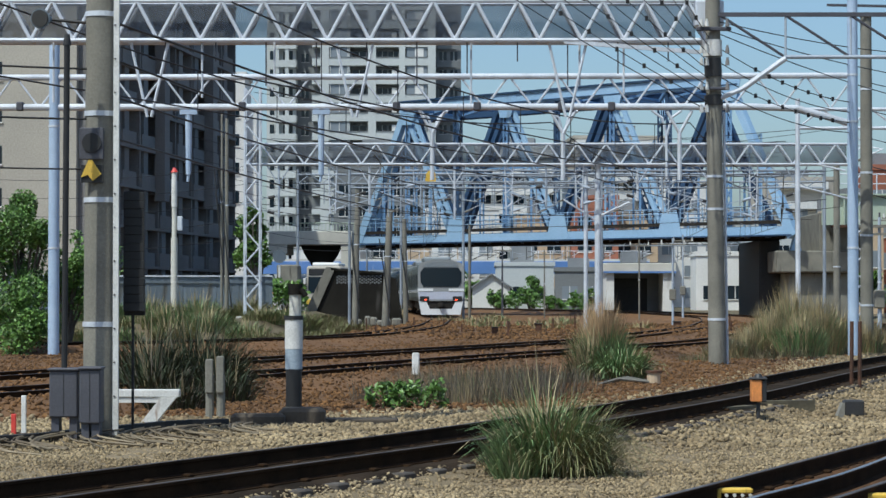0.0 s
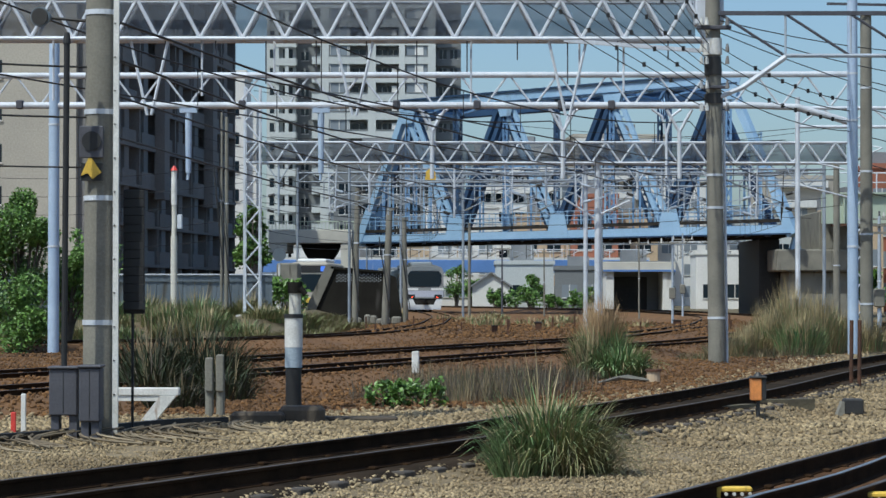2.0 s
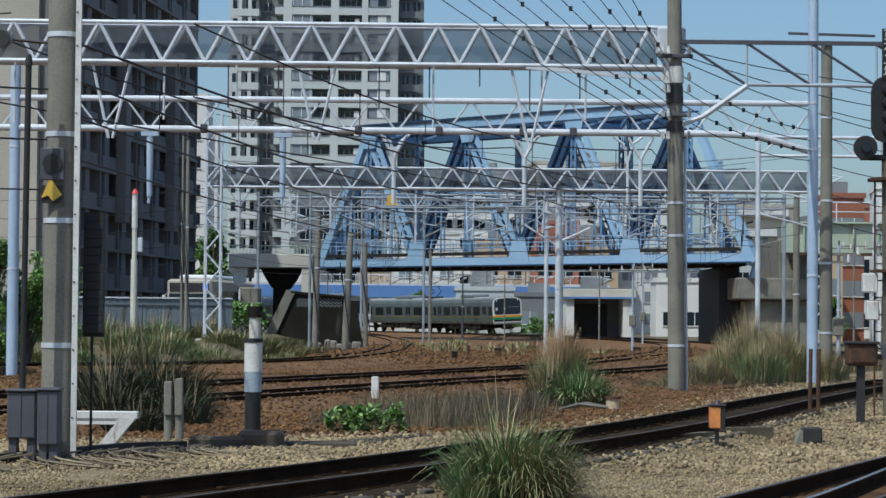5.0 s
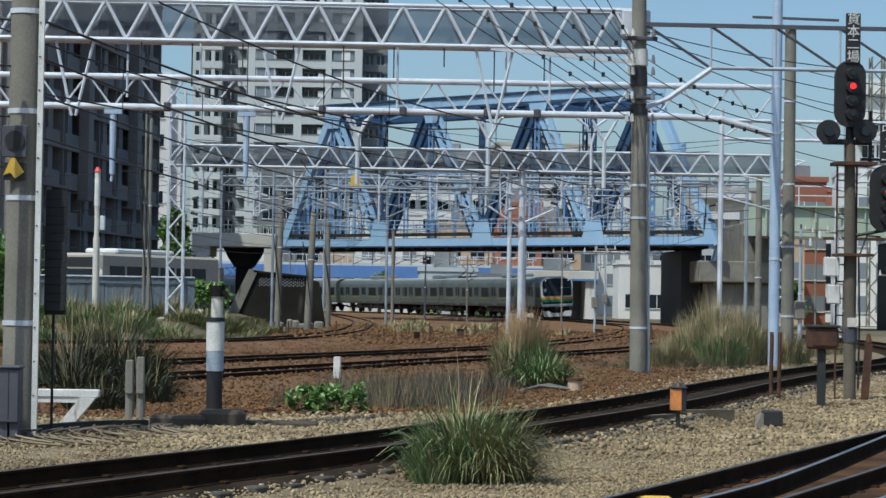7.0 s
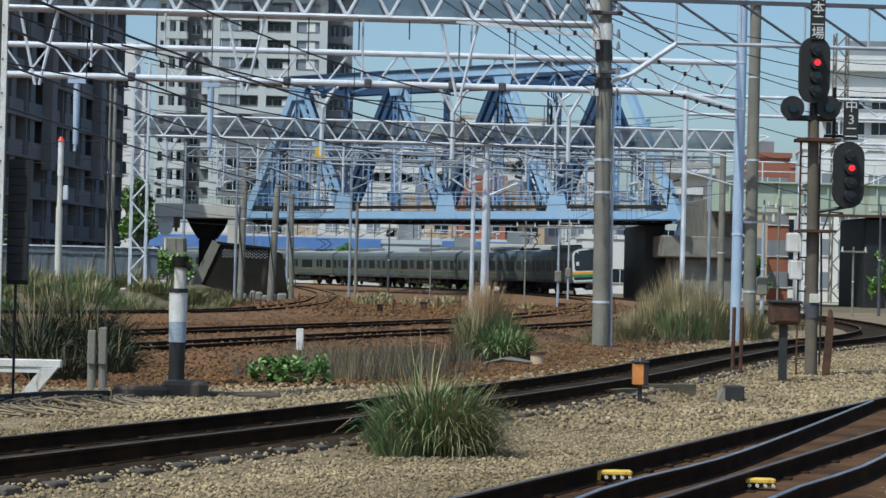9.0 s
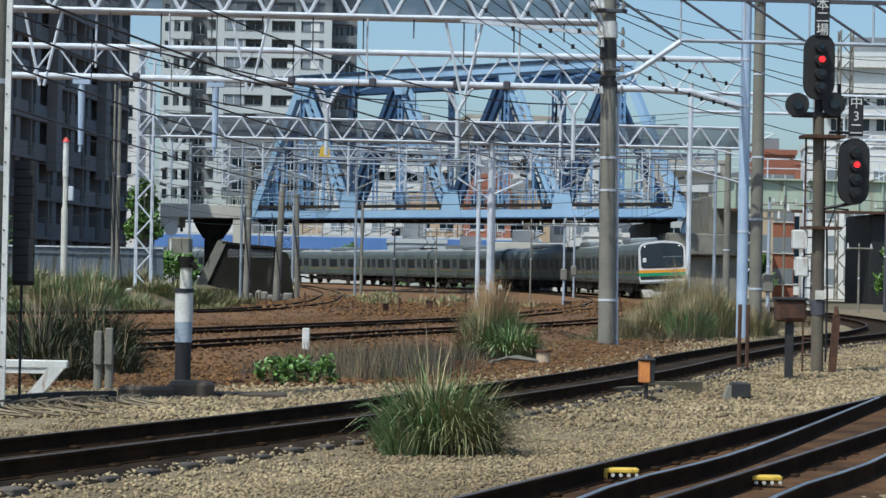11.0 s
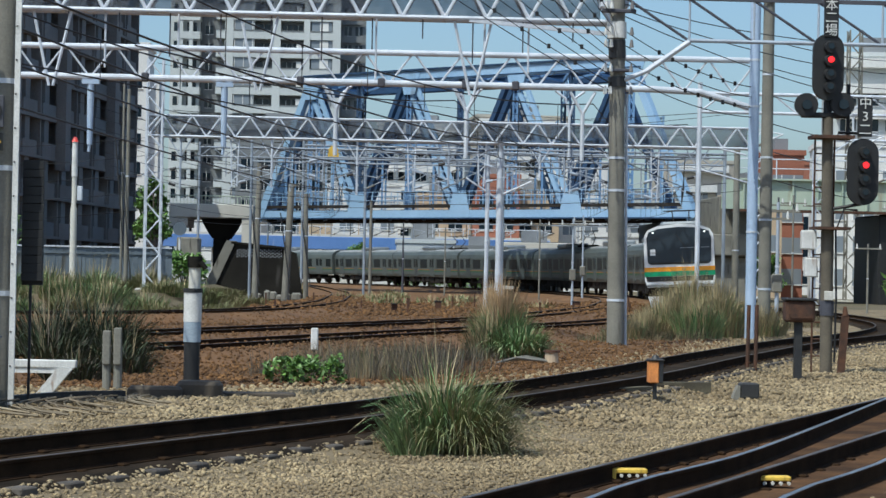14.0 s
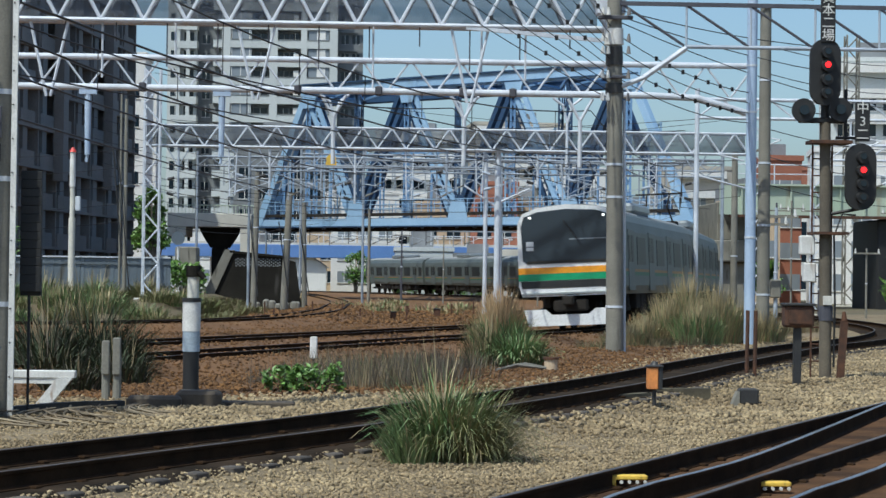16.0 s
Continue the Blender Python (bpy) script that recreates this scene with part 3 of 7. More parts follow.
def face_meshes(kind):
    """The cab end, at +y."""
    out = []
    y = L2
    add = lambda name, s, m, subs=(): out.append((name, mesh_of(name, s, m), [(a, mesh_of(a, b, c)) for a, b, c in subs]))
    rim = [(-1.38, 1.0), (-1.475, 1.3), (-1.475, 2.9), (-1.44, 3.2), (-1.30, 3.42), (-0.9, 3.57), (0, 3.66), (0.9, 3.57), (1.30, 3.42), (1.44, 3.2), (1.475, 2.9), (1.475, 1.3), (1.38, 1.0)]
    if kind == "suburban":
        add("cab_front", Shape().prism(rim, y, y + 0.16), TRAIN_WHITE)
        add("windscreen", Shape().prism([(-1.33, 2.05), (-1.36, 3.05), (-1.27, 3.32), (-0.85, 3.46), (0, 3.52), (0.85, 3.46), (1.27, 3.32), (1.36, 3.05), (1.33, 2.05), (1.2, 1.95), (-1.2, 1.95)], y + 0.15, y + 0.185), CAB_GLASS,
            [("wiper", Shape().beam((-0.35, y + 0.2, 2.55), (0.1, y + 0.2, 3.2), 0.03), BLACK), ("window_bar", Shape().box(-1.25, -0.05, y + 0.185, y + 0.195, 2.62, 2.655), PALE_GLASS),
             ("number_card", Shape().box(1.0, 1.22, y + 0.186, y + 0.192, 2.46, 2.6), TRAIN_WHITE), ("number_card", Shape().box(1.0, 1.22, y + 0.186, y + 0.192, 2.34, 2.44), TRAIN_WHITE), ("dashboard", Shape().box(-1.2, 1.2, y + 0.186, y + 0.193, 1.98, 2.03), UNDER)])
        add("front_band", Shape().box(-1.477, 1.477, y + 0.01, y + 0.172, 1.66, 1.84), TRAIN_ORANGE)
        add("front_band", Shape().box(-1.477, 1.477, y + 0.01, y + 0.172, 1.46, 1.655), TRAIN_GREEN)
        add("lower_panel", Shape().prism([(-1.38, 1.24), (-1.42, 1.45), (1.42, 1.45), (1.38, 1.24)], y + 0.02, y + 0.175), BLACK)
        add("bumper_strip", Shape().box(-1.4, 1.4, y - 0.1, y + 0.19, 1.02, 1.13, 0.03), STAINLESS)
        for x in (-1.08, 1.08):
            add("headlight", Shape().disc((x, y + 0.19, 3.3), (0, 1, 0), 0.038, 0.04, 14), HEAD_LAMP)
        add("coupler", Shape().box(-0.16, 0.16, y - 0.3, y + 0.55, 0.72, 1.0, 0.05).box(-0.5, 0.5, y - 0.3, y + 0.1, 0.55, 0.9, 0.05), UNDER)
        add("skirt", Shape().prism([(-1.36, 0.62), (-1.22, 0.14), (1.22, 0.14), (1.36, 0.62), (0.75, 0.62), (0.55, 0.46), (-0.55, 0.46), (-0.75, 0.62)], y - 0.02, y + 0.18), TRAIN_WHITE)
    else:
        add("cab_front", Shape().prism(rim, y, y + 0.2), ROOFGREY)
        add("brow", Shape().prism([(-1.1, 3.16), (-1.05, 3.36), (-0.7, 3.5), (0, 3.56), (0.7, 3.5), (1.05, 3.36), (1.1, 3.16)], y + 0.19, y + 0.23), STAINLESS)
        add("windscreen", Shape().prism([(-1.12, 1.9), (-1.3, 2.2), (-1.32, 2.85), (-1.1, 3.12), (1.1, 3.12), (1.32, 2.85), (1.3, 2.2), (1.12, 1.9)], y + 0.19, y + 0.235), GLASS)
        add("front_band", Shape().box(-1.477, -0.5, y + 0.01, y + 0.24, 1.62, 1.80), TRAIN_WHITE)
        add("front_band", Shape().box(0.5, 1.477, y + 0.01, y + 0.24, 1.62, 1.80), TRAIN_WHITE)
        add("lower_panel", Shape().prism([(-1.40, 1.1), (-1.46, 1.6), (1.46, 1.6), (1.40, 1.1)], y + 0.02, y + 0.21), TRAIN_BLUEGREY)
        for x in (-1.05, 1.05):
            add("lamp_recess", Shape().box(x - 0.3, x + 0.3, y + 0.2, y + 0.235, 0.98, 1.3, 0.03), BLACK)
        for x in (-0.98, 0.98):
            add("tail_light", Shape().box(x - 0.09, x + 0.09, y + 0.2, y + 0.25, 1.04, 1.12, 0.02), TAIL_LAMP)
        add("coupler", Shape().box(-0.16, 0.16, y - 0.3, y + 0.55, 0.6, 0.9, 0.05).box(-0.95, 0.95, y - 0.3, y + 0.12, 0.55, 1.0, 0.05), UNDER)
        add("skirt", Shape().prism([(-1.42, 1.0), (-1.25, 0.12), (1.25, 0.12), (1.42, 1.0), (0.95, 1.0), (0.7, 0.5), (-0.7, 0.5), (-0.95, 1.0)], y - 0.02, y + 0.2), TRAIN_WHITE)
    return out


def train_car(label, meshes, group, pantograph=False):
    c = thing("train_car", label, "train car", (0, 0, 0), group)
    for name, me, subs in meshes:
        ob = new(name, me)
        ob.parent = c
        for a, m in subs:
            s = new(a, m)
            s.parent = ob
    if pantograph:
        p = Shape().box(-0.7, 0.7, 5.2, 6.8, 3.66, 3.8, 0.03)
        for x in (-0.5, 0.5):
            p.rod((x, 5.4, 3.8), (x * 0.8, 7.0, 4.35), 0.035).rod((x * 0.8, 7.0, 4.35), (x * 0.9, 5.9, 4.9), 0.03)
        p.rod((-0.9, 5.9, 4.9), (0.9, 5.9, 4.9), 0.035)
        part("pantograph", p, UNDER, c)
    return c


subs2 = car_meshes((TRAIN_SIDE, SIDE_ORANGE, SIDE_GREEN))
face2 = face_meshes("suburban")
TRAIN_2 = [train_car("stainless suburban train car with orange and green bands" + (", dark windscreen" if k == 0 else ""),
                     subs2 + (face2 if k == 0 else []), "cars of the arriving train", k in (1, 4, 6)) for k in range(9)]
subs1 = car_meshes((TRAIN_SIDE, TRAIN_BLUEGREY, TRAIN_WHITE))
face1 = face_meshes("rounded")
TRAIN_1 = [train_car("stainless train car with pale bands" + (" and lit tail lights" if k == 0 else ""),
                     subs1 + (face1 if k == 0 else []), "cars of the departing train", False) for k in range(6)]


def bus_thing():
    b = thing("bus", "white city bus with dark windscreen and blue route board", "bus")
    part("body", Shape().box(-1.2, 1.2, -10.2, -0.02, 0.35, 2.95, 0.12), CREAM, b, smooth=False)
    part("roof_unit", Shape().box(-0.95, 0.95, -6.5, -1.6, 2.95, 3.2, 0.08), TRAIN_WHITE, b, "cream roof pod")
    part("windscreen", Shape().box(-1.08, 1.08, -0.03, 0.03, 1.1, 2.2, 0.02), GLASS, b)
    board = part("route_board", Shape().box(-1.05, 1.05, -0.03, 0.02, 2.3, 2.75, 0.01), BLACK, b)
    part("route_number", Shape().box(-1.0, -0.72, 0.02, 0.03, 2.36, 2.7), BUS_BLUE, board)
    part("bumper", Shape().box(-1.22, 1.22, -0.1, 0.06, 0.3, 0.7, 0.05), YELLOW, b)
    for x in (-1.2, 1.2):
        for k in range(6):
            part("side_window", Shape().box(x - 0.02, x + 0.02, -1.9 - k * 1.4, -0.7 - k * 1.4, 1.35, 2.35), GLASS, b)
        for y in (-2.4, -7.6):
            part("wheel", Shape().disc((x * 0.93, y, 0.48), (1, 0, 0), 0.48, 0.28, 18), UNDER, b)
        part("mirror", Shape().box(x * 1.1 - 0.08, x * 1.1 + 0.08, 0.1, 0.2, 1.7, 2.1, 0.02).beam((x * 0.98, 0, 2.2), (x * 1.1, 0.15, 2.05), 0.03), WHITE, b)
    return b


BUS = bus_thing()


def heading(p, d, z, lean=0.0):
    return Matrix.Translation((float(p[0]), float(p[1]), z)) @ Matrix.Rotation(math.atan2(d[1], d[0]) - math.pi / 2, 4, "Z") @ Matrix.Rotation(radians(lean), 4, "Y")


def distance_at(path, y):
    return np.argmin(np.abs(path[:, 1] - y)) * 0.5


def motions():
    times = [k * 0.5 for k in range(33)]
    # the arriving train: when its front passes each depth of the curve
    marks = [(2.8, 249), (5.5, 215), (7, 197), (8, 185), (9, 171.5), (11.5, 133), (12.5, 116.5), (13.5, 101.5), (14.5, 88), (15, 80.8), (15.5, 72.8), (16, 65.3)]
    mt = [m[0] for m in marks]
    ms = [distance_at(TRACK_2, m[1]) for m in marks]
    fit = np.polyfit(mt, ms, 5)
    for k, c in enumerate(TRAIN_2):
        rows = []
        for t in times:
            s = np.polyval(fit, t) if t > 2.8 else np.polyval(fit, 2.8) - 13.0 * (2.8 - t)
            s -= L2 + 0.15 + k * 20.0
            (a, _), (b, _) = along(TRACK_2, s - 6.9), along(TRACK_2, s + 6.9)
            d = (b - a) / np.hypot(*(b - a))
            rows.append((t, heading((a + b) / 2, d, 0.3, 3.0)))
        walk(c, rows)
    # the departing train: its tail recedes
    for k, c in enumerate(TRAIN_1):
        rows = []
        for t in times:
            s = distance_at(TRACK_1, 145.0) + 15.8 * t + L2 + k * 20.0
            (a, _), (b, _) = along(TRACK_1, s - 6.9), along(TRACK_1, s + 6.9)
            d = (a - b) / np.hypot(*(b - a))
            rows.append((t, heading((a + b) / 2, d, 0.3)))
        walk(c, rows)
    # the bus
    way = [(0, -8.1, 154), (1.2, -8.3, 148), (2, -8.5, 144), (3, -8.9, 137), (5.5, -11.5, 114), (7, -13.5, 107.3), (7.5, -16.2, 105.6), (8, -19.5, 104), (9, -25, 102.5), (12, -58, 100), (16, -95, 97)]
    rows = []
    for i, (t, x, y) in enumerate(way):
        p, q = way[max(i - 1, 0)], way[min(i + 1, len(way) - 1)]
        rows.append((t, heading((x, y), (q[1] - p[1], q[2] - p[2]), 0.72)))
    walk(BUS, rows)


# ---- bridge ----
BL, BR = Vector((-7.06, 196, 0)), Vector((25.3, 164, 0))     # the near truss, from end to end
BU = (BR - BL).normalized()
BN = Vector((-BU.y, BU.x, 0)) * 1.0
if BN.y < 0:
    BN = -BN
BLEN = (BR - BL).length


SKEW = -0.02            # the far truss lags by this share of the span for each metre across


def on_bridge(u, across, z):
    p = BL + BU * (BLEN * (u + SKEW * across)) + BN * across
    return Vector((p.x, p.y, z))


def laced(p, q, gap, size, bays):
    """A built-up member: two flanges joined by crossed lacing bars."""
    s = Shape()
    side = BU * (gap / 2)
    for e in (-1, 1):
        s.beam(p + side * e, q + side * e, size, 0.36)
    for k in range(bays):
        a, b = p.lerp(q, k / bays), p.lerp(q, (k + 1) / bays)
        s.beam(a - side, b + side, 0.07).beam(a + side, b - side, 0.07)
    return s


def truss_bridge():
    b = thing("truss_bridge", "blue-painted steel railway truss bridge across the lines", "bridge", tuple(BL), kind="structure")
    zb, wide = 6.4, 9.0
    top = lambda u: 17.6
    nodes = [(k / 8, k % 2) for k in range(9)]
    for acr in (0.0, wide):
        near = acr == 0
        # near falling diagonals coloured as sunlit, rising ones and far truss as shaded
        light, shade = (BRIDGE_PALE, BRIDGE_SHADED) if near else (BRIDGE_SHADED, BRIDGE_SHADED)
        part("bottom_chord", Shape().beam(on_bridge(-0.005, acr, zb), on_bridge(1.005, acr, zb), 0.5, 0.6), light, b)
        part("bottom_flange", Shape().beam(on_bridge(-0.005, acr, zb - 0.36), on_bridge(1.005, acr, zb - 0.36), 0.8, 0.1), BRIDGE_SHADED, b)
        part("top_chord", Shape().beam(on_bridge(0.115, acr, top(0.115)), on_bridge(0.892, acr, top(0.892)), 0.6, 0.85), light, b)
        part("cover_plate", Shape().beam(on_bridge(0.112, acr, top(0.112) + 0.49), on_bridge(0.895, acr, top(0.895) + 0.49), 0.95, 0.13), BRIDGE_SHADED, b)
        part("chord_angle", Shape().beam(on_bridge(0.115, acr - 0.33, top(0.115) - 0.3), on_bridge(0.892, acr - 0.33, top(0.892) - 0.3), 0.06, 0.1), BRIDGE_SHADED, b)
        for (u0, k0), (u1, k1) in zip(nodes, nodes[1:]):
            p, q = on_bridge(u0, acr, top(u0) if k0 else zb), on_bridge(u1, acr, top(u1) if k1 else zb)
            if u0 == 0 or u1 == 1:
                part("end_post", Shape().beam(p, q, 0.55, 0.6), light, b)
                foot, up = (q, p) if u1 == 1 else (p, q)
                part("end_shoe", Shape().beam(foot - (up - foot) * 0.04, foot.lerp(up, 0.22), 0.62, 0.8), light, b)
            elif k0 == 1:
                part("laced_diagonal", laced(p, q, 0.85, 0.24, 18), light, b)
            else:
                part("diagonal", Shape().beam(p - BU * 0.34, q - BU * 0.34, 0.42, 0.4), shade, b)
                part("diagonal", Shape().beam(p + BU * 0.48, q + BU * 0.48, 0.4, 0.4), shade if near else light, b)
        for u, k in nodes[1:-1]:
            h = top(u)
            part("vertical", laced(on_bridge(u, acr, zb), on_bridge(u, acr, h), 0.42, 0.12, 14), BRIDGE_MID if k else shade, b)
            g = Shape()
            z0, z1, w0, w1 = (h - 1.5, h + 0.36, 0.013, 0.026) if k else (zb - 0.3, zb + 1.7, 0.026, 0.015)
            corner = [on_bridge(u - w0, acr - 0.33, z0), on_bridge(u + w0, acr - 0.33, z0), on_bridge(u + w1, acr - 0.33, z1), on_bridge(u - w1, acr - 0.33, z1)]
            g.add(corner + [c + BN * 0.05 for c in corner], [(0, 1, 2, 3), (7, 6, 5, 4), (0, 4, 5, 1), (1, 5, 6, 2), (2, 6, 7, 3), (3, 7, 4, 0)])
            part("gusset_plate", g, light, b)
        mids = [(a[0] + c[0]) / 2 for a, c in zip(nodes, nodes[1:])]
        for u, (n0, n1) in zip(mids, zip(nodes, nodes[1:])):
            z = (zb + top(n0[0] if n0[1] else n1[0])) / 2
            part("hanger", Shape().beam(on_bridge(u, acr, zb), on_bridge(u, acr, z), 0.16, 0.2), BRIDGE_MID, b)
    deck = [on_bridge(u, a, z) for z in (zb + 0.35, zb + 0.15) for u, a in ((0, 0.4), (1, 0.4), (1, wide - 0.4), (0, wide - 0.4))]
    part("deck", Shape().add(deck, [(0, 1, 2, 3), (7, 6, 5, 4), (0, 4, 5, 1), (1, 5, 6, 2), (2, 6, 7, 3), (3, 7, 4, 0)]), UNDER, b, "dark ballast deck")
    for k in range(25):
        part("floor_beam", Shape().beam(on_bridge(k / 24, 0.2, zb - 0.1), on_bridge(k / 24, wide - 0.2, zb - 0.1), 0.25, 0.8), BRIDGE_SHADED, b)
    for acr in (2.0, 3.4, 5.6, 7.0):
        part("stringer", Shape().beam(on_bridge(0, acr, zb - 0.3), on_bridge(1, acr, zb - 0.3), 0.2, 0.5), UNDER, b)
    # walkway and railing along the near truss
    part("walkway", Shape().beam(on_bridge(0, 0.75, zb + 0.62), on_bridge(1, 0.75, zb + 0.62), 0.8, 0.08), DARK, b)
    part("walkway_edge", Shape().beam(on_bridge(0, -0.1, zb + 0.62), on_bridge(1, -0.1, zb + 0.62), 0.3, 0.26), UNDER, b)
    for z in (1.1, 1.45, 1.8):
        part("handrail", Shape().rod(on_bridge(0, -0.2, zb + z), on_bridge(1, -0.2, zb + z), 0.03, n=6), BRIDGE_PALE, b)
        part("handrail", Shape().rod(on_bridge(0, wide + 0.2, zb + z), on_bridge(1, wide + 0.2, zb + z), 0.03, n=6), BRIDGE_MID, b)
    for k in range(64):
        piece("railing_post", b, BRIDGE_PALE, on_bridge((k + 0.5) / 64, -0.2, zb + 0.5), on_bridge((k + 0.5) / 64, -0.2, zb + 1.85), 0.035, 5)
        if k % 2:
            piece("railing_post", b, BRIDGE_MID, on_bridge((k + 0.5) / 64, wide + 0.2, zb + 0.4), on_bridge((k + 0.5) / 64, wide + 0.2, zb + 1.85), 0.035, 5)
    # lateral bracing between the top chords, with portal frames
    ups = [k / 8 for k in range(1, 8)]
    for u0, u1 in zip(ups, ups[1:]):
        for a0, a1 in ((0, wide), (wide, 0)):
            part("lateral_brace", Shape().beam(on_bridge(u0, a0, top(u0) - 0.1), on_bridge(u1, a1, top(u1) - 0.1), 0.18, 0.18), BRIDGE_MID, b)
    for u in ups:
        part("cross_beam", Shape().beam(on_bridge(u, 0, top(u) - 0.1), on_bridge(u, wide, top(u) - 0.1), 0.25, 0.3), BRIDGE_MID, b)
        part("cross_beam", Shape().beam(on_bridge(u, 0, top(u) - 2.0), on_bridge(u, wide, top(u) - 2.0), 0.2, 0.22), BRIDGE_MID, b)
        for i in range(8):
            a0, a1 = wide * i / 8, wide * (i + 1) / 8
            z0, z1 = (2.0, 0.1) if i % 2 else (0.1, 2.0)
            piece("sway_brace", b, BRIDGE_PALE if i % 2 else BRIDGE_SHADED, on_bridge(u, a0, top(u) - z0), on_bridge(u, a1, top(u) - z1), 0.07, 5)
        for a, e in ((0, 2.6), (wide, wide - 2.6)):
            part("knee_brace", Shape().beam(on_bridge(u, a, top(u) - 4.2), on_bridge(u, e, top(u) - 2.0), 0.14, 0.16), BRIDGE_SHADED, b)
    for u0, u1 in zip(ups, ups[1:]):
        part("mid_strut", Shape().beam(on_bridge(u0, wide, 12.0), on_bridge(u1, wide, 12.0), 0.16, 0.2), BRIDGE_SHADED, b)
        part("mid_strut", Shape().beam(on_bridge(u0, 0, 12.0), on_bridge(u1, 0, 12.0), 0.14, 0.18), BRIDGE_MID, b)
    # catenary arches that stand on the deck
    for k in range(9):
        u = (k + 0.5) / 9
        f = Shape()
        for a in (1.0, 8.0):
            f.beam(on_bridge(u, a, zb + 0.3), on_bridge(u, a, zb + 7.2), 0.14)
        f.beam(on_bridge(u, 0.9, zb + 7.2), on_bridge(u, 8.1, zb + 7.2), 0.14)
        f.beam(on_bridge(u, 0.9, zb + 6.4), on_bridge(u, 8.1, zb + 6.4), 0.1)
        for i in range(6):
            f.beam(on_bridge(u, 1 + i * 7 / 6, zb + (6.4 if i % 2 else 7.2)), on_bridge(u, 1 + (i + 1) * 7 / 6, zb + (7.2 if i % 2 else 6.4)), 0.07)
        part("catenary_frame", f, BRIDGE_PALE, b)
    for a in (2.7, 6.3):
        part("contact_wire", Shape().rod(on_bridge(0, a, zb + 5.9), on_bridge(1, a, zb + 5.9), 0.03, n=4).rod(on_bridge(0, a, zb + 6.7), on_bridge(1, a, zb + 6.7), 0.03, n=4), UNDER, b)
    return b


BRIDGE_THING = truss_bridge()

# far abutment and concrete approach
v = thing("concrete_viaduct", "pale concrete viaduct end on a dark flared pier", "viaduct", (-11.4, 197, 0), kind="structure")
part("deck_slab", Shape().box(-15.2, -7.9, 197, 206, 6.05, 7.25, 0.06).box(-15.2, -13.6, 197.1, 205.9, 5.3, 6.05).box(-8.9, -7.9, 197.1, 205.9, 2.6, 6.05), PALE_CONC, v)
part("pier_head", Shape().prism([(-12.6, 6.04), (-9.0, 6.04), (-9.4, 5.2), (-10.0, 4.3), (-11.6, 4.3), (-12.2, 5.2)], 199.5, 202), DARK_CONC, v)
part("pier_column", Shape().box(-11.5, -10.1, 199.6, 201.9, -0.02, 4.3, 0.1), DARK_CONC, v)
for k in range(25):
    piece("railing_post", v, GREEN_STEEL, (-15.2 + k * 0.31, 197.2, 7.25), (-15.2 + k * 0.31, 197.2, 7.95), 0.03, 5)
part("handrail", Shape().rod((-15.3, 197.2, 7.95), (-7.6, 197.2, 7.95), 0.05, n=6), GREEN_STEEL, v)

ab = thing("bridge_abutment", "grey stepped concrete bridge abutment with black block for shade", "abutment", (22, 136, 0), kind="structure")
part("pier", Shape().box(20.4, 24.2, 133.5, 142, -0.02, 3.0, 0.08), CONCRETE, ab)
part("cap", Shape().box(19.6, 24.8, 132.8, 142, 3.0, 4.3, 0.08), CONCRETE, ab)
part("bearing_block", Shape().prism([(20.45, 4.3), (21.1, 4.3), (20.85, 5.1), (20.65, 5.1)], 132.9, 133.5), BRIDGE_PALE, ab)
part("back_wall", Shape().box(22.4, 25.4, 134.5, 143, 4.3, 6.6, 0.06), CONCRETE, ab)
# solid black box that stands for the deep shadow under the bridge end
part("shade_block", Shape().box(19.1, 20.35, 136.5, 146, -0.02, 5.0, 0.05), BLACK, ab, "black block for the deep shade below the bridge end")

gb = thing("girder_bridge", "pale green plate girder bridge streaked with rust", "bridge", (33, 133, 0), kind="structure")
part("plate_girder", Shape().box(22.0, 52, 131.0, 131.3, 5.75, 7.45), GREEN_STEEL, gb)
part("lower_flange", Shape().box(22.6, 52, 130.7, 131.6, 5.6, 5.75), RUST, gb)
part("upper_flange", Shape().box(22.6, 52, 130.7, 131.6, 7.45, 7.55), GREEN_STEEL, gb)
part("deck", Shape().box(22.6, 52, 131.6, 139, 6.2, 6.6), UNDER, gb)
for k in range(20):
    part("stiffener", Shape().box(23.2 + k * 1.45, 23.28 + k * 1.45, 130.82, 131.0, 5.76, 7.44), GREEN_STEEL, gb)
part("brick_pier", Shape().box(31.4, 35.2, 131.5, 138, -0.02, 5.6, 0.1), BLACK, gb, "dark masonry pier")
part("pier_slope", Shape().prism([(35.2, -0.02), (38.6, -0.02), (35.9, 5.6), (35.2, 5.6)], 132, 138), DARK_CONC, gb)
for k in range(14):
    piece("railing_post", gb, WHITE_STEEL, (23 + k * 2.2, 131.2, 7.55), (23 + k * 2.2, 131.2, 8.7), 0.04, 5)
part("handrail", Shape().rod((22.8, 131.2, 8.7), (52, 131.2, 8.7), 0.04, n=5).rod((22.8, 131.2, 8.15), (52, 131.2, 8.15), 0.03, n=5), WHITE_STEEL, gb)

# the abutment and the girder stand at the near end of the truss, farther out and larger
for o in (ab, gb):
    o.location = Vector(EYE) + (Vector(o.location) - Vector(EYE)) * 1.24
    o.scale = (1.24, 1.24, 1.24)

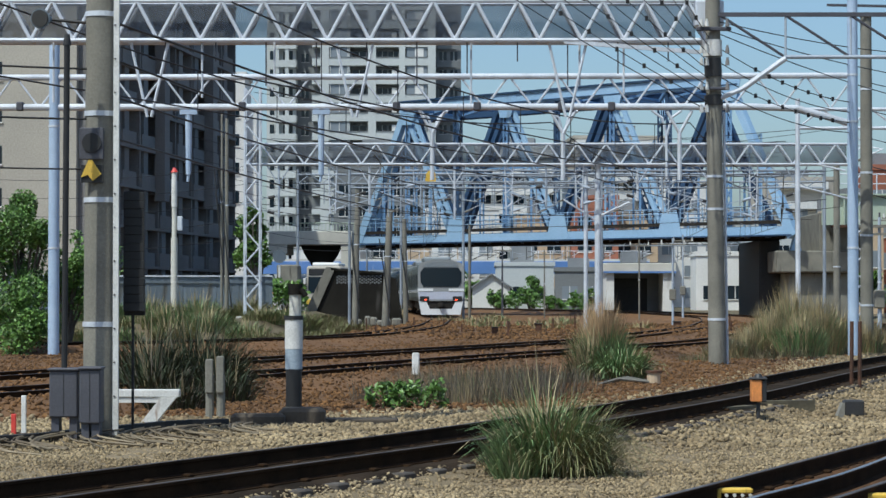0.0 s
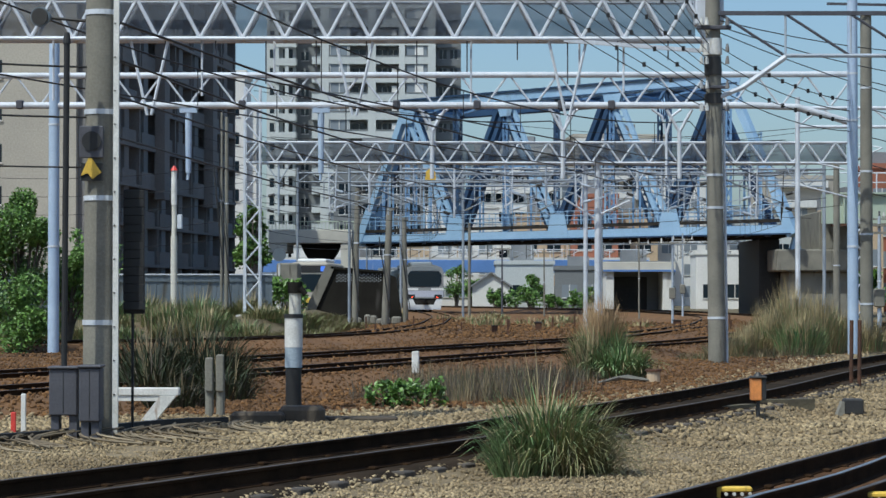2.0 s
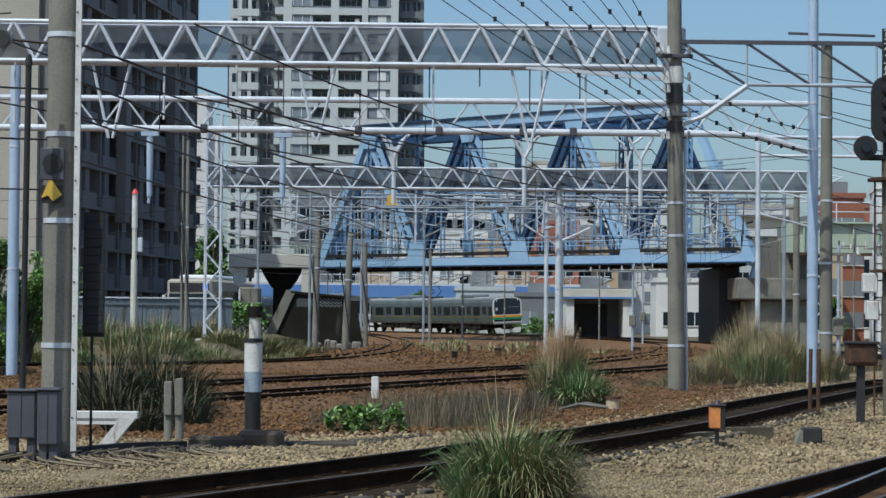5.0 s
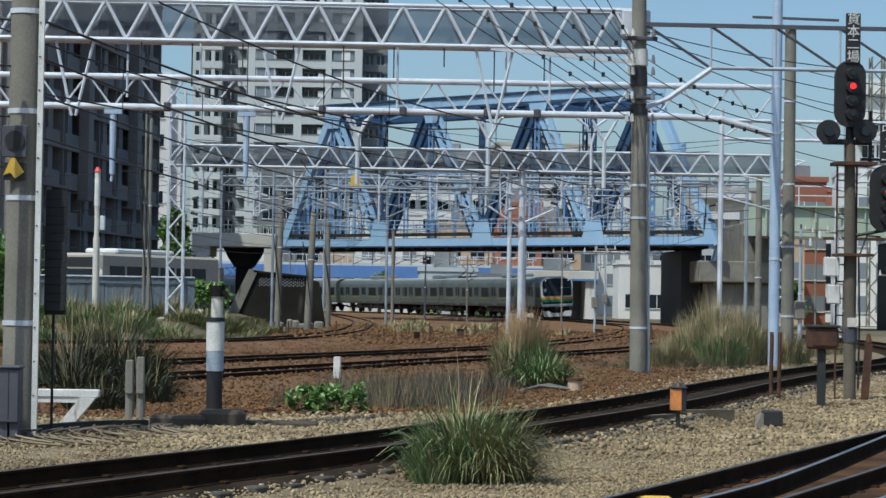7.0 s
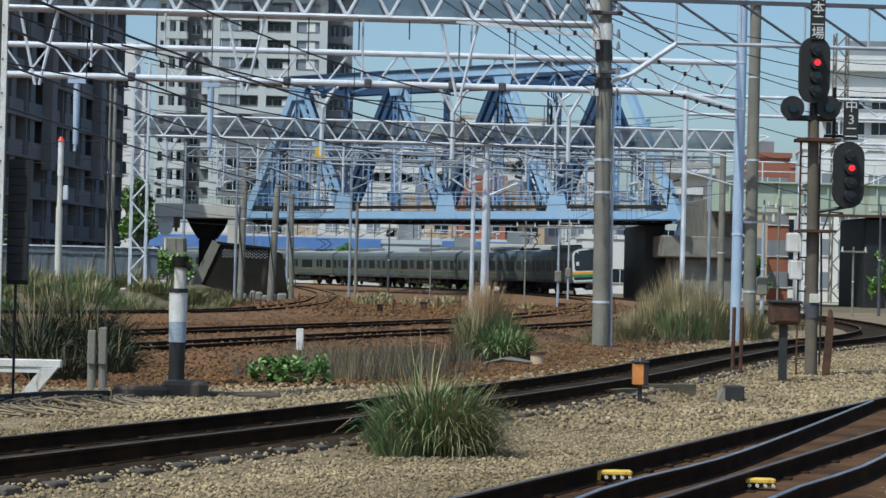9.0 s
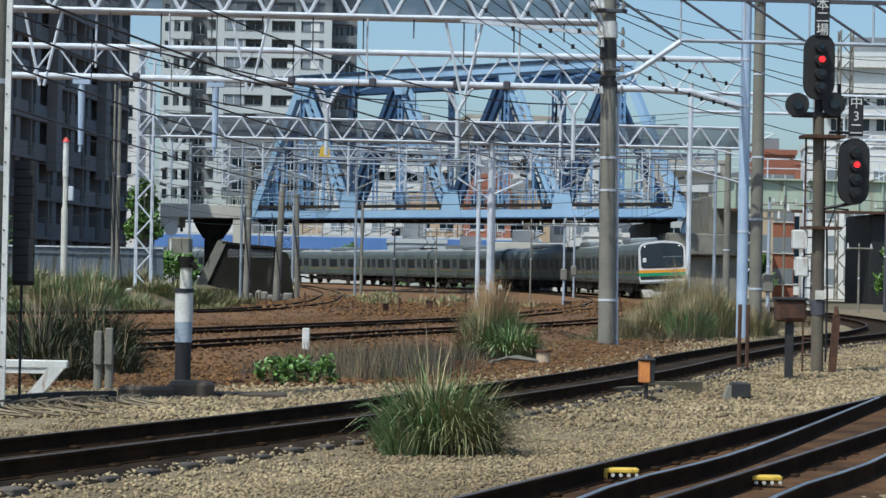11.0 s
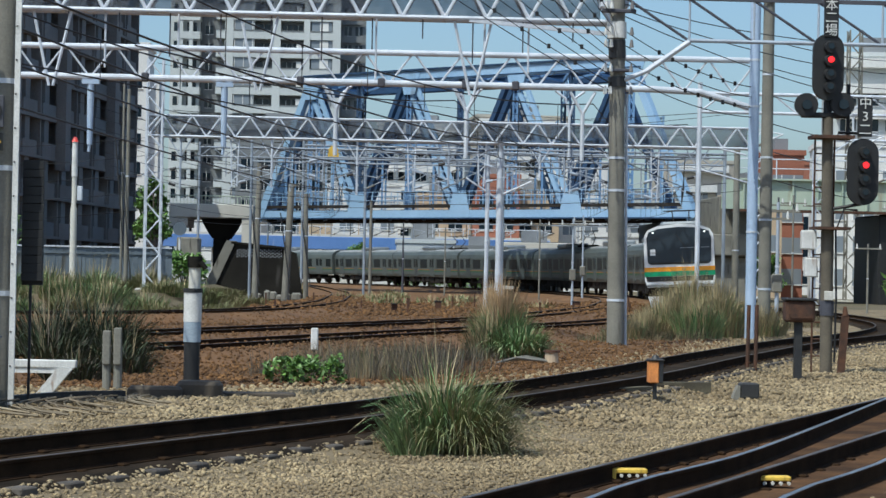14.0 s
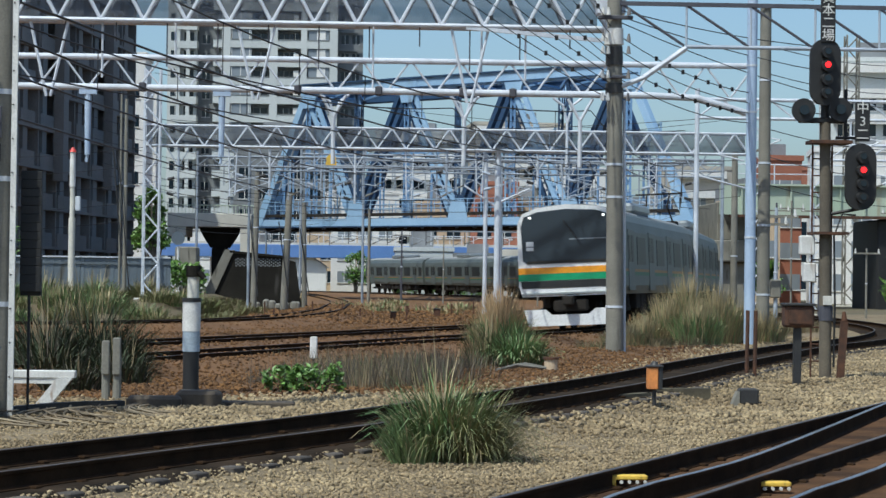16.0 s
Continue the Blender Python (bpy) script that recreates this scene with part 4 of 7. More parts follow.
# ---- buildings ----
def building(name, label, category, base, rot, wall, blocks, windows=(), extra=()):
    """blocks: x0, x1, y0, y1, z0, z1, material; windows: x0, x1, z0, z1 at y, material. Local metres, turned about z."""
    b = thing(name, label, category, (0, 0, 0), kind="")
    b.location = base
    b.rotation_euler = (0, 0, radians(rot))
    for nm, x0, x1, y0, y1, z0, z1, m in blocks:
        part(nm, Shape().box(x0, x1, y0, y1, z0, z1), m, b)
    return b


def grid_windows(b, x0, x1, y, z0, floors, pitch, count, w, h, glass, sill=None, face="y", every=1):
    """Rows of framed windows set in a wall that faces -y (or +x)."""
    step = (x1 - x0) / count
    key = ("win", w, h, glass.name, face)
    if key not in SHARED:
        s, fr = Shape(), Shape()
        if face == "y":
            s.box(-w / 2, w / 2, -0.03, 0.1, 0, h)
            fr.box(-w / 2 - 0.08, w / 2 + 0.08, -0.12, 0.05, -0.1, 0).box(-0.04, 0.04, -0.06, 0.05, 0, h)
        else:
            s.box(-0.1, 0.03, -w / 2, w / 2, 0, h)
            fr.box(-0.05, 0.12, -w / 2 - 0.08, w / 2 + 0.08, -0.1, 0).box(-0.05, 0.06, -0.04, 0.04, 0, h)
        SHARED[key] = (mesh_of("window", s, glass), mesh_of("window_frame", fr, PLASTER))
    me, fm = SHARED[key]
    for f in range(floors):
        for k in range(count):
            o = new("window", me)
            o.parent = b
            q = x0 + (k + 0.5) * step
            o.location = (q, y, z0 + f * pitch) if face == "y" else (y, q, z0 + f * pitch)
            g = new("window_frame", fm)
            g.parent = o


# high-rise flats, 3.05 m a storey
P = 3.05
# recesses and the right side get darker tile, their shade put into colour
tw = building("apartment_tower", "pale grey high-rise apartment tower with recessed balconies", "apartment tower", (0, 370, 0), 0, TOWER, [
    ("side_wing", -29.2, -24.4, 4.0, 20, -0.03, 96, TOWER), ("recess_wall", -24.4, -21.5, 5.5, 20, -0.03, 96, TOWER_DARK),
    ("balcony_back", -21.5, -1.2, 2.0, 20, -0.03, 99, TOWER_DARK), ("shaded_side", -1.2, 3.0, 4.0, 20, -0.03, 94, TOWER_DARK)])
for x0, x1 in ((-20.1, -18.7), (-12.3, -11.0), (-7.2, -6.2), (-2.5, -1.2)):
    part("pillar", Shape().box(x0, x1, 0.0, 2.0, -0.03, 99), TOWER, tw)
BAYS = ((-21.5, -20.1), (-18.7, -12.3), (-11.0, -7.2), (-6.2, -2.5))
tower_random = random.Random(2)
for f in range(31):
    z = 3.0 + f * P
    for i, (x0, x1) in enumerate(BAYS):
        part("balcony_parapet", Shape().box(x0, x1, 0.05, 0.25, z - 0.3, z + 1.0), TOWER, tw)
        part("balcony_floor", Shape().box(x0, x1, 0.25, 2.0, z - 0.3, z - 0.1), TOWER, tw)
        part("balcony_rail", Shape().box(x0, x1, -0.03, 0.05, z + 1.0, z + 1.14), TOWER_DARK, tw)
    part("bay_window", Shape().box(-18.6, -15.5, 0.3, 0.6, z + 1.0, z + 2.7), PALE_GLASS, tw)
    for x in (-18.5, -17.0, -15.6):
        part("window_frame", Shape().box(x - 0.06, x + 0.06, 0.2, 0.32, z + 1.0, z + 2.7), PLASTER, tw)
    part("bay_window", Shape().box(-6.0, -2.6, 0.35, 0.6, z + 1.0, z + 2.7), PALE_GLASS, tw)
    part("sash", Shape().box(-4.6, -3.2, 0.24, 0.36, z + 1.1, z + 2.6), PLASTER if tower_random.random() < 0.5 else GLASS, tw)
    if tower_random.random() < 0.75:
        part("air_conditioner", Shape().box(-8.4, -7.6, 0.5, 0.9, z + 1.1, z + 2.2), PLASTER, tw)
    part("partition", Shape().box(-15.5, -15.3, 0.3, 2.0, z, z + 2.75), TOWER, tw)
    part("wing_balcony", Shape().box(-29.0, -24.2, 2.6, 2.75, z - 0.3, z + 0.9), TOWER, tw)
    part("wing_balcony", Shape().box(-24.3, -24.15, 2.6, 5.5, z - 0.3, z + 0.9), TOWER, tw)
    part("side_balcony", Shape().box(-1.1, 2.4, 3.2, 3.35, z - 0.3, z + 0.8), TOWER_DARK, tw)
for x in (-27.4, -25.8):
    part("wing_pillar", Shape().box(x - 0.3, x + 0.3, 2.7, 4.0, -0.03, 96), TOWER, tw)
grid_windows(tw, -15.2, -12.4, 2.0, 3.2, 30, P, 1, 2.2, 2.0, GLASS)
grid_windows(tw, -10.9, -7.3, 2.0, 3.2, 30, P, 2, 1.5, 2.0, GLASS)
grid_windows(tw, -29.0, -24.6, 4.0, 3.8, 30, P, 2, 1.6, 1.7, GLASS)
grid_windows(tw, -24.2, -21.7, 5.5, 3.8, 30, P, 1, 1.2, 1.4, GLASS)
grid_windows(tw, -0.9, 2.7, 4.0, 3.9, 29, P, 2, 1.2, 1.5, GLASS)

# mid-rise block: a cream end wall in the sun, balconies along a side coloured darker for shade
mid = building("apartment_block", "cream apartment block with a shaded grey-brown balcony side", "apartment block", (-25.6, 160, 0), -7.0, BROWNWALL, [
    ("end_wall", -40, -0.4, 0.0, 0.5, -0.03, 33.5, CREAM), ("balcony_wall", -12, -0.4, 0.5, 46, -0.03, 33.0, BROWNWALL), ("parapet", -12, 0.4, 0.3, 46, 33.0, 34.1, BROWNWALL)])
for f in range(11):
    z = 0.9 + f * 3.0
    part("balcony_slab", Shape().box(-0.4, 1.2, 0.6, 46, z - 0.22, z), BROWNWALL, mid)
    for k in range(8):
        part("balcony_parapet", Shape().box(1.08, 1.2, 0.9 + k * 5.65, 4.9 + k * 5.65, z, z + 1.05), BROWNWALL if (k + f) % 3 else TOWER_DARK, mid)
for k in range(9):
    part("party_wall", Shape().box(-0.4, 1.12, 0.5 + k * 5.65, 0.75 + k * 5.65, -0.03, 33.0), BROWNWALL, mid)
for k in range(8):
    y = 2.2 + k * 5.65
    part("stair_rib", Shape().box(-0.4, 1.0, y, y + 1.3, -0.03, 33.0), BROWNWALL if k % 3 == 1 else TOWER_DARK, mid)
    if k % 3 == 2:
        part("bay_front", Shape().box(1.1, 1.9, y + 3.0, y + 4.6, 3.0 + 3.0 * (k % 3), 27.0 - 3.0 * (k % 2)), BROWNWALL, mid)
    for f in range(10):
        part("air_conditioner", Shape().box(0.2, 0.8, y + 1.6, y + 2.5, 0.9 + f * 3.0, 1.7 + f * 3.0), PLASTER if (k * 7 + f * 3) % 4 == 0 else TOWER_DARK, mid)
grid_windows(mid, 0.9, 45.5, -0.4, 1.2, 11, 3.0, 16, 1.9, 1.9, GLASS, face="x")
grid_windows(mid, -9, -3.4, 0.0, 2.0, 10, 3.0, 1, 0.7, 1.3, GLASS)

wb = building("white_stair_tower", "slim white stair tower behind the apartment block", "building", (-22.0, 246, 0), 0, PLASTER, [
    ("wall", -3.4, 0.4, 0, 8, -0.03, 25.5, PLASTER), ("roof_cap", -3.6, 0.6, -0.2, 8.2, 25.5, 26.0, PLASTER), ("lower_wall", 0.4, 1.6, 1, 8, -0.03, 22, PLASTER)])
grid_windows(wb, -3.2, 0.2, 0, 2.4, 7, 3.1, 2, 0.9, 1.3, GLASS)

# low buildings and roofs behind the bridge
random.seed(21)
LOW = [(-16, 305, 9, 10, 8, PLASTER), (-8, 330, 16, 12, 22, TOWER_DARK), (3, 300, 9, 10, 13, PLASTER), (13, 296, 7, 10, 11.5, TAN), (19.5, 290, 6, 9, 14, BRICKISH), (24, 300, 9, 10, 12, TAN),
       (34, 310, 10, 12, 17, PLASTER), (44, 320, 12, 12, 12, TOWER), (12, 360, 14, 12, 25, TOWER), (30, 380, 16, 12, 28, CREAM), (48, 250, 9, 10, 11, PLASTER), (58, 260, 12, 12, 15, BRICKISH),
       (64, 262, 14, 12, 28, TOWER), (55, 188, 7.5, 12, 13.5, PLASTER), (90, 320, 16, 14, 24, PLASTER), (42.4, 215, 3.2, 8, 13.6, BRICKISH), (38, 205, 4, 8, 9, TAN), (54, 340, 10, 12, 19, CREAM),
       (10, 275, 7, 9, 5.2, TOWER), (16, 262, 6, 8, 4.4, TOWER_DARK), (-2, 300, 8, 9, 8.0, TAN), (23, 266, 7, 8, 5.0, TOWER_DARK), (31, 250, 6, 8, 6.0, PLASTER), (64, 215, 8, 10, 16, PLASTER), (47, 203, 8.5, 10, 13.8, PLASTER), (84, 300, 12, 9, 30, TOWER), (40.5, 235, 4, 8, 9, TAN), (53, 215, 5, 8, 10, TOWER)]
for x, y, w, dpt, h, m in LOW:
    kindname = {"white_plaster": "white", "tan_wall": "tan", "terracotta_wall": "brick-red", "pale_grey_tile": "pale grey", "grey_and_shade_tile": "dark grey", "cream_render": "cream"}[m.name]
    b = building("town_building", kindname + " town building with rows of windows and a flat roof", "building", (x, y, 0), random.uniform(-8, 8), m, [
        ("wall", -w / 2, w / 2, 0, dpt, -0.03, h, m), ("roof_parapet", -w / 2 - 0.15, w / 2 + 0.15, -0.15, dpt, h, h + 0.5, m),
        ("roof_plant", -w / 4, w / 6, 2, 5, h + 0.5, h + random.uniform(1.4, 2.8), GREYROOF)])
    if m in (TOWER, CREAM) and h > 15:
        for f in range(int(h / 3)):
            part("balcony", Shape().box(-w / 2 + 0.3, w / 2 - 1.2, -1.2, 0.0, 2.6 + f * 3.0, 3.7 + f * 3.0), PLASTER, b)
    grid_windows(b, -w / 2 + 0.4, w / 2 - 0.4, 0, 1.2, max(1, int((h - 1.2) / 3)), 3.0, max(2, int(w / 2.6)), 1.8, 1.5, random.choice([GLASS, GLASS, PALE_GLASS]))

# small gabled houses by the line
for x, y, w, h, m in ((5.7, 266, 4.4, 2.6, PLASTER), (-5, 285, 6, 3.2, PLASTER)):
    hs = thing("gabled_house", "small white house with a grey pitched roof", "house", (x, y, 0), "small houses")
    part("wall", Shape().prism([(x - w / 2, -0.03), (x + w / 2, -0.03), (x + w / 2, h), (x, h + w * 0.33), (x - w / 2, h)], y, y + 7), m, hs)
    part("roof", Shape().beam((x - w / 2 - 0.3, y + 3.4, h - 0.15), (x + 0.02, y + 3.4, h + w * 0.33 + 0.1), 7.6, 0.14).beam((x + w / 2 + 0.3, y + 3.4, h - 0.15), (x - 0.02, y + 3.4, h + w * 0.33 + 0.1), 7.6, 0.14), GREYROOF, hs)
    part("window", Shape().box(x - 0.5, x + 0.5, y - 0.04, y + 0.05, 1.0, 1.9), GLASS, hs)

# blue footbridge beyond the truss bridge
fb = thing("road_bridge", "bright blue road bridge girder beyond the truss bridge", "bridge", (8, 285, 0), kind="structure")
part("girder", Shape().box(-24, 26, 284, 286, 4.3, 5.9, 0.05), BLUEROOF, fb)
part("deck", Shape().box(-24, 26, 284.2, 292, 5.9, 6.2), PALE_CONC, fb)
for x in (-16, 24):
    part("pier", Shape().box(x - 0.6, x + 0.6, 285, 290, -0.03, 4.3, 0.1), PALE_CONC, fb)
for k in range(34):
    piece("railing_post", fb, WHITE_STEEL, (-24 + k * 1.5, 284.3, 6.2), (-24 + k * 1.5, 284.3, 7.2), 0.05, 5)
part("handrail", Shape().rod((-24, 284.3, 7.2), (26, 284.3, 7.2), 0.05, n=5), WHITE_STEEL, fb)

# open blue-and-white shed under the bridge
sh = thing("trackside_shed", "open white shed with black shade panel inside and blue trim", "shed", (19.5, 230, 0))
part("wall", Shape().box(16.6, 17.4, 230, 236, -0.03, 4.0).box(22.4, 23.4, 230, 236, -0.03, 4.0).box(17.4, 22.4, 235.7, 236, -0.03, 4.0), PLASTER, sh)
part("fascia", Shape().box(16.3, 23.7, 229.7, 236, 4.0, 4.9, 0.04), PALE_CONC, sh)
part("inner_wall", Shape().box(17.4, 22.4, 235, 235.6, -0.03, 4.0), GREYROOF, sh)
# black sheet before the rear wall, in place of the shade inside
part("shade_panel", Shape().box(17.6, 21.2, 234.8, 234.95, -0.03, 3.4), BLACK, sh, "black panel for the shade inside the shed")
part("trim", Shape().box(16.3, 23.7, 229.6, 229.7, 3.9, 4.1), BLUEROOF, sh, "blue trim along the eaves")

# road behind the fence on which the bus runs
rd = Shape().add([(-7, 150, 0.72), (-7.0, 122, 0.72), (-9.6, 103, 0.72), (-120, 88, 0.72), (-120, 108, 0.72), (-14.6, 118, 0.72), (-10.6, 210, 0.72), (-7, 210, 0.72)], [(0, 7, 6, 5, 1), (1, 5, 4, 3, 2)])
solid("road", rd, mat("asphalt", (0.055, 0.055, 0.055), (0.045, 0.045, 0.045), 0.5, 0.9, 0, 0.4, 30), "grey asphalt road behind the fence", "road", kind="structure")

# corrugated fence
fe = thing("sheet_fence", "grey corrugated sheet metal fence along the road", "fence", (-13, 98, 0.7), kind="structure")
sheet_mesh = Shape()
for i in range(6):
    sheet_mesh.box(i * 0.32 + 0.02, i * 0.32 + 0.17, -0.02, 0.02, 0, 1.78).box(i * 0.32 + 0.17, i * 0.32 + 0.34, 0.0, 0.03, 0, 1.78)
sheet_mesh = mesh_of("fence_panel", sheet_mesh, FENCE)
for k in range(27):
    o = new("fence_panel", sheet_mesh)
    o.parent = fe
    x = -7.4 - 1.94 * (k + 1)
    o.location = (x + 13, 0.03 * (k % 2), random.uniform(-0.03, 0.03))
    piece("fence_post", fe, FENCE, (x, 98.1, 0.6), (x, 98.1, 2.5), 0.05, 6)
for z in (1.1, 2.2):
    part("fence_rail", Shape().box(-60, -7.4, 97.93, 97.97, z, z + 0.08), FENCE, fe)
part("top_rail", Shape().box(-60, -7.4, 97.92, 98.06, 2.48, 2.54), WHITE_STEEL, fe)

# dark retaining wall with a pale raking end
dw = thing("retaining_wall", "dark perforated retaining wall with pale raking concrete end", "wall", (-5, 125, 0), kind="structure")
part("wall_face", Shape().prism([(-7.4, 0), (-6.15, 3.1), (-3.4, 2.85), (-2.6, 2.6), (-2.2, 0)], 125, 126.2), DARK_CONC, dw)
part("raking_end", Shape().prism([(-7.85, 0.3), (-6.45, 3.25), (-5.95, 3.2), (-7.35, 0.0), (-7.75, 0.0)], 124.85, 126.3), CONCRETE, dw)
part("side_block", Shape().box(-9.1, -7.9, 123.6, 126, 0.5, 3.35, 0.08), CONCRETE, dw)
for r in range(3):
    for k in range(22):
        piece("hole", dw, GREYROOF, (-5.85 + k * 0.115, 124.98, 2.35 + r * 0.16 + (k % 2) * 0.07), (-5.85 + k * 0.115, 125.02, 2.35 + r * 0.16 + (k % 2) * 0.07), 0.045, 6)
part("coping", Shape().beam((-6.2, 125.5, 3.12), (-3.3, 125.5, 2.88), 1.3, 0.12), DARK_CONC, dw)
random.seed(8)
for k in range(7):
    bx, w = -5.0 + k * 0.42 + random.uniform(-0.1, 0.1), random.uniform(0.14, 0.28)
    solid("sack", Shape().box(bx - w, bx + w, 121.8, 122.2, 0, random.uniform(0.3, 0.7), 0.09), CONCRETE, "pale sack below the dark wall", "sack", (bx, 122, 0), "sacks by the wall")

# ---- poles, gantries ----
def lattice_mast(label, x, y, z0, z1, w, material, group):
    m = thing("lattice_mast", label, "mast", (x, y, z0), group)
    h = w / 2
    for sx, sy in ((-h, -h), (h, -h), (h, h), (-h, h)):
        part("leg", Shape().beam((x + sx, y + sy, z0), (x + sx, y + sy, z1), w * 0.12), material, m)
    n = int((z1 - z0) / (w * 1.1))
    st = (z1 - z0) / n
    for k in range(n):
        s = 1 if k % 2 else -1
        a, b = z0 + k * st, z0 + (k + 1) * st
        piece("brace", m, material, (x - s * h, y - h, a), (x + s * h, y - h, b), w * 0.06, 5)
        piece("brace", m, material, (x - h, y + s * h, a), (x - h, y - s * h, b), w * 0.06, 5)
        piece("brace", m, material, (x + h, y - s * h, a), (x + h, y + s * h, b), w * 0.06, 5)
    part("foot", Shape().box(x - w, x + w, y - w, y + w, z0 - 0.4, z0 + 0.06, 0.03), PALE_CONC, m)
    return m


def truss_gantry(label, x0, x1, y, z_lo, z_hi, pitch, r, material, depth=0.6):
    g = thing("catenary_gantry", label, "gantry", ((x0 + x1) / 2, y, z_lo), "catenary gantries")
    n = int(round((x1 - x0) / pitch))
    pitch = (x1 - x0) / n
    for dy in (0, depth):
        part("upper_chord", Shape().rod((x0, y + dy, z_hi), (x1, y + dy, z_hi), r * 1.25, n=8), material, g)
        part("lower_chord", Shape().rod((x0, y + dy, z_lo), (x1, y + dy, z_lo), r * 1.25, n=8), material, g)
        for k in range(n):
            a = x0 + k * pitch
            piece("web_bar", g, material, (a, y + dy, z_lo), (a + pitch / 2, y + dy, z_hi), r, 6)
            piece("web_bar", g, material, (a + pitch / 2, y + dy, z_hi), (a + pitch, y + dy, z_lo), r, 6)
    for k in range(n + 1):
        piece("spacer", g, material, (x0 + k * pitch, y, z_lo), (x0 + k * pitch, y + depth, z_lo), r * 0.8, 5)
    return g


def drop_v(g, x, y, z, w, h, material, r=0.035):
    """A V-shaped hanger below a gantry that carries a wire support."""
    part("drop_hanger", Shape().rod((x - w / 2, y, z), (x - 0.05, y, z - h), r, n=6).rod((x + w / 2, y, z), (x + 0.05, y, z - h), r, n=6), material, g)


g1 = truss_gantry("pale lattice catenary gantry across the tracks", -15.5, 6.6, 56, 8.02, 9.0, 1.04, 0.045, WHITE_STEEL)
for x in (-7.3, -2.2, 3.1):
    drop_v(g1, x, 56.1, 8.02, 0.95, 1.9, WHITE_STEEL, 0.04)
for x in (-9.7, -6.0, -4.2, 0.7, 3.4, 4.5):
    part("drop_post", Shape().rod((x, 56.2, 8.02), (x, 56.2, random.uniform(6.4, 7.2)), 0.03, n=6), WHITE_STEEL, g1)
part("netting", Shape().box(-15.4, 6.3, 56.3, 56.304, 8.06, 8.96), NET, g1, "thin grey bird netting")
part("end_box", Shape().box(6.25, 6.95, 55.75, 56.4, 8.35, 8.98, 0.03), WHITE_STEEL, g1, "white box at the gantry end")
for k in range(13):
    part("hanger_rod", Shape().rod((-9.4 + k * 1.25, 56.1, 8.0), (-9.4 + k * 1.25, 56.1, 8.0 - (0.5, 1.1, 0.8)[k % 3]), 0.018, n=5), GREYBOX, g1)
part("sloping_end", Shape().beam((3.0, 56, 7.98), (6.4, 56, 7.72), 0.08, 0.1), WHITE_STEEL, g1)

g2 = thing("catenary_gantry", "tubular white catenary gantry between blue-grey poles", "gantry", (0, 63, 7), "catenary gantries")
Y2, ZH, ZL = 63.0, 7.82, 6.95
part("upper_chord", Shape().rod((-13.5, Y2, ZH - 0.06), (11.3, Y2, ZH), 0.085, n=12), WHITE_STEEL, g2)
part("lower_chord", Shape().rod((-13.5, Y2, ZL - 0.02), (8.6, Y2, ZL), 0.095, n=12).rod((8.6, Y2, ZL), (9.9, Y2, ZL - 0.05), 0.095, n=12).rod((9.9, Y2, ZL - 0.05), (11.3, Y2, 6.5), 0.095, n=12), WHITE_STEEL, g2)
for k in range(18):
    a = -13.3 + k * 1.38
    if a < 10.6:
        piece("web_bar", g2, WHITE_STEEL, (a, Y2, ZH - 0.05), (a + 0.62, Y2, ZL), 0.03, 6)
        piece("web_bar", g2, WHITE_STEEL, (a + 0.69, Y2, ZL), (a + 1.3, Y2, ZH - 0.05), 0.03, 6)
for x in (-7.1, -3.4):
    part("drop_tube", Shape().rod((x, Y2, ZL - 0.1), (x, Y2, 5.05), 0.1, 0.075, n=10).rod((x, Y2, 5.05), (x - 0.02, Y2, 4.85), 0.04, n=8).box(x - 0.24, x + 0.24, Y2 - 0.1, Y2 + 0.1, ZL - 0.22, ZL - 0.1), BLUE_STEEL, g2)
for x in (-0.3, 3.35, 6.6):
    part("drop_tube", Shape().rod((x, Y2, 6.2), (x, Y2, 4.9), 0.06, n=8).rod((x, Y2, 6.2), (x - 0.35, Y2, ZL - 0.12), 0.045, n=8).rod((x, Y2, 6.2), (x + 0.35, Y2, ZL - 0.12), 0.045, n=8), WHITE_STEEL, g2)
for k, x in enumerate((-11.8, -9.2, -5.6, -1.3, 0.95, 3.3, 4.7, 7.7)):
    part("clamp", Shape().box(x - 0.1, x + 0.1, Y2 - 0.13, Y2 + 0.13, ZL - 0.12, ZL + 0.13, 0.03), GREYBOX, g2)

g3 = truss_gantry("white lattice catenary gantry by the bridge", -8.0, 16.6, 92, 7.02, 7.85, 1.2, 0.035, WHITE_STEEL)
for x in (-0.4, 4.9, 9.1):
    part("arch_post", Shape().line([(x, 91.9, 6.4), (x, 91.9, 8.2), (x - 0.18, 91.9, 8.9), (x - 0.6, 91.9, 9.2)], 0.055, 8).line([(x + 0.02, 91.9, 8.2), (x + 0.2, 91.9, 8.9), (x + 0.6, 91.9, 9.2)], 0.055, 8), WHITE_STEEL, g3)
part("end_knee", Shape().rod((16.4, 92, 6.75), (15.2, 92, 7.02), 0.04).rod((16.6, 92, 5.6), (14.2, 92, 6.2), 0.035), WHITE_STEEL, g3)
part("warning_plate", Shape().disc((-0.5, 91.7, 6.55), (0, 1, 0), 0.2, 0.05, 12).box(-0.72, -0.28, 91.68, 91.73, 6.3, 6.45), YELLOW, g3, "small amber plate")
part("netting", Shape().box(-8.0, 16.5, 92.3, 92.304, 7.05, 7.82), NET, g3, "thin grey bird netting")
arm_random = random.Random(41)
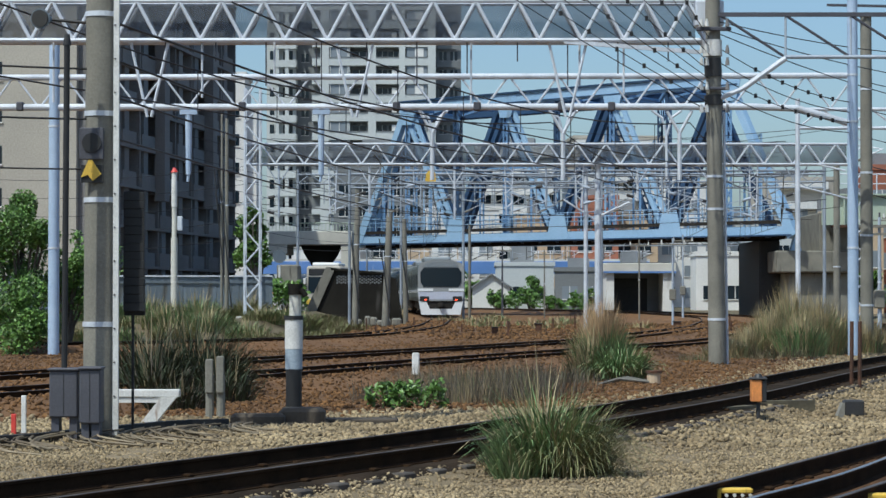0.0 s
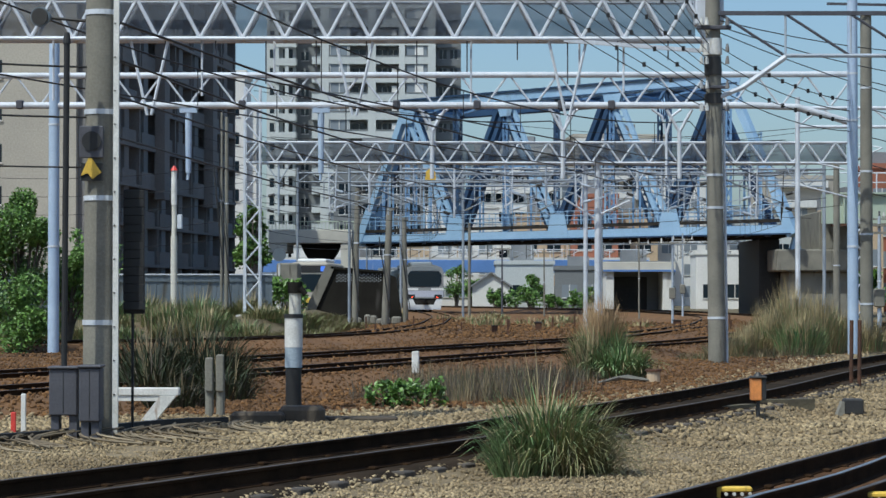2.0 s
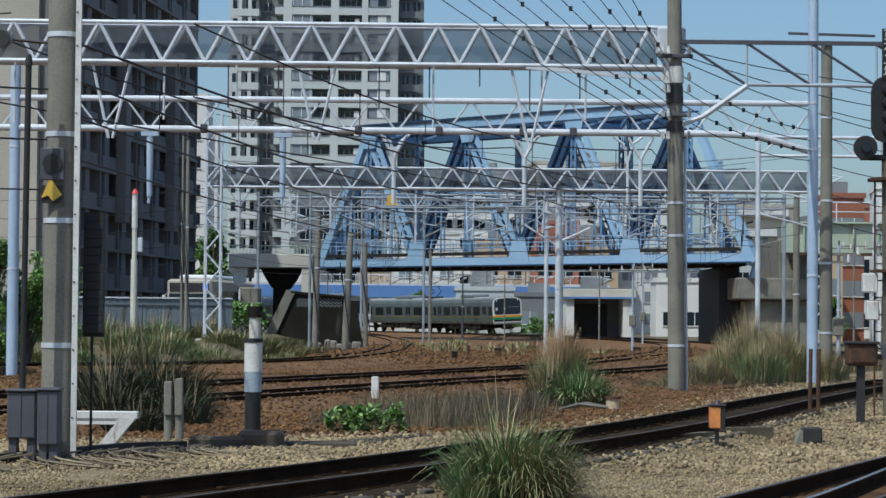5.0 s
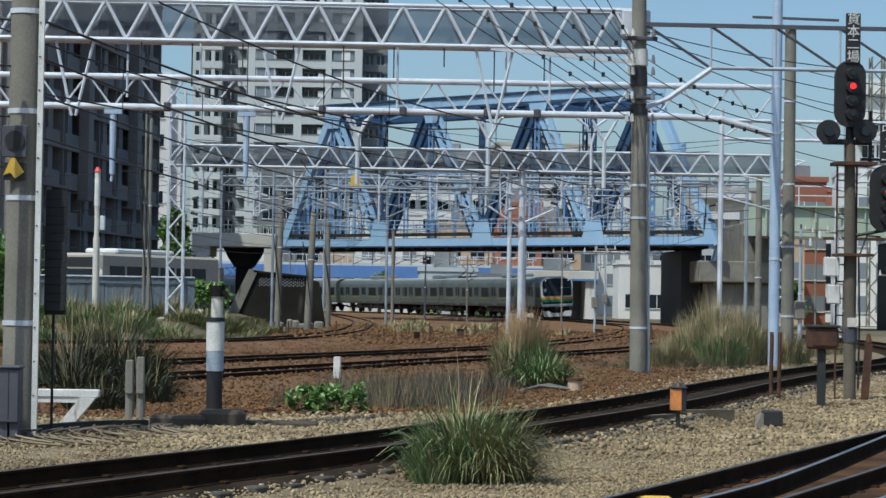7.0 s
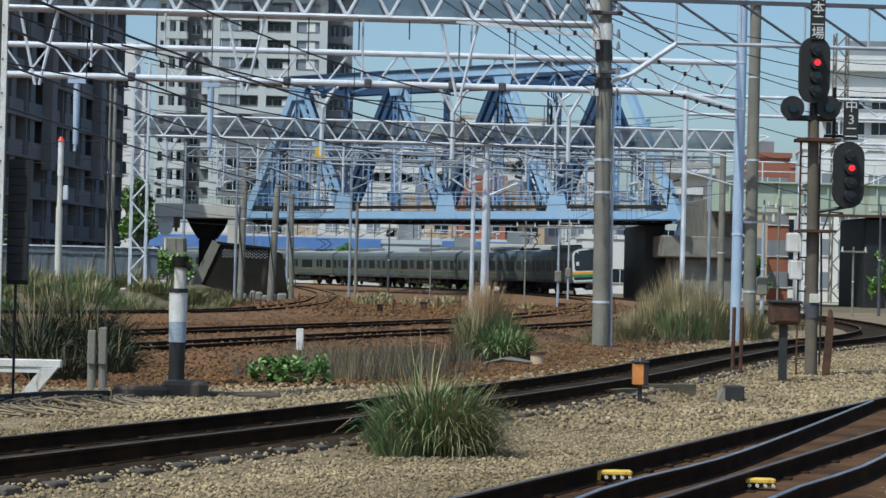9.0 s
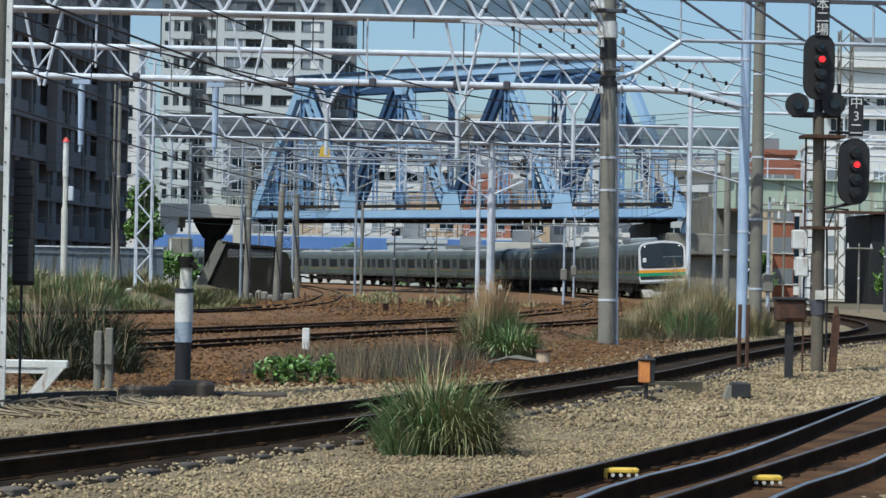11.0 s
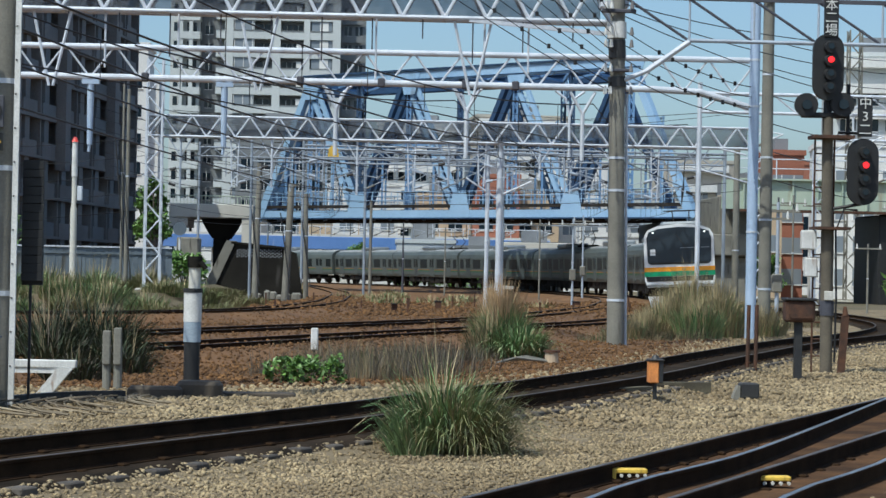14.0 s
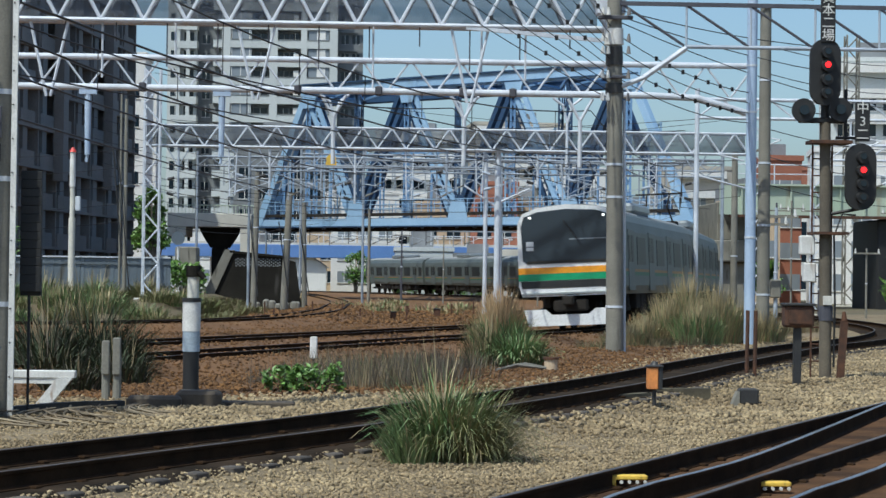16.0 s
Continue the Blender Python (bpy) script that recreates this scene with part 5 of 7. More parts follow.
for k in range(13):
    x = -6.6 + k * 1.78 + arm_random.uniform(-0.4, 0.4)
    low = arm_random.uniform(4.6, 5.7)
    d = Shape()
    if k % 2:
        for e in (-0.17, 0.17):
            d.rod((x + e, 92.1, 7.0), (x + e * 0.6, 92.1, low), 0.03, n=5)
        rows = int((7.0 - low) / 0.3)
        for r in range(rows):
            z, q = 7.0 - r * 0.3, 0.17 if r % 2 else -0.17
            d.rod((x + q, 92.1, z), (x - q, 92.1, z - 0.3), 0.018, n=4)
    else:
        d.rod((x, 92.1, 7.0), (x, 92.1, low), 0.05, n=6).rod((x - 0.5, 92.1, 7.0), (x, 92.1, 6.2), 0.025, n=5).rod((x + 0.5, 92.1, 7.0), (x, 92.1, 6.2), 0.025, n=5)
    part("drop_frame", d, WHITE_STEEL if k % 3 else PALE_STEEL, g3)
    w = arm_random.choice((-1.5, 1.5))
    part("cantilever_arm", Shape().rod((x, 92.0, low + 0.1), (x + w, 91.9, low + 0.55), 0.018, n=5).rod((x, 92.0, low + 0.9), (x + w, 91.9, low + 0.55), 0.015, n=5).rod((x + w * 0.6, 91.9, low + 0.4), (x + w * 1.15, 91.9, low - 0.1), 0.013, n=5), PALE_STEEL, g3)
    for a, b, z0, z1 in ((0.12, 0.3, 0.16, 0.24), (0.1, 0.28, 0.86, 0.79)):
        part("insulator", Shape().rod((x + w * a, 92.0, low + z0), (x + w * b, 92.0, low + z1), 0.06, n=8), PALE_STEEL if k % 2 else DARK, g3)
lattice_mast("white lattice gantry mast on a concrete foot", -7.75, 92, 0.76, 10.1, 0.62, WHITE_STEEL, "gantry masts")
lattice_mast("white lattice gantry mast in the weeds", 16.9, 92.3, 0.0, 8.4, 0.5, WHITE_STEEL, "gantry masts")
lattice_mast("grey lattice radio mast behind the girder", 41.2, 182, 0.0, 22, 1.0, CONCRETE, "far masts")
lattice_mast("white lattice mast below the green girder", 26.6, 126, 0.0, 9, 0.55, WHITE_STEEL, "far masts")


def concrete_pole(label, x, y, h, r0, r1, bands=(), z0=-0.1, material=CONCRETE, n=20, lean=0.0, group="line poles"):
    p = thing("line_pole", label, "pole", (x, y, 0), group)
    part("shaft", Shape().rod((x, y, z0), (x + lean, y, h), r0, r1, n), material, p, smooth=True)
    for z in bands:
        r = r0 + (r1 - r0) * z / h + 0.012
        part("band", Shape().rod((x + lean * z / h, y, z - 0.03), (x + lean * z / h, y, z + 0.03), r, n=n), WHITE_STEEL, p, "galvanised steel band")
    return p


lp = concrete_pole("grey concrete line pole with signs and steel bands", -4.1, 27, 11, 0.20, 0.17, (1.35, 2.83, 3.86, 5.05), lean=0.03)
rp = concrete_pole("grey concrete line pole at the gantry end", 6.72, 55.4, 11, 0.215, 0.17, (1.1, 3.8, 4.6), lean=-0.12)
part("white_wrap", Shape().rod((6.62, 55.4, 7.55), (6.61, 55.4, 7.95), 0.24, n=20), WHITE, rp, "white reflective sleeve", smooth=True)
part("dark_wrap", Shape().rod((6.64, 55.4, 7.05), (6.62, 55.4, 7.5), 0.215, n=20), DARK, rp, smooth=True)
part("lower_wrap", Shape().rod((6.65, 55.4, 6.35), (6.64, 55.4, 6.6), 0.225, n=20), DARK, rp, smooth=True)
part("cross_bracket", Shape().box(6.2, 7.05, 55.1, 55.2, 8.15, 8.25, 0.02), GREYBOX, rp)
part("cross_bracket", Shape().box(6.3, 7.0, 55.1, 55.2, 6.7, 6.78, 0.02), GREYBOX, rp)
for z in (6.15, 6.7, 7.3, 7.6, 8.25):
    for e in (-0.33, -0.2, 0.3):
        part("insulator", Shape().rod((6.64 + e, 55.05, z), (6.64 + e, 55.05, z + 0.14), 0.055, 0.04, 10).rod((6.64 + e, 55.05, z + 0.14), (6.64 + e, 55.05, z + 0.19), 0.03, 0.03, 8), INSUL if e < 0 else BROWNWALL, rp)
part("conduit", Shape().rod((6.98, 55.5, 0), (6.9, 55.5, 6.2), 0.035, n=8), WHITE_STEEL, rp)
concrete_pole("pale blue tubular gantry pole", 11.36, 62.6, 12.5, 0.155, 0.14, (3.0, 6.5, 7.8), material=BLUE_STEEL)
concrete_pole("pale blue tubular gantry pole in the shrubs", -10.85, 63, 8.7, 0.16, 0.145, (3.0, 6.4), material=BLUE_STEEL)
mp = concrete_pole("grey concrete line pole with wire brackets", 12.15, 64.8, 9.8, 0.19, 0.16, (1.4, 3.4, 5.2, 7.6))
part("bracket", Shape().beam((11.0, 64.6, 10.0), (13.5, 64.6, 9.95), 0.07).beam((11.2, 64.6, 9.7), (13.2, 64.6, 9.7), 0.05), GREYBOX, mp)
concrete_pole("slim grey concrete pole far off by the girder", 18.3, 105, 7.9, 0.17, 0.14, (3.0,))
concrete_pole("slim dark pole under the bridge", 2.0, 170, 7.0, 0.12, 0.1)
# two pale masts by the tall dry grass
for x, h, r in ((6.35, 7.4, 0.14), (5.85, 6.9, 0.09)):
    q = concrete_pole("pale steel mast with bracket arms", x, 92.6, h, r, r * 0.9, (3.0,), material=WHITE_STEEL)
    if r > 0.1:
        part("arm", Shape().rod((x, 92.6, 4.7), (x - 1.4, 92.6, 5.6), 0.04).rod((x, 92.6, 4.9), (x + 1.3, 92.6, 5.5), 0.04), WHITE_STEEL, q)
random.seed(3)
for x0, x1, y, h, r in ((-4.6, -4.45, 118, 7.2, 0.17), (-3.05, -2.8, 119, 6.2, 0.2), (-2.1, -2.2, 128, 6.0, 0.15), (-9.4, -9.4, 96, 9.4, 0.06), (-8.95, -8.95, 93.5, 9.0, 0.09)):
    q = concrete_pole("weathered grey utility pole by the dark wall", x0, y, h, r, r * 0.8, (h * 0.6,), lean=x1 - x0)
    part("cable_drop", Shape().rod((x0 - 0.3, y - 0.2, h * 0.75), (x0 + 0.25, y - 0.2, 0.8), 0.03, n=5), DARK, q)
# signal posts far off beneath the bridge
for k, (x, y, h) in enumerate(((13.2, 152, 5.4), (15.6, 147, 5.6), (4.2, 160, 5.2), (7.4, 165, 5.0), (12.2, 120, 4.7), (22.8, 118, 6.0), (24.0, 120, 6.2), (25.4, 121, 6.1), (29.5, 120, 6.0), (13.6, 72, 3.9), (14.1, 73, 4.2), (23.4, 110, 3.0), (26.9, 115, 3.6))):
    q = concrete_pole("thin grey line post with a cross arm", x, y, h, 0.06 + 0.015 * (k % 3), 0.05, (h * 0.5,), material=(CONCRETE, PALE_STEEL, GREYBOX)[k % 3], n=10)
    if k % 3 == 1:
        part("equipment_box", Shape().box(x - 0.18, x + 0.16, y - 0.15, y + 0.15, h * 0.3, h * 0.3 + 0.6, 0.04), CONCRETE, q)
    part("cross_arm", Shape().beam((x - 0.7, y - 0.1, h * 0.93), (x + 0.7, y - 0.1, h * 0.93), 0.08), CONCRETE, q)
    for e in (-0.6, 0.6):
        part("insulator", Shape().rod((x + e, y - 0.1, h * 0.93), (x + e, y - 0.1, h * 0.93 + 0.25), 0.06, 0.03, 8), INSUL, q)

# red-topped post behind the fence
rt = thing("marker_post", "white post with a red cap on a concrete base", "post", (-11.3, 95, 0.7))
part("shaft", Shape().rod((-11.3, 95, 0.7), (-11.3, 95, 4.1), 0.14, 0.14, 14).rod((-11.3, 95, 4.1), (-11.3, 95, 6.7), 0.1, 0.1, 14), PALE_CONC, rt, smooth=True)
part("upper_tube", Shape().rod((-11.3, 95, 5.4), (-11.3, 95, 6.85), 0.125, 0.12, 14), WHITE, rt, smooth=True)
part("cap", Shape().rod((-11.3, 95, 6.85), (-11.3, 95, 7.05), 0.16, 0.05, 14), RED, rt)
part("box", Shape().box(-11.15, -10.95, 94.8, 95.1, 4.4, 5.0, 0.02), WHITE_STEEL, rt)

mi = thing("traffic_mirror", "round grey traffic mirror on a white post", "mirror", (-8.75, 121, 0.7))
part("post", Shape().rod((-8.75, 121, 0.6), (-8.75, 121, 3.3), 0.06, n=8), WHITE, mi)
part("disc", Shape().disc((-8.75, 120.9, 3.75), (0.2, -1, 0), 0.36, 0.08, 24), FENCE, mi)
part("skirt", Shape().rod((-8.75, 121, 0.7), (-8.75, 121, 2.6), 0.3, 0.08, 10), PLASTER, mi)


# ---- signals and trackside things ----
def text_mesh(words, size, material):
    cu = bpy.data.curves.new("lettering", "FONT")
    cu.body, cu.size, cu.extrude, cu.align_x, cu.align_y, cu.space_line = words, size, 0.004, "CENTER", "CENTER", 0.82
    tmp = bpy.data.objects.new("lettering", cu)
    scene.collection.objects.link(tmp)
    bpy.context.view_layer.update()
    me = bpy.data.meshes.new_from_object(tmp.evaluated_get(bpy.context.evaluated_depsgraph_get()))
    bpy.data.objects.remove(tmp)
    me.materials.clear()
    me.materials.append(material)
    return me


def capsule(x, z, w, h, n=10):
    r = w / 2
    pts = [(x + r * math.cos(a), z + h / 2 - r + r * math.sin(a)) for a in np.linspace(0, math.pi, n)]
    return pts + [(x + r * math.cos(a), z - h / 2 + r + r * math.sin(a)) for a in np.linspace(math.pi, 2 * math.pi, n)]


sg = thing("railway_signal", "black railway signal with two red-lit heads and name boards", "railway signal", (8.85, 41, 0))
part("post", Shape().rod((8.85, 41, -0.05), (8.8, 41, 4.75), 0.115, 0.10, 16), SIGNAL_POST, sg, smooth=True)
part("post_collar", Shape().rod((8.85, 41, 1.05), (8.85, 41, 1.32), 0.13, n=16), GREYBOX, sg)
part("label_plate", Shape().box(8.77, 8.93, 40.84, 40.9, 1.33, 1.5, 0.01), PALE_CONC, sg)
part("platform", Shape().box(8.5, 9.25, 40.7, 41.3, 4.28, 4.34), RUST, sg)
part("platform", Shape().box(8.55, 9.2, 40.7, 41.3, 2.62, 2.67), RUST, sg)
part("lamp_bracket", Shape().box(8.3, 9.15, 40.9, 41.05, 4.66, 4.76, 0.02).rod((8.8, 41, 4.3), (8.8, 41, 5.1), 0.08, n=10), BLACK, sg)


def head(x, z, y=40.75, lit=1):
    h = part("signal_head", Shape().prism(capsule(x, z, 0.56, 1.22), y, y + 0.12), BLACK, sg, "black oval backboard")
    for k in range(4):
        zz = z + 0.36 - k * 0.245
        part("hood", Shape().rod((x, y, zz), (x, y - 0.2, zz - 0.02), 0.105, 0.10, 14), BLACK, h)
        part("lens", Shape().disc((x, y - 0.21, zz), (0, 1, 0), 0.056, 0.02, 16), RED_LAMP if k == lit else GLASS, h)


head(8.75, 5.58)
head(9.42, 3.68)
for x, z in ((8.36, 4.88), (9.03, 4.9)):
    rr = part("repeater_disc", Shape().disc((x, 40.8, z), (0, 1, 0), 0.215, 0.08, 24), BLACK, sg)
    part("lens", Shape().disc((x, 40.72, z), (0, 1, 0), 0.09, 0.06, 14), GLASS, rr)
for x, z, words, h in ((8.78, 6.58, "貨本二場", 0.92), (9.43, 4.68, "中3二", 0.72)):
    bd = part("name_board", Shape().box(x - 0.135, x + 0.135, 40.72, 40.76, z - h / 2, z + h / 2, 0.01), BLACK, sg, "dark board with white characters")
    for k, char in enumerate(words):
        tx = new("character", text_mesh(char, 0.24, WHITE))
        tx.parent = bd
        tx.matrix_basis = Matrix.Translation((x - 8.85, 40.71 - 41, z + h / 2 - (k + 0.5) * h / len(words))) @ pose(0, 0, 0, 90)
part("side_pole", Shape().rod((9.2, 41.1, 4.3), (9.2, 41.1, 5.3), 0.035, n=8).rod((9.42, 41, 4.4), (9.0, 41, 4.4), 0.03, n=6).rod((9.42, 40.9, 3.1), (8.9, 41, 3.0), 0.035, n=6), BLACK, sg)
part("cable", Shape().line([(8.98, 40.9, 0.2), (8.99, 40.88, 1.4), (8.96, 40.88, 2.6), (9.1, 40.85, 3.0), (9.35, 40.85, 2.98)], 0.02, 5), BLACK, sg)
part("ladder", Shape().rod((8.62, 41.2, 0), (8.62, 41.2, 4.3), 0.02, n=5).rod((8.98, 41.2, 0), (8.98, 41.2, 4.3), 0.02, n=5), RUST, sg)
for k in range(13):
    piece("ladder_rung", sg, RUST, (8.62, 41.2, 0.3 + k * 0.31), (8.98, 41.2, 0.3 + k * 0.31), 0.015, 5)
part("telephone_box", Shape().box(8.35, 8.62, 40.9, 41.1, 2.25, 2.6, 0.02), WHITE, sg)
part("telephone_box", Shape().box(8.42, 8.64, 40.9, 41.1, 1.75, 2.1, 0.02), WHITE, sg)

rs = thing("steel_stake", "leaning rusty steel stake beside the signal", "stake", (9.12, 40.9, 0), "rusty stakes")
part("shaft", Shape().beam((9.1, 40.9, -0.05), (9.17, 40.9, 1.05), 0.13, 0.09).rod((9.17, 40.9, 1.05), (9.16, 40.9, 1.22), 0.06, 0.03, 10), RUST, rs)
for x in (7.06, 7.2):
    st = thing("steel_stake", "dark rusty upright steel stake in the gravel", "stake", (x, 39.1, 0), "rusty stakes")
    part("shaft", Shape().rod((x, 39.1, -0.05), (x + 0.01, 39.1, 1.24), 0.035, n=8), RUST, st)
bx = thing("equipment_box", "rusty brown box on a dark steel post", "equipment box", (7.68, 37.8, 0))
part("post", Shape().box(7.61, 7.74, 37.73, 37.85, -0.05, 0.98, 0.01), DARK, bx)
cs = part("case", Shape().box(7.43, 7.93, 37.6, 37.95, 0.98, 1.36, 0.04), RUST, bx)
part("lid", Shape().box(7.41, 7.95, 37.56, 37.97, 1.34, 1.39, 0.015), DARK, cs)
part("face_plate", Shape().box(7.5, 7.86, 37.585, 37.6, 1.05, 1.28), RUST, cs)

ob_ = thing("orange_marker", "orange marker box on a thin post in the gravel", "marker", (4.16, 29.85, 0))
part("post", Shape().rod((4.16, 29.85, -0.05), (4.16, 29.85, 0.3), 0.028, n=8), DARK, ob_)
oc = part("case", Shape().box(4.06, 4.2, 29.76, 29.94, 0.29, 0.58, 0.012), ORANGE, ob_)
# right face coloured dark for the shade on that side of the box
part("shaded_side", Shape().box(4.2, 4.26, 29.77, 29.94, 0.29, 0.58, 0.01), DARK, oc)
part("cap", Shape().box(4.05, 4.27, 29.74, 29.95, 0.58, 0.61, 0.012).rod((4.16, 29.85, 0.6), (4.16, 29.85, 0.66), 0.07, 0.03, 10), DARK, oc)
for x0, y0, x1, y1 in ((3.45, 30.05, 4.2, 30.85), (4.4, 32.2, 5.3, 32.4)):
    solid("timber", Shape().beam((x0, y0, 0.11), (x1, y1, 0.115), 0.17, 0.16), DUCT, "weathered tan timber lying on the gravel", "timber", (x0, y0, 0), "loose timbers")
solid("cable", Shape().line([(1.2, 26.8, 0.04), (2.04, 27.6, 0.07), (2.8, 28.7, 0.06), (3.44, 29.9, 0.07)], 0.055, 7), DUCT, "grey cable duct lying on the gravel", "cable", (2.5, 29, 0))
sp = thing("speaker_box", "small dark box on a concrete wedge in the gravel", "box", (5.65, 31.4, 0))
part("case", Shape().box(5.56, 5.83, 31.3, 31.55, 0.02, 0.24, 0.02), DARK, sp)
part("wedge", Shape().prism([(5.44, -0.02), (5.56, -0.02), (5.56, 0.2), (5.53, 0.2)], 31.3, 31.5), CONCRETE, sp)
cp = thing("marker_stub", "short rusty round marker stub by the track", "marker", (4.05, 43.5, 0))
part("body", Shape().rod((4.05, 43.5, -0.02), (4.05, 43.5, 0.2), 0.13, n=14), TAN, cp)
part("lid", Shape().rod((4.05, 43.5, 0.2), (4.05, 43.5, 0.24), 0.16, n=14), RUST, cp)
for k in range(4):
    solid("loose_cable", Shape().line([(2.9 + 0.1 * k, 42.2 + 0.3 * k, 0.03), (3.3 + 0.08 * k, 42.6 + 0.25 * k, 0.12), (3.9, 42.9 + 0.2 * k, 0.05)], 0.025, 6), CONCRETE, "pale cable loop on the ground by the track", "cable", (3.3, 42.6, 0), "loose cables")

# on and round the near concrete pole
part("sign_plate", Shape().box(-4.31, -4.02, 26.74, 26.78, 3.3, 3.68, 0.01), GREYBOX, lp, "grey plate with a black disc")
part("sign_disc", Shape().disc((-4.16, 26.73, 3.5), (0, 1, 0), 0.115, 0.02, 28), BLACK, lp)
ty = part("triangle_plate", Shape().prism([(-4.29, 3.03), (-4.03, 3.03), (-4.03, 3.24), (-4.29, 3.24)], 26.77, 26.79), BLACK, lp)
part("triangle_sign", Shape().prism([(-4.29, 3.09), (-4.21, 3.12), (-4.15, 3.05), (-4.05, 3.13), (-4.16, 3.3), (-4.2, 3.3)], 26.75, 26.77), YELLOW, lp, "worn yellow triangle sign")
wp_ = thing("steel_upright", "white-painted bolted steel upright beside the pole", "steel post", (-3.875, 26.8, 0))
part("web", Shape().box(-3.91, -3.845, 26.77, 26.83, -0.05, 9), WHITE, wp_)
for k in range(16):
    piece("bolt", wp_, DARK, (-3.89, 26.76, 0.5 + k * 0.4), (-3.89, 26.775, 0.5 + k * 0.4), 0.012, 6)
lv = thing("louvred_panel", "dark slatted panel on a thin frame", "panel", (-3.72, 27.3, 0))
part("frame", Shape().box(-3.85, -3.6, 27.3, 27.34, 1.45, 2.95).box(-3.76, -3.73, 27.3, 27.33, -0.05, 1.46), BLACK, lv)
for k in range(14):
    part("slat", Shape().box(-3.85, -3.6, 27.22, 27.3, 1.5 + k * 0.103, 1.6 + k * 0.103, 0.004), BLACK, lv)
pp = thing("black_pipe", "black steel pipe standing against the pole", "pipe", (-4.42, 26.4, 0))
part("pipe", Shape().rod((-4.42, 26.4, 0.8), (-4.4, 26.4, 4.62), 0.036, n=10), BLACK, pp)
part("insulator", Shape().rod((-4.4, 26.4, 4.62), (-4.4, 26.4, 4.75), 0.05, 0.03, 10), BLACK, pp)
for k, (x0, x1, y, z0, z1) in enumerate(((-4.56, -4.23, 26.2, 0.28, 0.82), (-4.18, -3.94, 26.0, 0.22, 0.84))):
    gbx = thing("relay_box", "dark grey steel relay box on legs beside the pole", "relay box", ((x0 + x1) / 2, y, 0), "relay boxes")
    cse = part("case", Shape().box(x0, x1, y, y + 0.3, z0, z1, 0.015), GREYBOX, gbx)
    part("roof", Shape().box(x0 - 0.02, x1 + 0.02, y - 0.03, y + 0.32, z1, z1 + 0.03, 0.01), GREYBOX, cse)
    part("door_seam", Shape().box((x0 + x1) / 2 - 0.004, (x0 + x1) / 2 + 0.004, y - 0.004, y, z0 + 0.03, z1 - 0.03), BLACK, cse)
    for x in (x0 + 0.06, x1 - 0.06):
        part("leg", Shape().box(x - 0.045, x + 0.045, y + 0.05, y + 0.25, -0.05, z0), GREYBOX, gbx)
hn = thing("loudspeaker_horn", "round grey loudspeaker horn on a bracket arm", "loudspeaker", (-4.77, 26.8, 4.97))
part("bell", Shape().rod((-4.77, 26.7, 4.97), (-4.72, 26.95, 4.99), 0.12, 0.05, 20), FENCE, hn)
part("mouth", Shape().disc((-4.772, 26.69, 4.97), (0.2, 1, 0.08), 0.1, 0.02, 20), DARK, hn)
part("bracket", Shape().rod((-4.72, 26.95, 4.99), (-4.2, 27, 4.95), 0.02, n=6), DARK, hn)
bn = thing("white_trestle", "white-painted steel trestle beside the relay boxes", "trestle", (-3.9, 29.4, 0))
part("beam", Shape().box(-4.45, -3.42, 29.35, 29.5, 0.37, 0.47, 0.01).box(-4.45, -3.6, 29.37, 29.48, 0.3, 0.37), WHITE, bn)
part("leg", Shape().prism([(-3.98, -0.03), (-3.78, -0.03), (-3.46, 0.37), (-3.66, 0.37)], 29.33, 29.5), WHITE, bn)
part("leg", Shape().beam((-4.4, 29.45, -0.03), (-4.4, 29.45, 0.37), 0.06), WHITE, bn)
ps = thing("marker_post", "striped black and white post with a grey tube top", "post", (-2.15, 32.6, 0))
part("lower_shaft", Shape().rod((-2.15, 32.6, -0.05), (-2.15, 32.6, 0.63), 0.115, n=18), BLACK, ps, smooth=True)
part("grey_band", Shape().rod((-2.15, 32.6, 0.63), (-2.15, 32.6, 0.92), 0.125, n=18), mat("blue_grey_paint", (0.36, 0.43, 0.5), None, 3, 0.6), ps, smooth=True)
part("white_band", Shape().rod((-2.15, 32.6, 0.92), (-2.15, 32.6, 1.34), 0.13, n=18), WHITE, ps, smooth=True)
part("rim", Shape().rod((-2.15, 32.6, 1.34), (-2.15, 32.6, 1.4), 0.14, n=18), BLACK, ps)
part("upper_tube", Shape().rod((-2.13, 32.6, 1.4), (-2.13, 32.6, 1.75), 0.085, n=16), PALE_CONC, ps, smooth=True)
part("knob", Shape().rod((-2.13, 32.6, 1.7), (-2.13, 32.6, 1.86), 0.105, n=16).rod((-2.05, 32.5, 1.78), (-1.97, 32.5, 1.68), 0.04, n=8), DARK_CONC, ps)
for x, z in ((-3.2, 0.82), (-3.05, 0.86)):
    kp = thing("concrete_stub", "short weathered white concrete stub post", "post", (x, 31, 0), "concrete stubs")
    part("shaft", Shape().rod((x, 31.05, -0.05), (x, 31.05, 0.6), 0.06, n=10), CONCRETE, kp)
    part("plate", Shape().box(x - 0.055, x + 0.055, 30.95, 31.0, 0.35, z, 0.015), CONCRETE, kp)
sm = thing("kilometre_post", "small white marker with a black top in the weeds", "marker", (-0.5, 42.3, 0))
part("plate", Shape().box(-0.58, -0.44, 42.28, 42.33, 0.2, 0.62, 0.02), WHITE, sm)
part("stake", Shape().box(-0.53, -0.49, 42.32, 42.36, -0.05, 0.3), DARK, sm)
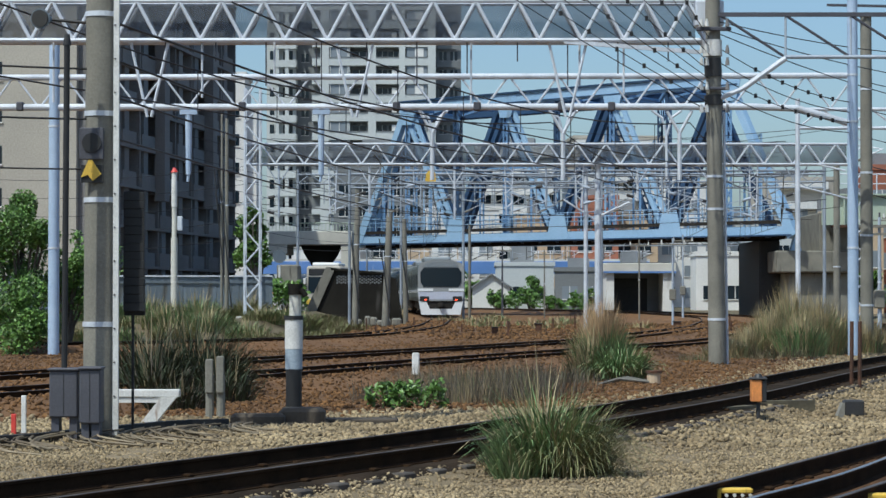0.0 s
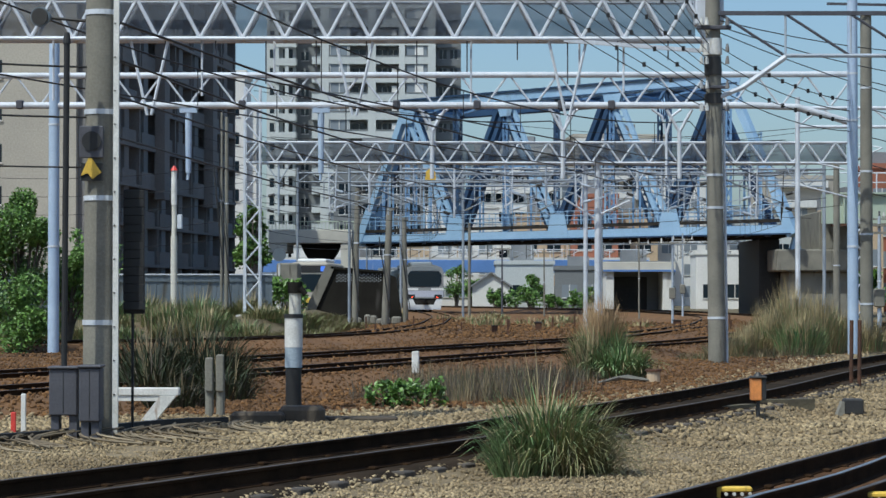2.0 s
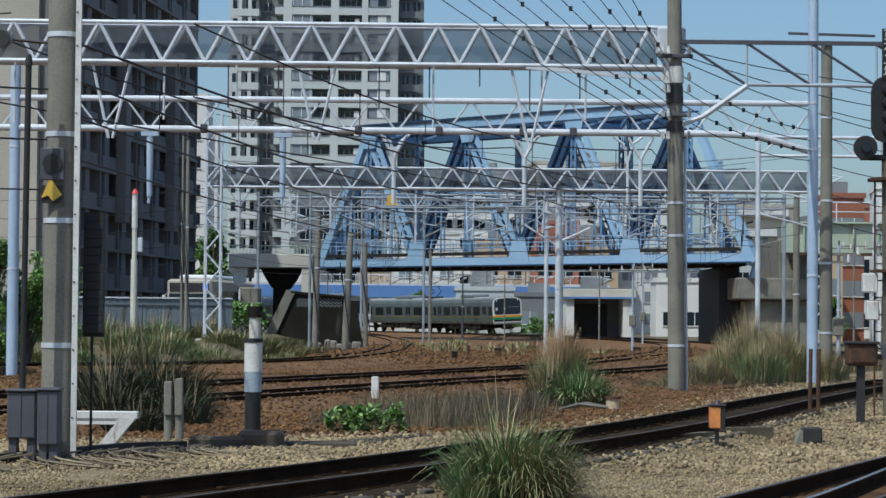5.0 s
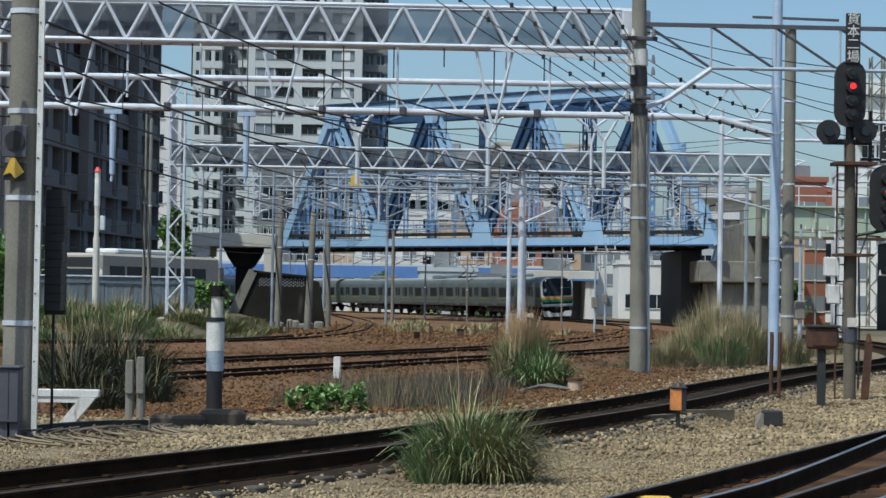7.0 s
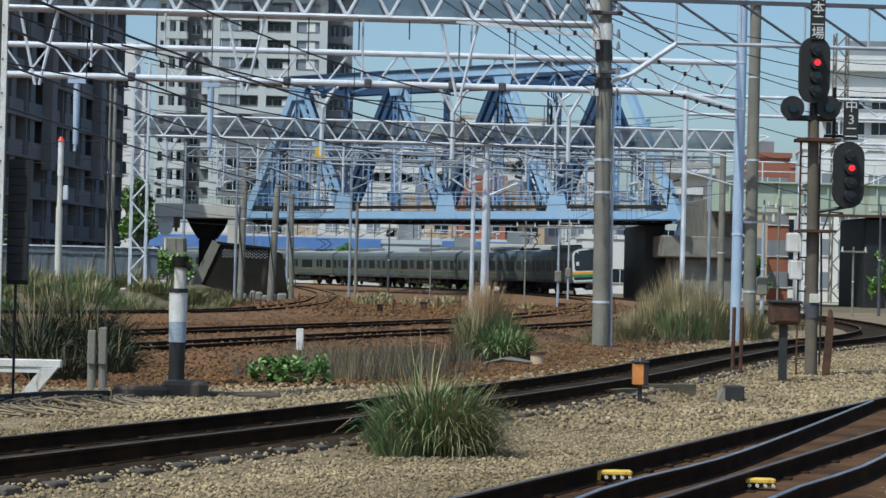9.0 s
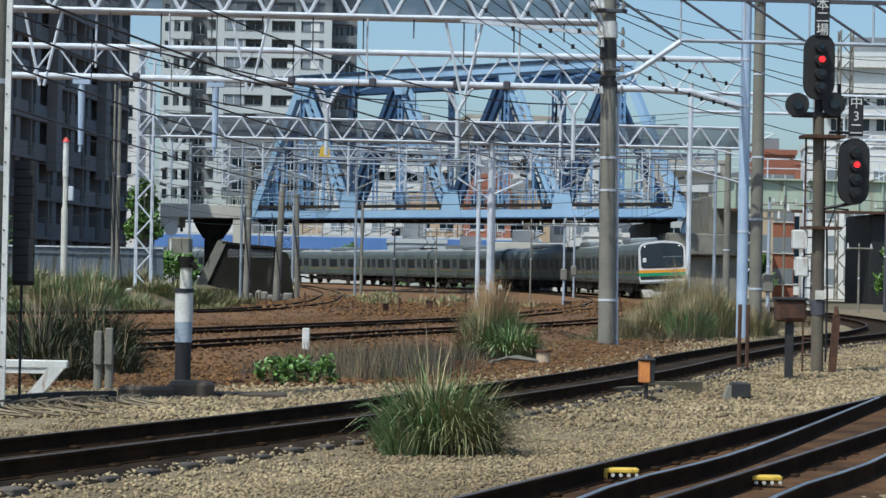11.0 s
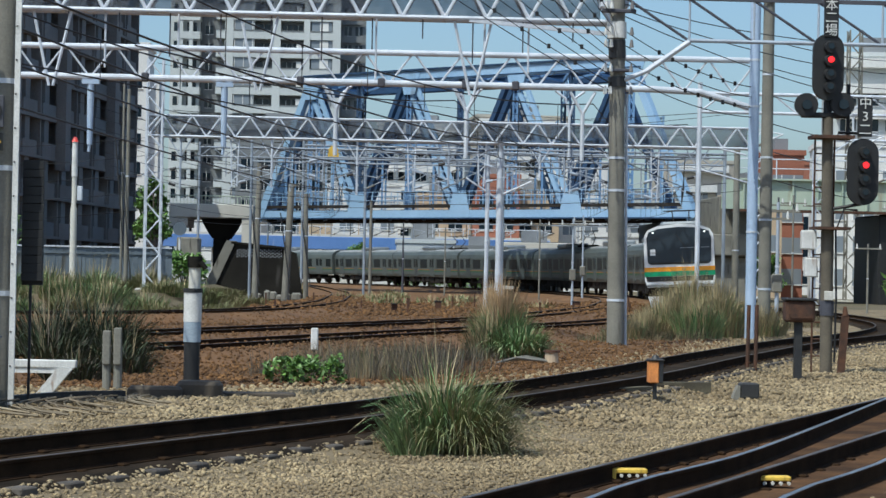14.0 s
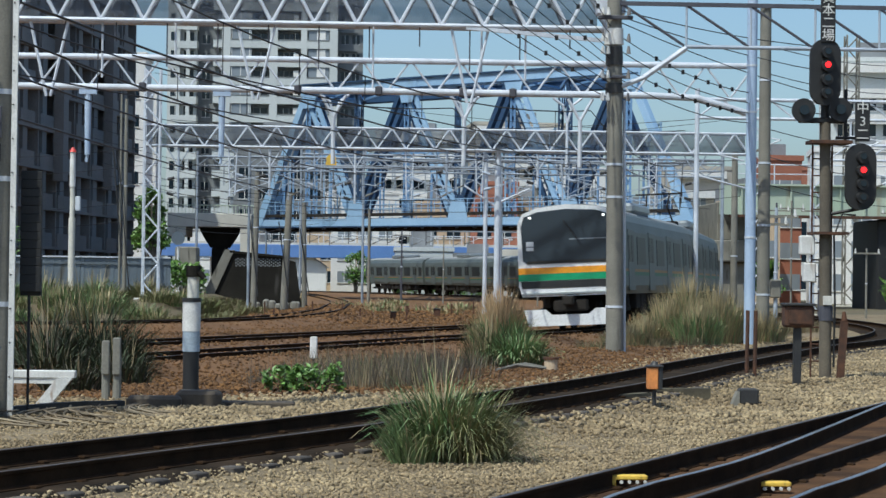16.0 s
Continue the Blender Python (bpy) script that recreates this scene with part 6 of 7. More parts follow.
for x, col in ((-5.12, RED), (-5.0, WHITE)):
    rm = thing("track_marker", "small painted track marker beside the rails", "marker", (x, 27, 0), "track markers")
    part("plate", Shape().box(x - 0.03, x + 0.03, 26.98, 27.01, 0.02, 0.28 if col is RED else 0.5, 0.008), col, rm)
    part("foot", Shape().box(x - 0.05, x + 0.05, 26.95, 27.04, -0.04, 0.03), CONCRETE, rm)
# end of an old siding, its rail sunk in the gravel, and a dark sill
od = thing("old_rail", "black rail end of a disused siding", "rail", (-4, 25.5, 0))
part("rail", sweep(smooth_path([(-7.5, 24.3), (-5.1, 25.3), (-4.25, 26.7), (-3.35, 28.5), (-2.3, 29.0)]), [(-0.05, -0.03), (-0.05, 0.12), (0.05, 0.12), (0.05, -0.03)]), BLACK, od)
cb = thing("concrete_sill", "brown-stained broken concrete sill at the siding end", "sill", (-2.0, 29.4, 0))
part("block", Shape().box(-2.75, -2.05, 29.2, 29.5, -0.03, 0.16, 0.04), SILL, cb)
part("block", Shape().box(-2.15, -1.55, 29.5, 29.95, -0.03, 0.22, 0.05), SILL, cb)
part("slab", Shape().box(-1.6, -0.6, 29.9, 30.3, -0.03, 0.06, 0.02), SILL, cb)
# yellow point markers
for x, y in ((2.2, 17.0), (3.2, 16.55)):
    ym = thing("point_marker", "yellow steel bracket with bolts on the rail", "bracket", (x, y, 0), "point brackets")
    part("plate", Shape().box(x - 0.16, x + 0.12, y - 0.06, y + 0.06, 0.215, 0.25, 0.008), YELLOW, ym)
    part("post", Shape().box(x - 0.17, x - 0.12, y - 0.07, y + 0.0, 0.02, 0.25, 0.008), YELLOW, ym)
    for k in range(4):
        part("bolt", Shape().disc((x - 0.08 + k * 0.06, y - 0.065, 0.2), (0, 1, 0), 0.014, 0.02, 8), PALE_CONC, ym)

# ---- overhead wires ----
def wire(p, q, sag=0.15, r=0.012, n=12, knobs=0, material=BLACK):
    p, q = Vector(p), Vector(q)
    pts = []
    for k in range(n + 1):
        u = k / n
        pts.append(p.lerp(q, u) - Vector((0, 0, 4 * sag * u * (1 - u))))
    w = thing("overhead_wire", "dark overhead line wire between the masts", "wire", tuple(p), "overhead wires")
    part("strand", Shape().line(pts, r, 4), material, w)
    for k in range(knobs):
        u = 0.25 + 0.7 * k / knobs
        i = min(int(u * n), n - 1)
        a = pts[i].lerp(pts[i + 1], u * n - i)
        part("insulator", Shape().rod(a + Vector((0, 0, 0.055)), a - Vector((0, 0, 0.055)), 0.042, n=8), material, w)


# feeders from the near pole towards the bridge
wire((-4.0, 27.2, 5.0), (10.3, 92, 7.0), 0.7, 0.018)
wire((-4.0, 27.2, 4.55), (6.2, 92, 6.8), 0.8, 0.016)
wire((-4.0, 27.2, 4.1), (3.5, 105, 6.6), 0.5, 0.014)
wire((-4.0, 27.2, 3.6), (1.2, 118, 6.0), 0.4, 0.014)
wire((-9, 24, 4.6), (-4.1, 27, 4.4), 0.1, 0.012)
wire((-9, 24, 4.0), (-4.1, 27, 3.8), 0.1, 0.012)
wire((-9, 24, 3.3), (-4.1, 27, 3.2), 0.06, 0.01)
wire((-8.5, 24, 4.9), (-4.7, 26.9, 5.3), 0.1, 0.01)
# fan of strands that ends at the gantry pole
for k in range(10):
    wire((0.2 + 0.4 * k, 52 - 0.5 * k, 9.5 + 0.1 * k), (6.5, 55.2, 6.2 + 0.2 * k), 0.14, 0.012, knobs=6 if k % 2 else 0)
for k in range(4):
    wire((6.8, 55.4, 6.7 + 0.35 * k), (11.3, 62.6, 6.2 + 0.28 * k), 0.22, 0.013, knobs=7 if k % 2 else 0)
for k in range(3):
    wire((6.8, 55.4, 8.4 - 0.15 * k), (22, 80, 10.4 - 1.3 * k), 0.5, 0.014)
# catenary over each far track: messenger, contact wire and droppers


def catenary(path, s0, s1, side=0.0):
    pts = [along(path, s)[0] for s in np.linspace(s0, s1, 5)]
    for a, b in zip(pts, pts[1:]):
        wire((a[0] + side, a[1], 6.9), (b[0] + side, b[1], 6.9), 0.7, 0.018, 10)
        wire((a[0] + side, a[1], 5.6), (b[0] + side, b[1], 5.6), 0.03, 0.016, 4)
        for k in range(1, 8):
            u = k / 8
            x, y = a[0] + (b[0] - a[0]) * u + side, a[1] + (b[1] - a[1]) * u
            piece("dropper", WIRE_ROOT, BLACK, (x, y, 5.6), (x, y, 6.9 - 2.8 * u * (1 - u)), 0.01, 4)


WIRE_ROOT = thing("catenary_droppers", "thin dropper wires under the catenary", "wire", (0, 90, 5.6), "overhead wires")
catenary(TRACK_2, distance_at(TRACK_2, 158), distance_at(TRACK_2, 40))
catenary(TRACK_C, distance_at(TRACK_C, 156), distance_at(TRACK_C, 40))
catenary(TRACK_1, distance_at(TRACK_1, 84), distance_at(TRACK_1, 182))
# cross-span wires between masts beside the bridge, with steady arms
random.seed(17)
for k in range(9):
    z = 5.0 + 0.55 * k
    wire((-7.7, 92 + 3 * (k % 4), z + random.uniform(-0.3, 0.6)), (16.8, 95 + 4 * (k % 3), z + random.uniform(-1.2, 0.8)), random.uniform(0.1, 0.8), 0.011 + 0.003 * (k % 2))
for k in range(9):
    wire((-9.0 - 0.4 * k, 96 + k, 4.2 + 0.62 * k), (-3 + 1.6 * k, 130 + 2 * k, 4.6 + 0.3 * k), 0.5, 0.011)
for k in range(5):
    wire((-26, 110, 4.0 + 0.9 * k), (-7.6, 95, 4.2 + 0.75 * k), 0.5, 0.011)
for k in range(6):
    wire((12.2, 64.8, 4.6 + 0.8 * k), (30, 110, 6.0 + 1.4 * k), 0.5, 0.014)


# portal frames and bracket arms crowded along the lines beyond the gantries
random.seed(33)
PORTAL_GREY = mat("weathered_steel_grey", (0.34, 0.38, 0.43), (0.22, 0.25, 0.29), 1.0, 0.6, 0.2, 0.1, 30)


def portal(x0, x1, y, h, r, material):
    g = thing("catenary_portal", "slim steel catenary portal spanning the lines", "gantry", ((x0 + x1) / 2, y, 0), "catenary portals")
    for x in (x0, x1):
        part("leg", Shape().rod((x, y, -0.05), (x, y, h + 0.4), r, n=8), material, g)
    part("beam", Shape().rod((x0, y, h), (x1, y, h), r * 0.8, n=8), material, g)
    part("beam", Shape().rod((x0, y, h - 0.7), (x1, y, h - 0.7), r * 0.7, n=8), material, g)
    n = int((x1 - x0) / 0.9)
    for k in range(n):
        a = x0 + (x1 - x0) * k / n
        b = x0 + (x1 - x0) * (k + 1) / n
        piece("web_bar", g, material, (a, y, h if k % 2 else h - 0.7), (b, y, h - 0.7 if k % 2 else h), r * 0.45, 5)
    for k in range(int((x1 - x0) / 3.8)):
        x = x0 + 2.0 + 3.8 * k
        part("steady_arm", Shape().rod((x, y, h - 0.7), (x, y, h - 2.2), 0.045, n=6).rod((x, y, h - 2.0), (x + 1.1, y - 0.3, h - 1.5), 0.03, n=6).rod((x, y, h - 1.3), (x + 1.1, y - 0.3, h - 1.5), 0.025, n=6), material, g)
        part("insulator", Shape().rod((x + 0.15, y - 0.1, h - 1.95), (x + 0.5, y - 0.2, h - 1.8), 0.05, n=8), CONCRETE, g)


portal(-4.8, 19.6, 116, 7.9, 0.07, PORTAL_GREY)
portal(-2.6, 23.6, 140, 9.4, 0.08, PORTAL_GREY)
portal(1.4, 24.4, 156, 10.6, 0.09, PORTAL_GREY)
portal(-11, 12.0, 171, 10.8, 0.1, PORTAL_GREY)
portal(-7, 30, 208, 6.9, 0.08, PORTAL_GREY)
portal(-9, 32, 222, 7.3, 0.09, DARK)
portal(-4, 34, 240, 7.6, 0.09, WHITE_STEEL)
portal(22.5, 38, 104, 8.2, 0.09, WHITE_STEEL)
portal(13.2, 27, 84, 8.6, 0.09, WHITE_STEEL)
ov = thing("steel_truss_gantry", "slim dark steel truss gantry with a pale lower chord", "gantry", (11, 55.4, 7.5), "catenary gantries")
part("upper_chord", Shape().beam((6.7, 55.3, 8.57), (15.7, 55.3, 8.57), 0.09, 0.1), GREYBOX, ov)
part("lower_chord", Shape().rod((8.4, 55.3, 7.53), (15.7, 55.3, 7.53), 0.05, n=8), PALE_STEEL, ov)
part("knee", Shape().rod((7.35, 55.3, 6.75), (8.4, 55.3, 7.5), 0.07, n=8).rod((6.75, 55.3, 6.5), (7.35, 55.3, 6.75), 0.06, n=8), WHITE_STEEL, ov)
for k in range(5):
    x = 6.8 + 1.6 * k
    piece("diagonal_bar", ov, GREYBOX, (x, 55.3, 8.55), (x + 1.55, 55.3, 7.55), 0.035, 6)
    piece("upright_bar", ov, PALE_STEEL, (x + 1.6, 55.3, 7.55), (x + 1.6, 55.3, 8.55), 0.03, 6)
part("end_pole", Shape().rod((15.6, 55.4, -0.1), (15.6, 55.4, 9.4), 0.18, 0.15, n=14), CONCRETE, ov)

# small stakes and cabinets on the rusty ballast
random.seed(12)
for k in range(16):
    x, y = -3.5 + k * 1.15 + random.uniform(-0.4, 0.4), random.uniform(88, 112)
    st = thing("ballast_stake", "short dark stake driven into the rusty ballast", "stake", (x, y, 0), "ballast stakes")
    part("shaft", Shape().box(x - 0.035, x + 0.035, y - 0.035, y + 0.035, -0.05, random.uniform(0.35, 0.75)), RUST, st)
for x, y, w, h in ((8.2, 118, 0.45, 0.5), (11.2, 108, 0.35, 0.4), (4.4, 104, 0.3, 0.35), (2.2, 96, 0.25, 0.3)):
    cbn = thing("track_cabinet", "small rusty cabinet on the main line ballast", "cabinet", (x, y, 0), "track cabinets")
    part("case", Shape().box(x - w / 2, x + w / 2, y, y + w, -0.03, h, 0.02), ORANGE if w > 0.4 else RUST, cbn)
    part("lid", Shape().box(x - w / 2 - 0.03, x + w / 2 + 0.03, y - 0.03, y + w + 0.03, h, h + 0.04), DARK, cbn)


# ---- plants ----
def blades(shape, cx, cy, spread, count, h0, h1, width, lean, rng, z=0.0, droop=0.5):
    """Grass blades that rise from a clump, arch over and hang by their tips."""
    for _ in range(count):
        a, r = rng.uniform(0, 2 * math.pi), spread * math.sqrt(rng.random())
        x, y, h = cx + r * math.cos(a), cy + r * math.sin(a), z
        g = a + rng.uniform(-0.9, 0.9)
        q = r / max(spread, 0.01)
        length = rng.uniform(h0, h1) * (1 - 0.25 * q)
        tilt = lean * (0.1 + 0.75 * q) * rng.uniform(0.3, 1.2)
        bend = droop * rng.uniform(0.3, 3.2)
        w = width * rng.uniform(0.6, 1.3)
        dx, dy = math.cos(g), math.sin(g)
        px, py = -dy * w, dx * w
        if abs(px) < w * 0.4:
            px = w * 0.7
        o = len(shape.v)
        for k, ww in enumerate((0.8, 1.0, 0.9, 0.65, 0.06)):
            shape.v += [(x - px * ww, y - py * ww, h), (x + px * ww, y + py * ww, h)]
            th = min(tilt + bend * ((k + 0.5) / 4) ** 1.8, 2.7)
            x, y, h = x + dx * math.sin(th) * length / 4, y + dy * math.sin(th) * length / 4, max(h + math.cos(th) * length / 4, z + 0.02)
        shape.f += [(o + 2 * k, o + 2 * k + 1, o + 2 * k + 3, o + 2 * k + 2) for k in range(4)]


PLUME = mat("reed_plume", (0.42, 0.27, 0.15), (0.5, 0.36, 0.2), 1.6, 0.8, 0, 0, 30, spread=0.4, island=True)


def tuft(label, x, y, spread, count, h, green, plume, seed, z=-0.02, width=0.012, lean=0.5, group="grass tufts", tone=None, top=None, dry=None, droop=0.5):
    """A clump of reeds: green blades, dry straw among them, and dry plumes on top."""
    rng = random.Random(seed)
    t = thing("grass_clump", label, "grass", (x, y, 0), group)
    a, b = Shape(), Shape()
    blades(a, x, y, spread, int(count * green), h * 0.45, h, width, lean, rng, z, droop)
    blades(b, x, y, spread * 1.05, int(count * (1 - green)), h * 0.4, h * 1.05, width * 0.8, lean * 0.9, rng, z, droop)
    if a.v:
        tagged(part("foliage", a, tone or GRASS, t), kind="stuff")
    tagged(part("dry_foliage", b, dry or STRAW, t, "dry straw-coloured blades"), kind="stuff")
    if plume:
        c = Shape()
        blades(c, x, y, spread * 0.55, int(count * plume), h * 1.0, h * 1.35, width * 0.7, lean * 0.5, rng, z, 0.12)
        tagged(part("plume_foliage", c, top or STRAW, t, "brown dry plumes"), kind="stuff")
    return t


tuft("large green reed tuft with dry blades in the gravel", 0.93, 21.0, 0.26, 700, 1.2, 0.82, 0.015, 1, width=0.008, lean=0.6, droop=0.7)
tuft("arching olive reeds that hang over the gravel", 1.12, 20.95, 0.28, 1100, 1.1, 0.82, 0, 6, width=0.006, lean=0.9, droop=0.95, tone=OLIVE)
tuft("low green reed tuft at the foot of the large one", 0.68, 20.75, 0.2, 330, 0.72, 0.92, 0, 2, width=0.0075, lean=0.7, droop=0.4)
tuft("dry leaning reeds beside the large tuft", 1.33, 21.0, 0.2, 520, 0.95, 0.55, 0, 3, width=0.005, lean=1.0, droop=0.9, tone=OLIVE)
tuft("tall reed clump with brown plumes by the track", 3.2, 45.5, 0.4, 1100, 1.45, 0.62, 0.55, 4, width=0.012, lean=0.4, droop=0.4, top=PLUME)
tuft("low green reeds by the track", 3.5, 44.6, 0.42, 900, 1.1, 0.88, 0, 5, width=0.013, lean=0.7, droop=0.8)
tuft("dark stems at the foot of the tall reeds", 2.9, 44.9, 0.4, 420, 1.1, 0.4, 0.1, 7, width=0.009, lean=0.4, droop=0.4, tone=WEED, dry=DULL_STRAW)
for k, (x, y, h, g) in enumerate(((9.1, 63, 1.05, 0.25), (9.9, 64, 1.5, 0.5), (10.6, 63.4, 1.25, 0.3), (8.3, 62, 0.6, 0.15), (11.4, 65, 0.95, 0.1), (12.6, 67, 0.8, 0.1), (9.8, 61.8, 0.95, 0.7), (7.6, 60, 0.45, 0.15), (12.0, 64.5, 0.7, 0.15))):
    tuft("straw-coloured reed clump between the poles", x, y, 0.6, 900, h * 1.3, g, 0.25, 10 + k, width=0.012, lean=0.45, droop=0.3, group="reeds between the poles")
for k, (x, y, h, g) in enumerate(((-4.75, 37, 1.3, 0.55), (-4.2, 38, 1.5, 0.6), (-3.8, 37.2, 1.25, 0.7), (-4.5, 35.5, 0.9, 0.5), (-5.2, 39, 1.3, 0.4), (-3.5, 35.8, 0.7, 0.3), (-3.9, 33.5, 0.5, 0.3))):
    tuft("rank dark green weeds behind the pole", x, y, 0.5, 360, h * 1.25, 0.6 + 0.5 * g, 0.03, 30 + k, width=0.011, lean=0.6, droop=0.7, group="weeds behind the pole", tone=DARK_WEED, dry=GREY_STALK, top=DULL_STRAW)
rng = random.Random(4)
for k in range(44):
    x = -19 + 13.4 * k / 44 + rng.uniform(-0.3, 0.3)
    y = rng.uniform(78, 95)
    tuft("weeds and pale grass in front of the fence", x, y, 0.75, 520, rng.uniform(0.5, 1.25), rng.uniform(0.7, 0.95), 0.06, 60 + k, z=bank_z(x, y) - 0.03, width=0.015, lean=0.6, group="weeds by the fence", tone=rng.choice((GRASS, OLIVE, GRASS)), dry=rng.choice((STRAW, DULL_STRAW)))
for k in range(22):
    x, y = rng.uniform(-7.2, -4.2), rng.uniform(79, 118)
    tuft("weeds on the slope of the bank", x, y, 0.7, 360, rng.uniform(0.3, 0.7), rng.uniform(0.5, 0.9), 0, 340 + k, z=bank_z(x, y) - 0.03, width=0.014, lean=0.5, group="weeds on the bank", tone=OLIVE, dry=DULL_STRAW)
for k in range(84):
    y = rng.uniform(35, 44)
    x = rng.uniform(-1.2, 1.0) + 2.0 * rng.random() * (y - 33) / 9
    tuft("sparse dry stalks on the ballast", x, y, 0.5, 60, rng.uniform(0.35, 0.75), rng.choice((0, 0, 0.2)), 0, 100 + k, width=0.005, lean=0.35, droop=0.2, group="dry stalks", dry=rng.choice((DULL_STRAW, GREY_STALK, GREY_STALK)), tone=WEED)
for k in range(34):
    u = rng.random()
    x, y = 5.6 + 14 * u + rng.uniform(-0.8, 0.8), 54 + 36 * u + rng.uniform(-2, 2)
    tuft("low dry grass along the track edge", x, y, 0.7, 220, rng.uniform(0.25, 0.6), rng.choice((0.1, 0.3)), 0, 160 + k, width=0.007, lean=0.25, group="dry verge grass", dry=DULL_STRAW, tone=WEED)
for k in range(16):
    x, y = rng.uniform(-3, 14), rng.uniform(110, 150)
    tuft("far dry grass between the main lines", x, y, 0.8, 90, rng.uniform(0.4, 0.8), 0.2, 0, 220 + k, width=0.03, lean=0.5, group="far dry grass")
tuft("pale dry grass clump by the far line", -3.3, 133, 0.9, 500, 1.6, 0.05, 0.1, 260, width=0.03, lean=0.7, group="far dry grass")
for k in range(8):
    x = rng.uniform(30, 44)
    tuft("green grass at the foot of the dark pier", x, 122 + rng.uniform(-4, 4), 1.2, 220, 0.6, 0.95, 0, 280 + k, width=0.04, lean=0.6, group="grass by the pier")


def leaf_cloud(shape, centres, count, size, rng):
    for _ in range(count):
        cx, cy, cz, r = rng.choice(centres)
        v = Vector((rng.gauss(0, 1), rng.gauss(0, 1), rng.gauss(0, 1))).normalized() * r * rng.random() ** 0.4
        p = Vector((cx, cy, cz)) + v
        n = Vector((rng.gauss(0, 1), rng.gauss(0, 1) - 0.4, rng.gauss(0, 1) + 0.8)).normalized()
        u = n.orthogonal().normalized()
        u.rotate(Matrix.Rotation(rng.uniform(0, 6.28), 3, n))
        w = n.cross(u)
        s = size * rng.uniform(0.6, 1.4)
        shape.add([p - u * s, p + w * s * 0.5 + n * s * 0.12, p + u * s, p - w * s * 0.5 + n * s * 0.12], [(0, 1, 2, 3)])


def bush(name, label, x, y, z, w, h, count, size, seed, trunk=0.0, category="bush", group=""):
    rng = random.Random(seed)
    b = thing(name, label, category, (x, y, z), group)
    centres = []
    for k in range(14):
        a, q = rng.uniform(0, 6.28), rng.random() ** 0.5
        zz = rng.uniform(0.2, 1.0)
        r = (0.16 + 0.2 * rng.random()) * min(w, h) * (1.15 - 0.5 * zz)
        centres.append((x + w * 0.42 * q * math.cos(a), y + w * 0.3 * q * math.sin(a), z + trunk + (h - trunk) * zz * 0.85, r))
    s = Shape()
    for c in centres:
        mid = Vector((x + (c[0] - x) * 0.35, y + (c[1] - y) * 0.35, z + (c[2] - z) * 0.5))
        s.rod((x, y, z - 0.05), mid, 0.02 * h, 0.012 * h, 6).rod(mid, c[:3], 0.012 * h, 0.004 * h, 5)
    if trunk:
        s.rod((x, y, z - 0.1), (x, y, z + trunk), 0.05 * h, 0.035 * h, 8)
    part("trunk" if trunk else "stems", s, WOOD, b)
    lf = Shape()
    leaf_cloud(lf, centres, count, size, rng)
    tagged(part("crown" if trunk else "foliage", lf, LEAF, b), kind="stuff")
    return b


bush("broadleaf_bush", "low bright green broadleaf bush in the ballast", -0.85, 33.2, 0, 0.75, 0.46, 700, 0.042, 1)
bush("broadleaf_bush", "low bright green broadleaf bush in the ballast", -0.25, 33.3, 0, 0.65, 0.52, 560, 0.042, 2)
bush("shrub", "dense green shrub by the relay boxes", -12.3, 66, 0, 2.6, 5.0, 12000, 0.06, 3, 1.0, "shrub", "shrubs by the line")
bush("shrub", "dense green shrub beside the blue pole", -11.2, 67.5, 0, 1.6, 3.4, 6000, 0.06, 4, 0.5, "shrub", "shrubs by the line")
bush("shrub", "low shaded shrub beneath the taller one", -11.9, 64, 0, 2.4, 2.2, 6000, 0.06, 5, 0.0, "shrub", "shrubs by the line")
bush("ivy_shrub", "green shrub against the wall end", -7.6, 108, 0.7, 2.2, 1.9, 1300, 0.13, 6, 0.0, "shrub", "shrubs by the wall")
bush("tree", "small green street tree behind the fence", -14.2, 170, 0, 3.0, 9.0, 2200, 0.2, 7, 3.0, "tree", "street trees")
bush("tree", "small green tree growing through the fence", -15.6, 101, 0.7, 2.4, 4.2, 900, 0.12, 8, 1.5, "tree", "street trees")
for k, (x, y, h) in enumerate(((1.6, 262, 5.2), (10.5, 266, 4.0), (3.4, 270, 3.4), (14.8, 268, 4.2), (27, 190, 4.5), (34, 180, 4.0), (40, 160, 4.2))):
    bush("tree", "small green tree beyond the main lines", x, y, 0, 2.6, h, 900, 0.2, 20 + k, 0.9, "tree", "far trees")

rng = random.Random(77)
for k in range(13):
    bush("hedge_bush", "low green bush along the far side of the lines", 5.5 + 1.5 * k + rng.uniform(-0.4, 0.4), 250 + rng.uniform(-3, 3), 0, rng.uniform(1.6, 2.8), rng.uniform(1.2, 2.8), 420, 0.2, 60 + k, 0.0, "bush", "far hedge")

# dry stalks blown onto the gravel by the old siding
tw_ = Shape()
rng = random.Random(9)
for k in range(46):
    u = k / 45
    x, y = -5.4 + 3.0 * u + rng.uniform(-0.1, 0.1), 25.2 + 3.4 * u + rng.uniform(-0.3, 0.2)
    l, a = rng.uniform(1.0, 2.6), rng.gauss(-1.75, 0.25)
    bow = rng.uniform(0.8, 1.9)
    pts = []
    for i in range(6):
        pts.append((x, y, 0.1 - 0.012 * i + rng.uniform(0, 0.015)))
        x, y, a = x + l / 5 * math.cos(a), y + l / 5 * math.sin(a), a + bow / 5
    tw_.line(pts, rng.uniform(0.006, 0.016), 4)
solid("dry_stalks", tw_, TWIG, "pale dry stalks strewn over the gravel", "stalks", kind="stuff")


